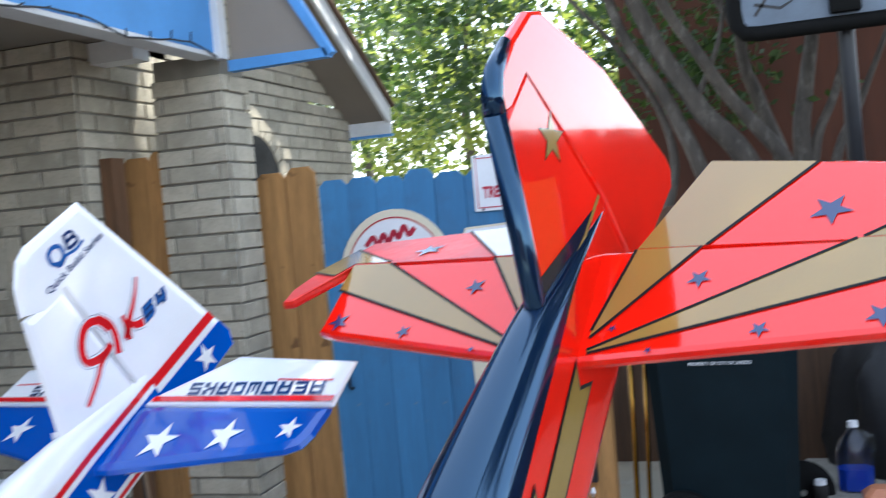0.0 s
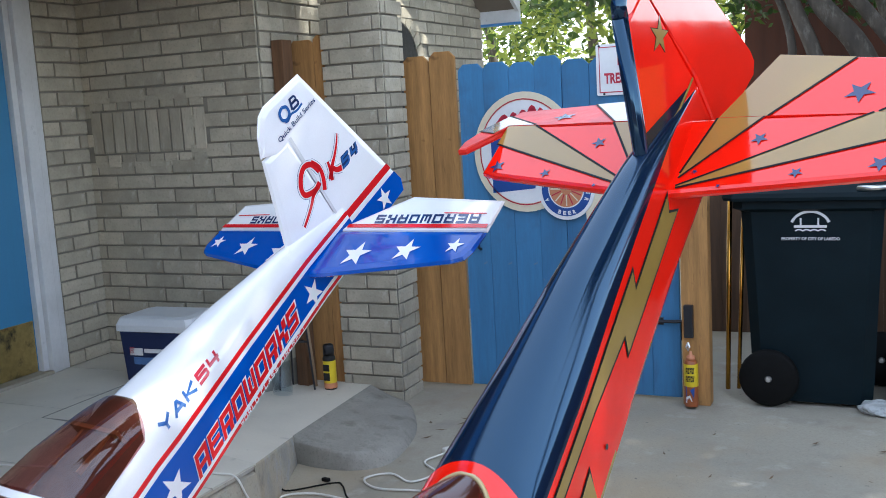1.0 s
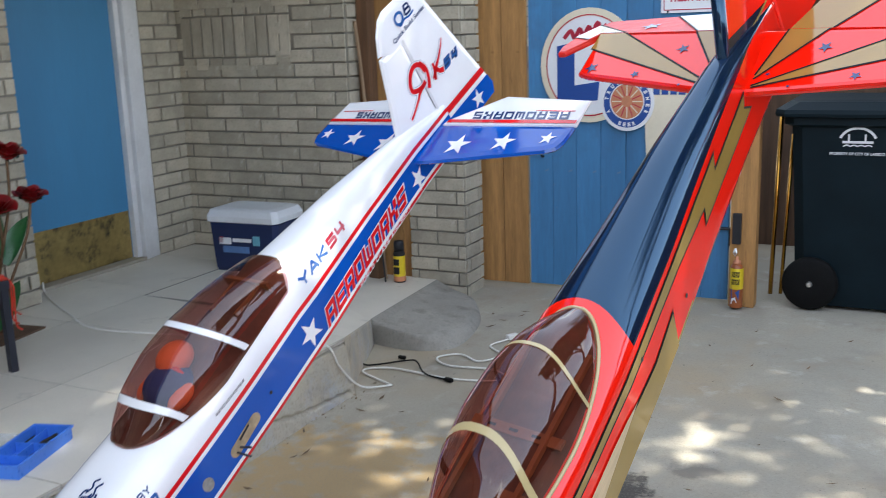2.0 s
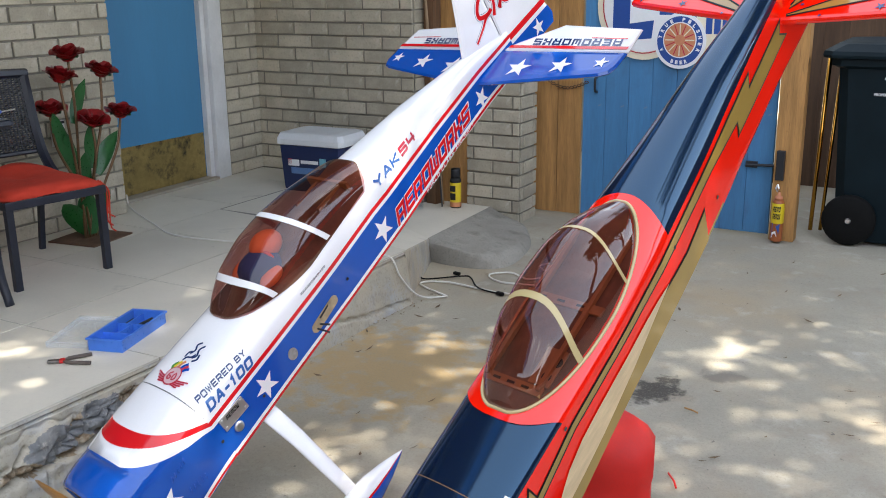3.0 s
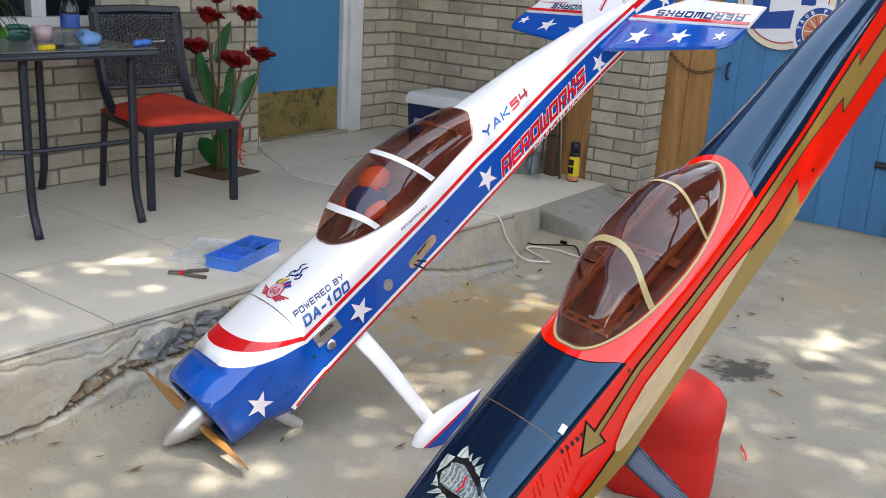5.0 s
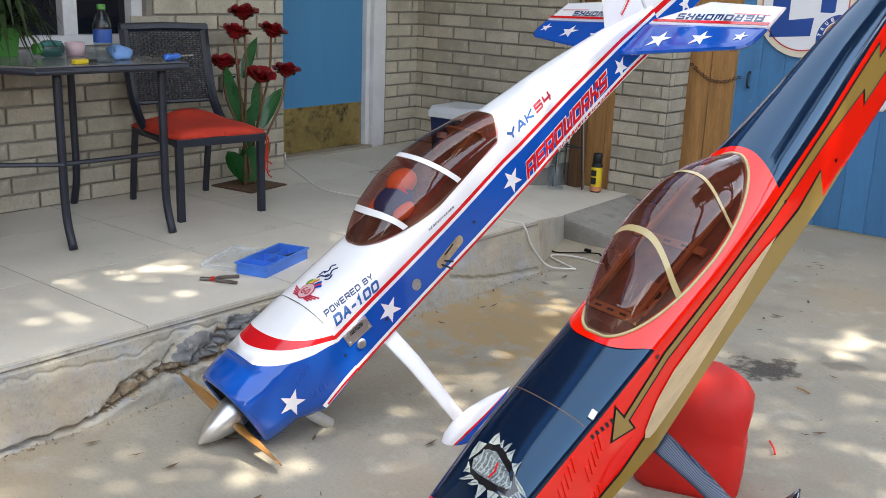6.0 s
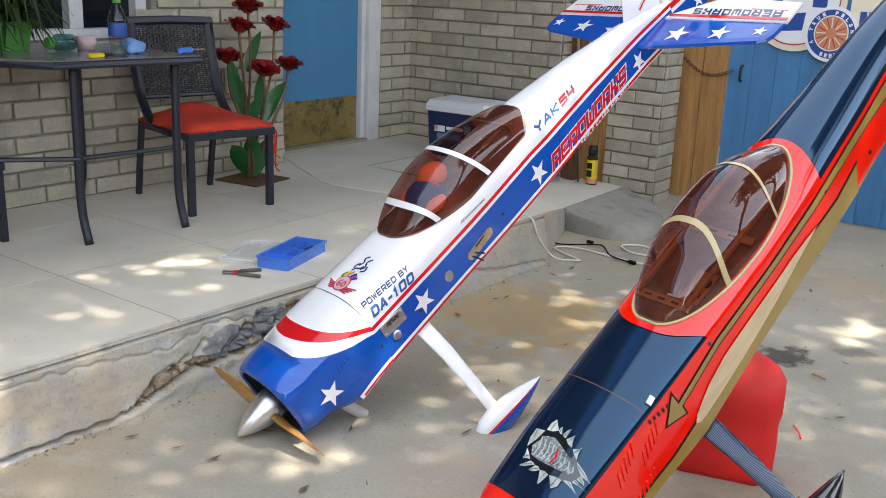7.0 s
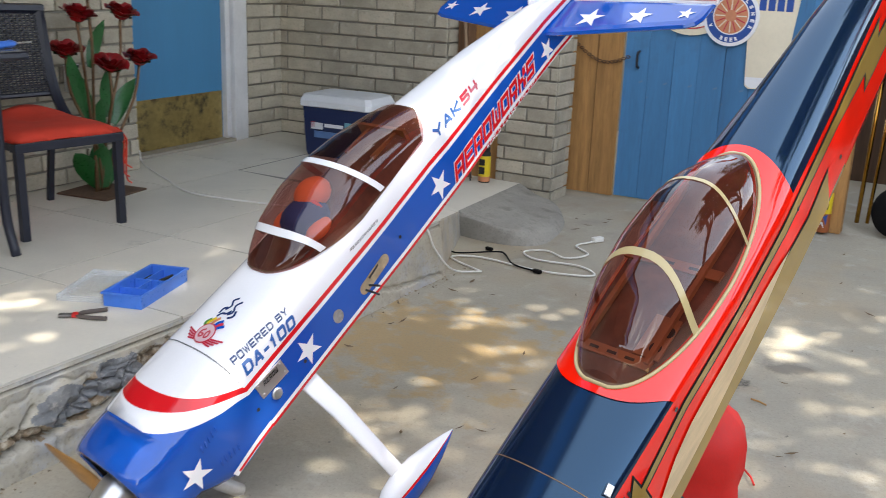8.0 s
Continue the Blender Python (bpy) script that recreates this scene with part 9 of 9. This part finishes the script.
# trees further off, their sunlight put into the leaf colour
def far_tree(x, y, h, seed, mats, trunk=0.12):
    t = thing("tree", "distant tree with sunlight put into its yellow-green leaf colour", "tree", foot_to(x, y, 0), group="distant trees")
    part("trunk", tube(bmesh.new(), spline([(0, 0, 0), (0.05, 0, h * 0.3), (-0.1, 0.1, h * 0.6), (0.1, 0, h * 0.95)], 5), [trunk * (1 - 0.8 * k / 15) for k in range(16)], 8), BARK, t, smooth=True)
    rr = random.Random(seed)
    sp = []
    for k in range(170):
        a, q = rr.uniform(0, 6.28), rr.uniform(0.12, 1.0)
        r = h * 0.36 * math.sin(math.pi * min(0.95, q)) ** 0.6 * rr.uniform(0.3, 1.0)
        sp.append(((r * math.cos(a), r * math.sin(a), h * (0.15 + 0.85 * q)), rr.uniform(0.2, 0.45), 34))
    c = new("crown", leaf_mesh("crown", sp, 0.14, seed, mats))
    c.parent = t
    tagged(c, kind="stuff")


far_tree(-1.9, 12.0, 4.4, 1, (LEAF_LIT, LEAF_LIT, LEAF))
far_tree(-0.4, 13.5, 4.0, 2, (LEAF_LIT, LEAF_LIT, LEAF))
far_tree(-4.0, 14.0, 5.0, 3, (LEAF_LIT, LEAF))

# ---- bricks and tiles ----
rng = random.Random(21)
brick_face(wall_west, (AX, -0.6), (0, 1), (1, 0), AY + 0.6, PATIO, 28, rng, 0.2, lambda a, z: WY0 - 0.02 < a - 0.6 < WY1 + 0.02 and WZ0 - 0.06 < z < 2.05)
brick_face(wall_west, (DX, 4.125), (0, 1), (1, 0), BY - 4.125, PATIO, 28, rng, 0.55)
PANEL = (0.03, 0.80, PATIO + 13.5 * COURSE, PATIO + 18.5 * COURSE)
brick_face(wall_north, (BX0, BY), (1, 0), (0, -1), BX1 - BX0, PATIO, 28, rng, 0.3, lambda a, z: PANEL[0] < a < PANEL[1] and PANEL[2] < z < PANEL[3])
for count, rows in ((8, ((14, 0.0668), (18, 0.0668))), (10, ((16, 3 * COURSE - 0.01),))):
    pitch = (PANEL[1] - PANEL[0] - 0.004) / count
    for k in range(count):
        for course, h in rows:
            ob = lay(wall_north, BRICKS, 0.06, pose(BX0 + PANEL[0] + 0.002 + pitch * (k + 0.5), BY, PATIO + course * COURSE), rng)
            ob.scale = ((pitch - 0.010) / 0.06, 1, h / (COURSE - 0.010))
brick_face(wall_north, (BX1, BY + 0.02), (0, 1), (1, 0), 0.7, PATIO, 28, rng, 0.1)
n = int(PTOP / COURSE)
brick_face(pillar, (PX0, PY0), (1, 0), (0, -1), PX1 - PX0, -0.02, n, rng, 0.33)
brick_face(pillar, (PX1, PY0 + 0.016), (0, 1), (1, 0), PY1 - PY0, -0.02, n, rng, 0.83)
brick_face(pillar, (PX0, PY1), (0, -1), (-1, 0), PY1 - PY0, -0.02, n, rng, 0.83)

TSIZE = 0.61
for i in range(6):
    for j in range(-6, 9):
        x1, y0 = -0.955 - i * TSIZE, 1.075 + (j - 3) * TSIZE
        y1 = y0 + TSIZE
        line = lambda x: 3.135 + (x + 0.87) / -0.88 * 0.25 if x > -1.77 else BY - 0.005
        y1 = min(y1, BY - 0.005)
        xa, xb = x1 - TSIZE + 0.005, x1
        if i == 1:
            ta = min(y1, 3.385)
        else:
            ta = min(y1, line(xa))
        tb = min(y1, line(xb))
        if min(ta, tb) - y0 < 0.03:
            continue
        quad = [(xa, y0 + 0.0025), (xb, y0 + 0.0025), (xb, tb - 0.0025), (xa, ta - 0.0025)]
        if i == 0:
            quad[1], quad[2] = (EDGE(y0) - 0.003, y0 + 0.0025), (EDGE(tb) - 0.003, tb - 0.0025)
        part("tile", plate(bmesh.new(), quad, 0.008, lambda a, b, d: (a, b, PATIO - 0.008 + d)), TILE, patio)
for x0, x1 in ((-2.16, -1.77),):
    quad = [(x0, 3.39), (-1.755, 3.39), (-1.60, BY - 0.005), (x0, BY - 0.005)]
    part("tile", plate(bmesh.new(), quad, 0.008, lambda a, b, d: (a, b, PATIO - 0.008 + d)), TILE, patio)
brick_face(wall_north, (BX1, 5.15), (0, 1), (1, 0), 2.30, PATIO + 14 * COURSE, 24, rng, 0.4, lambda a, z: z > 3.50 - 0.58 * a or (z < 1.78 and abs(a - 0.87) < 0.28) or (z >= 1.78 and math.hypot(a - 0.87, z - 1.77) < 0.385))
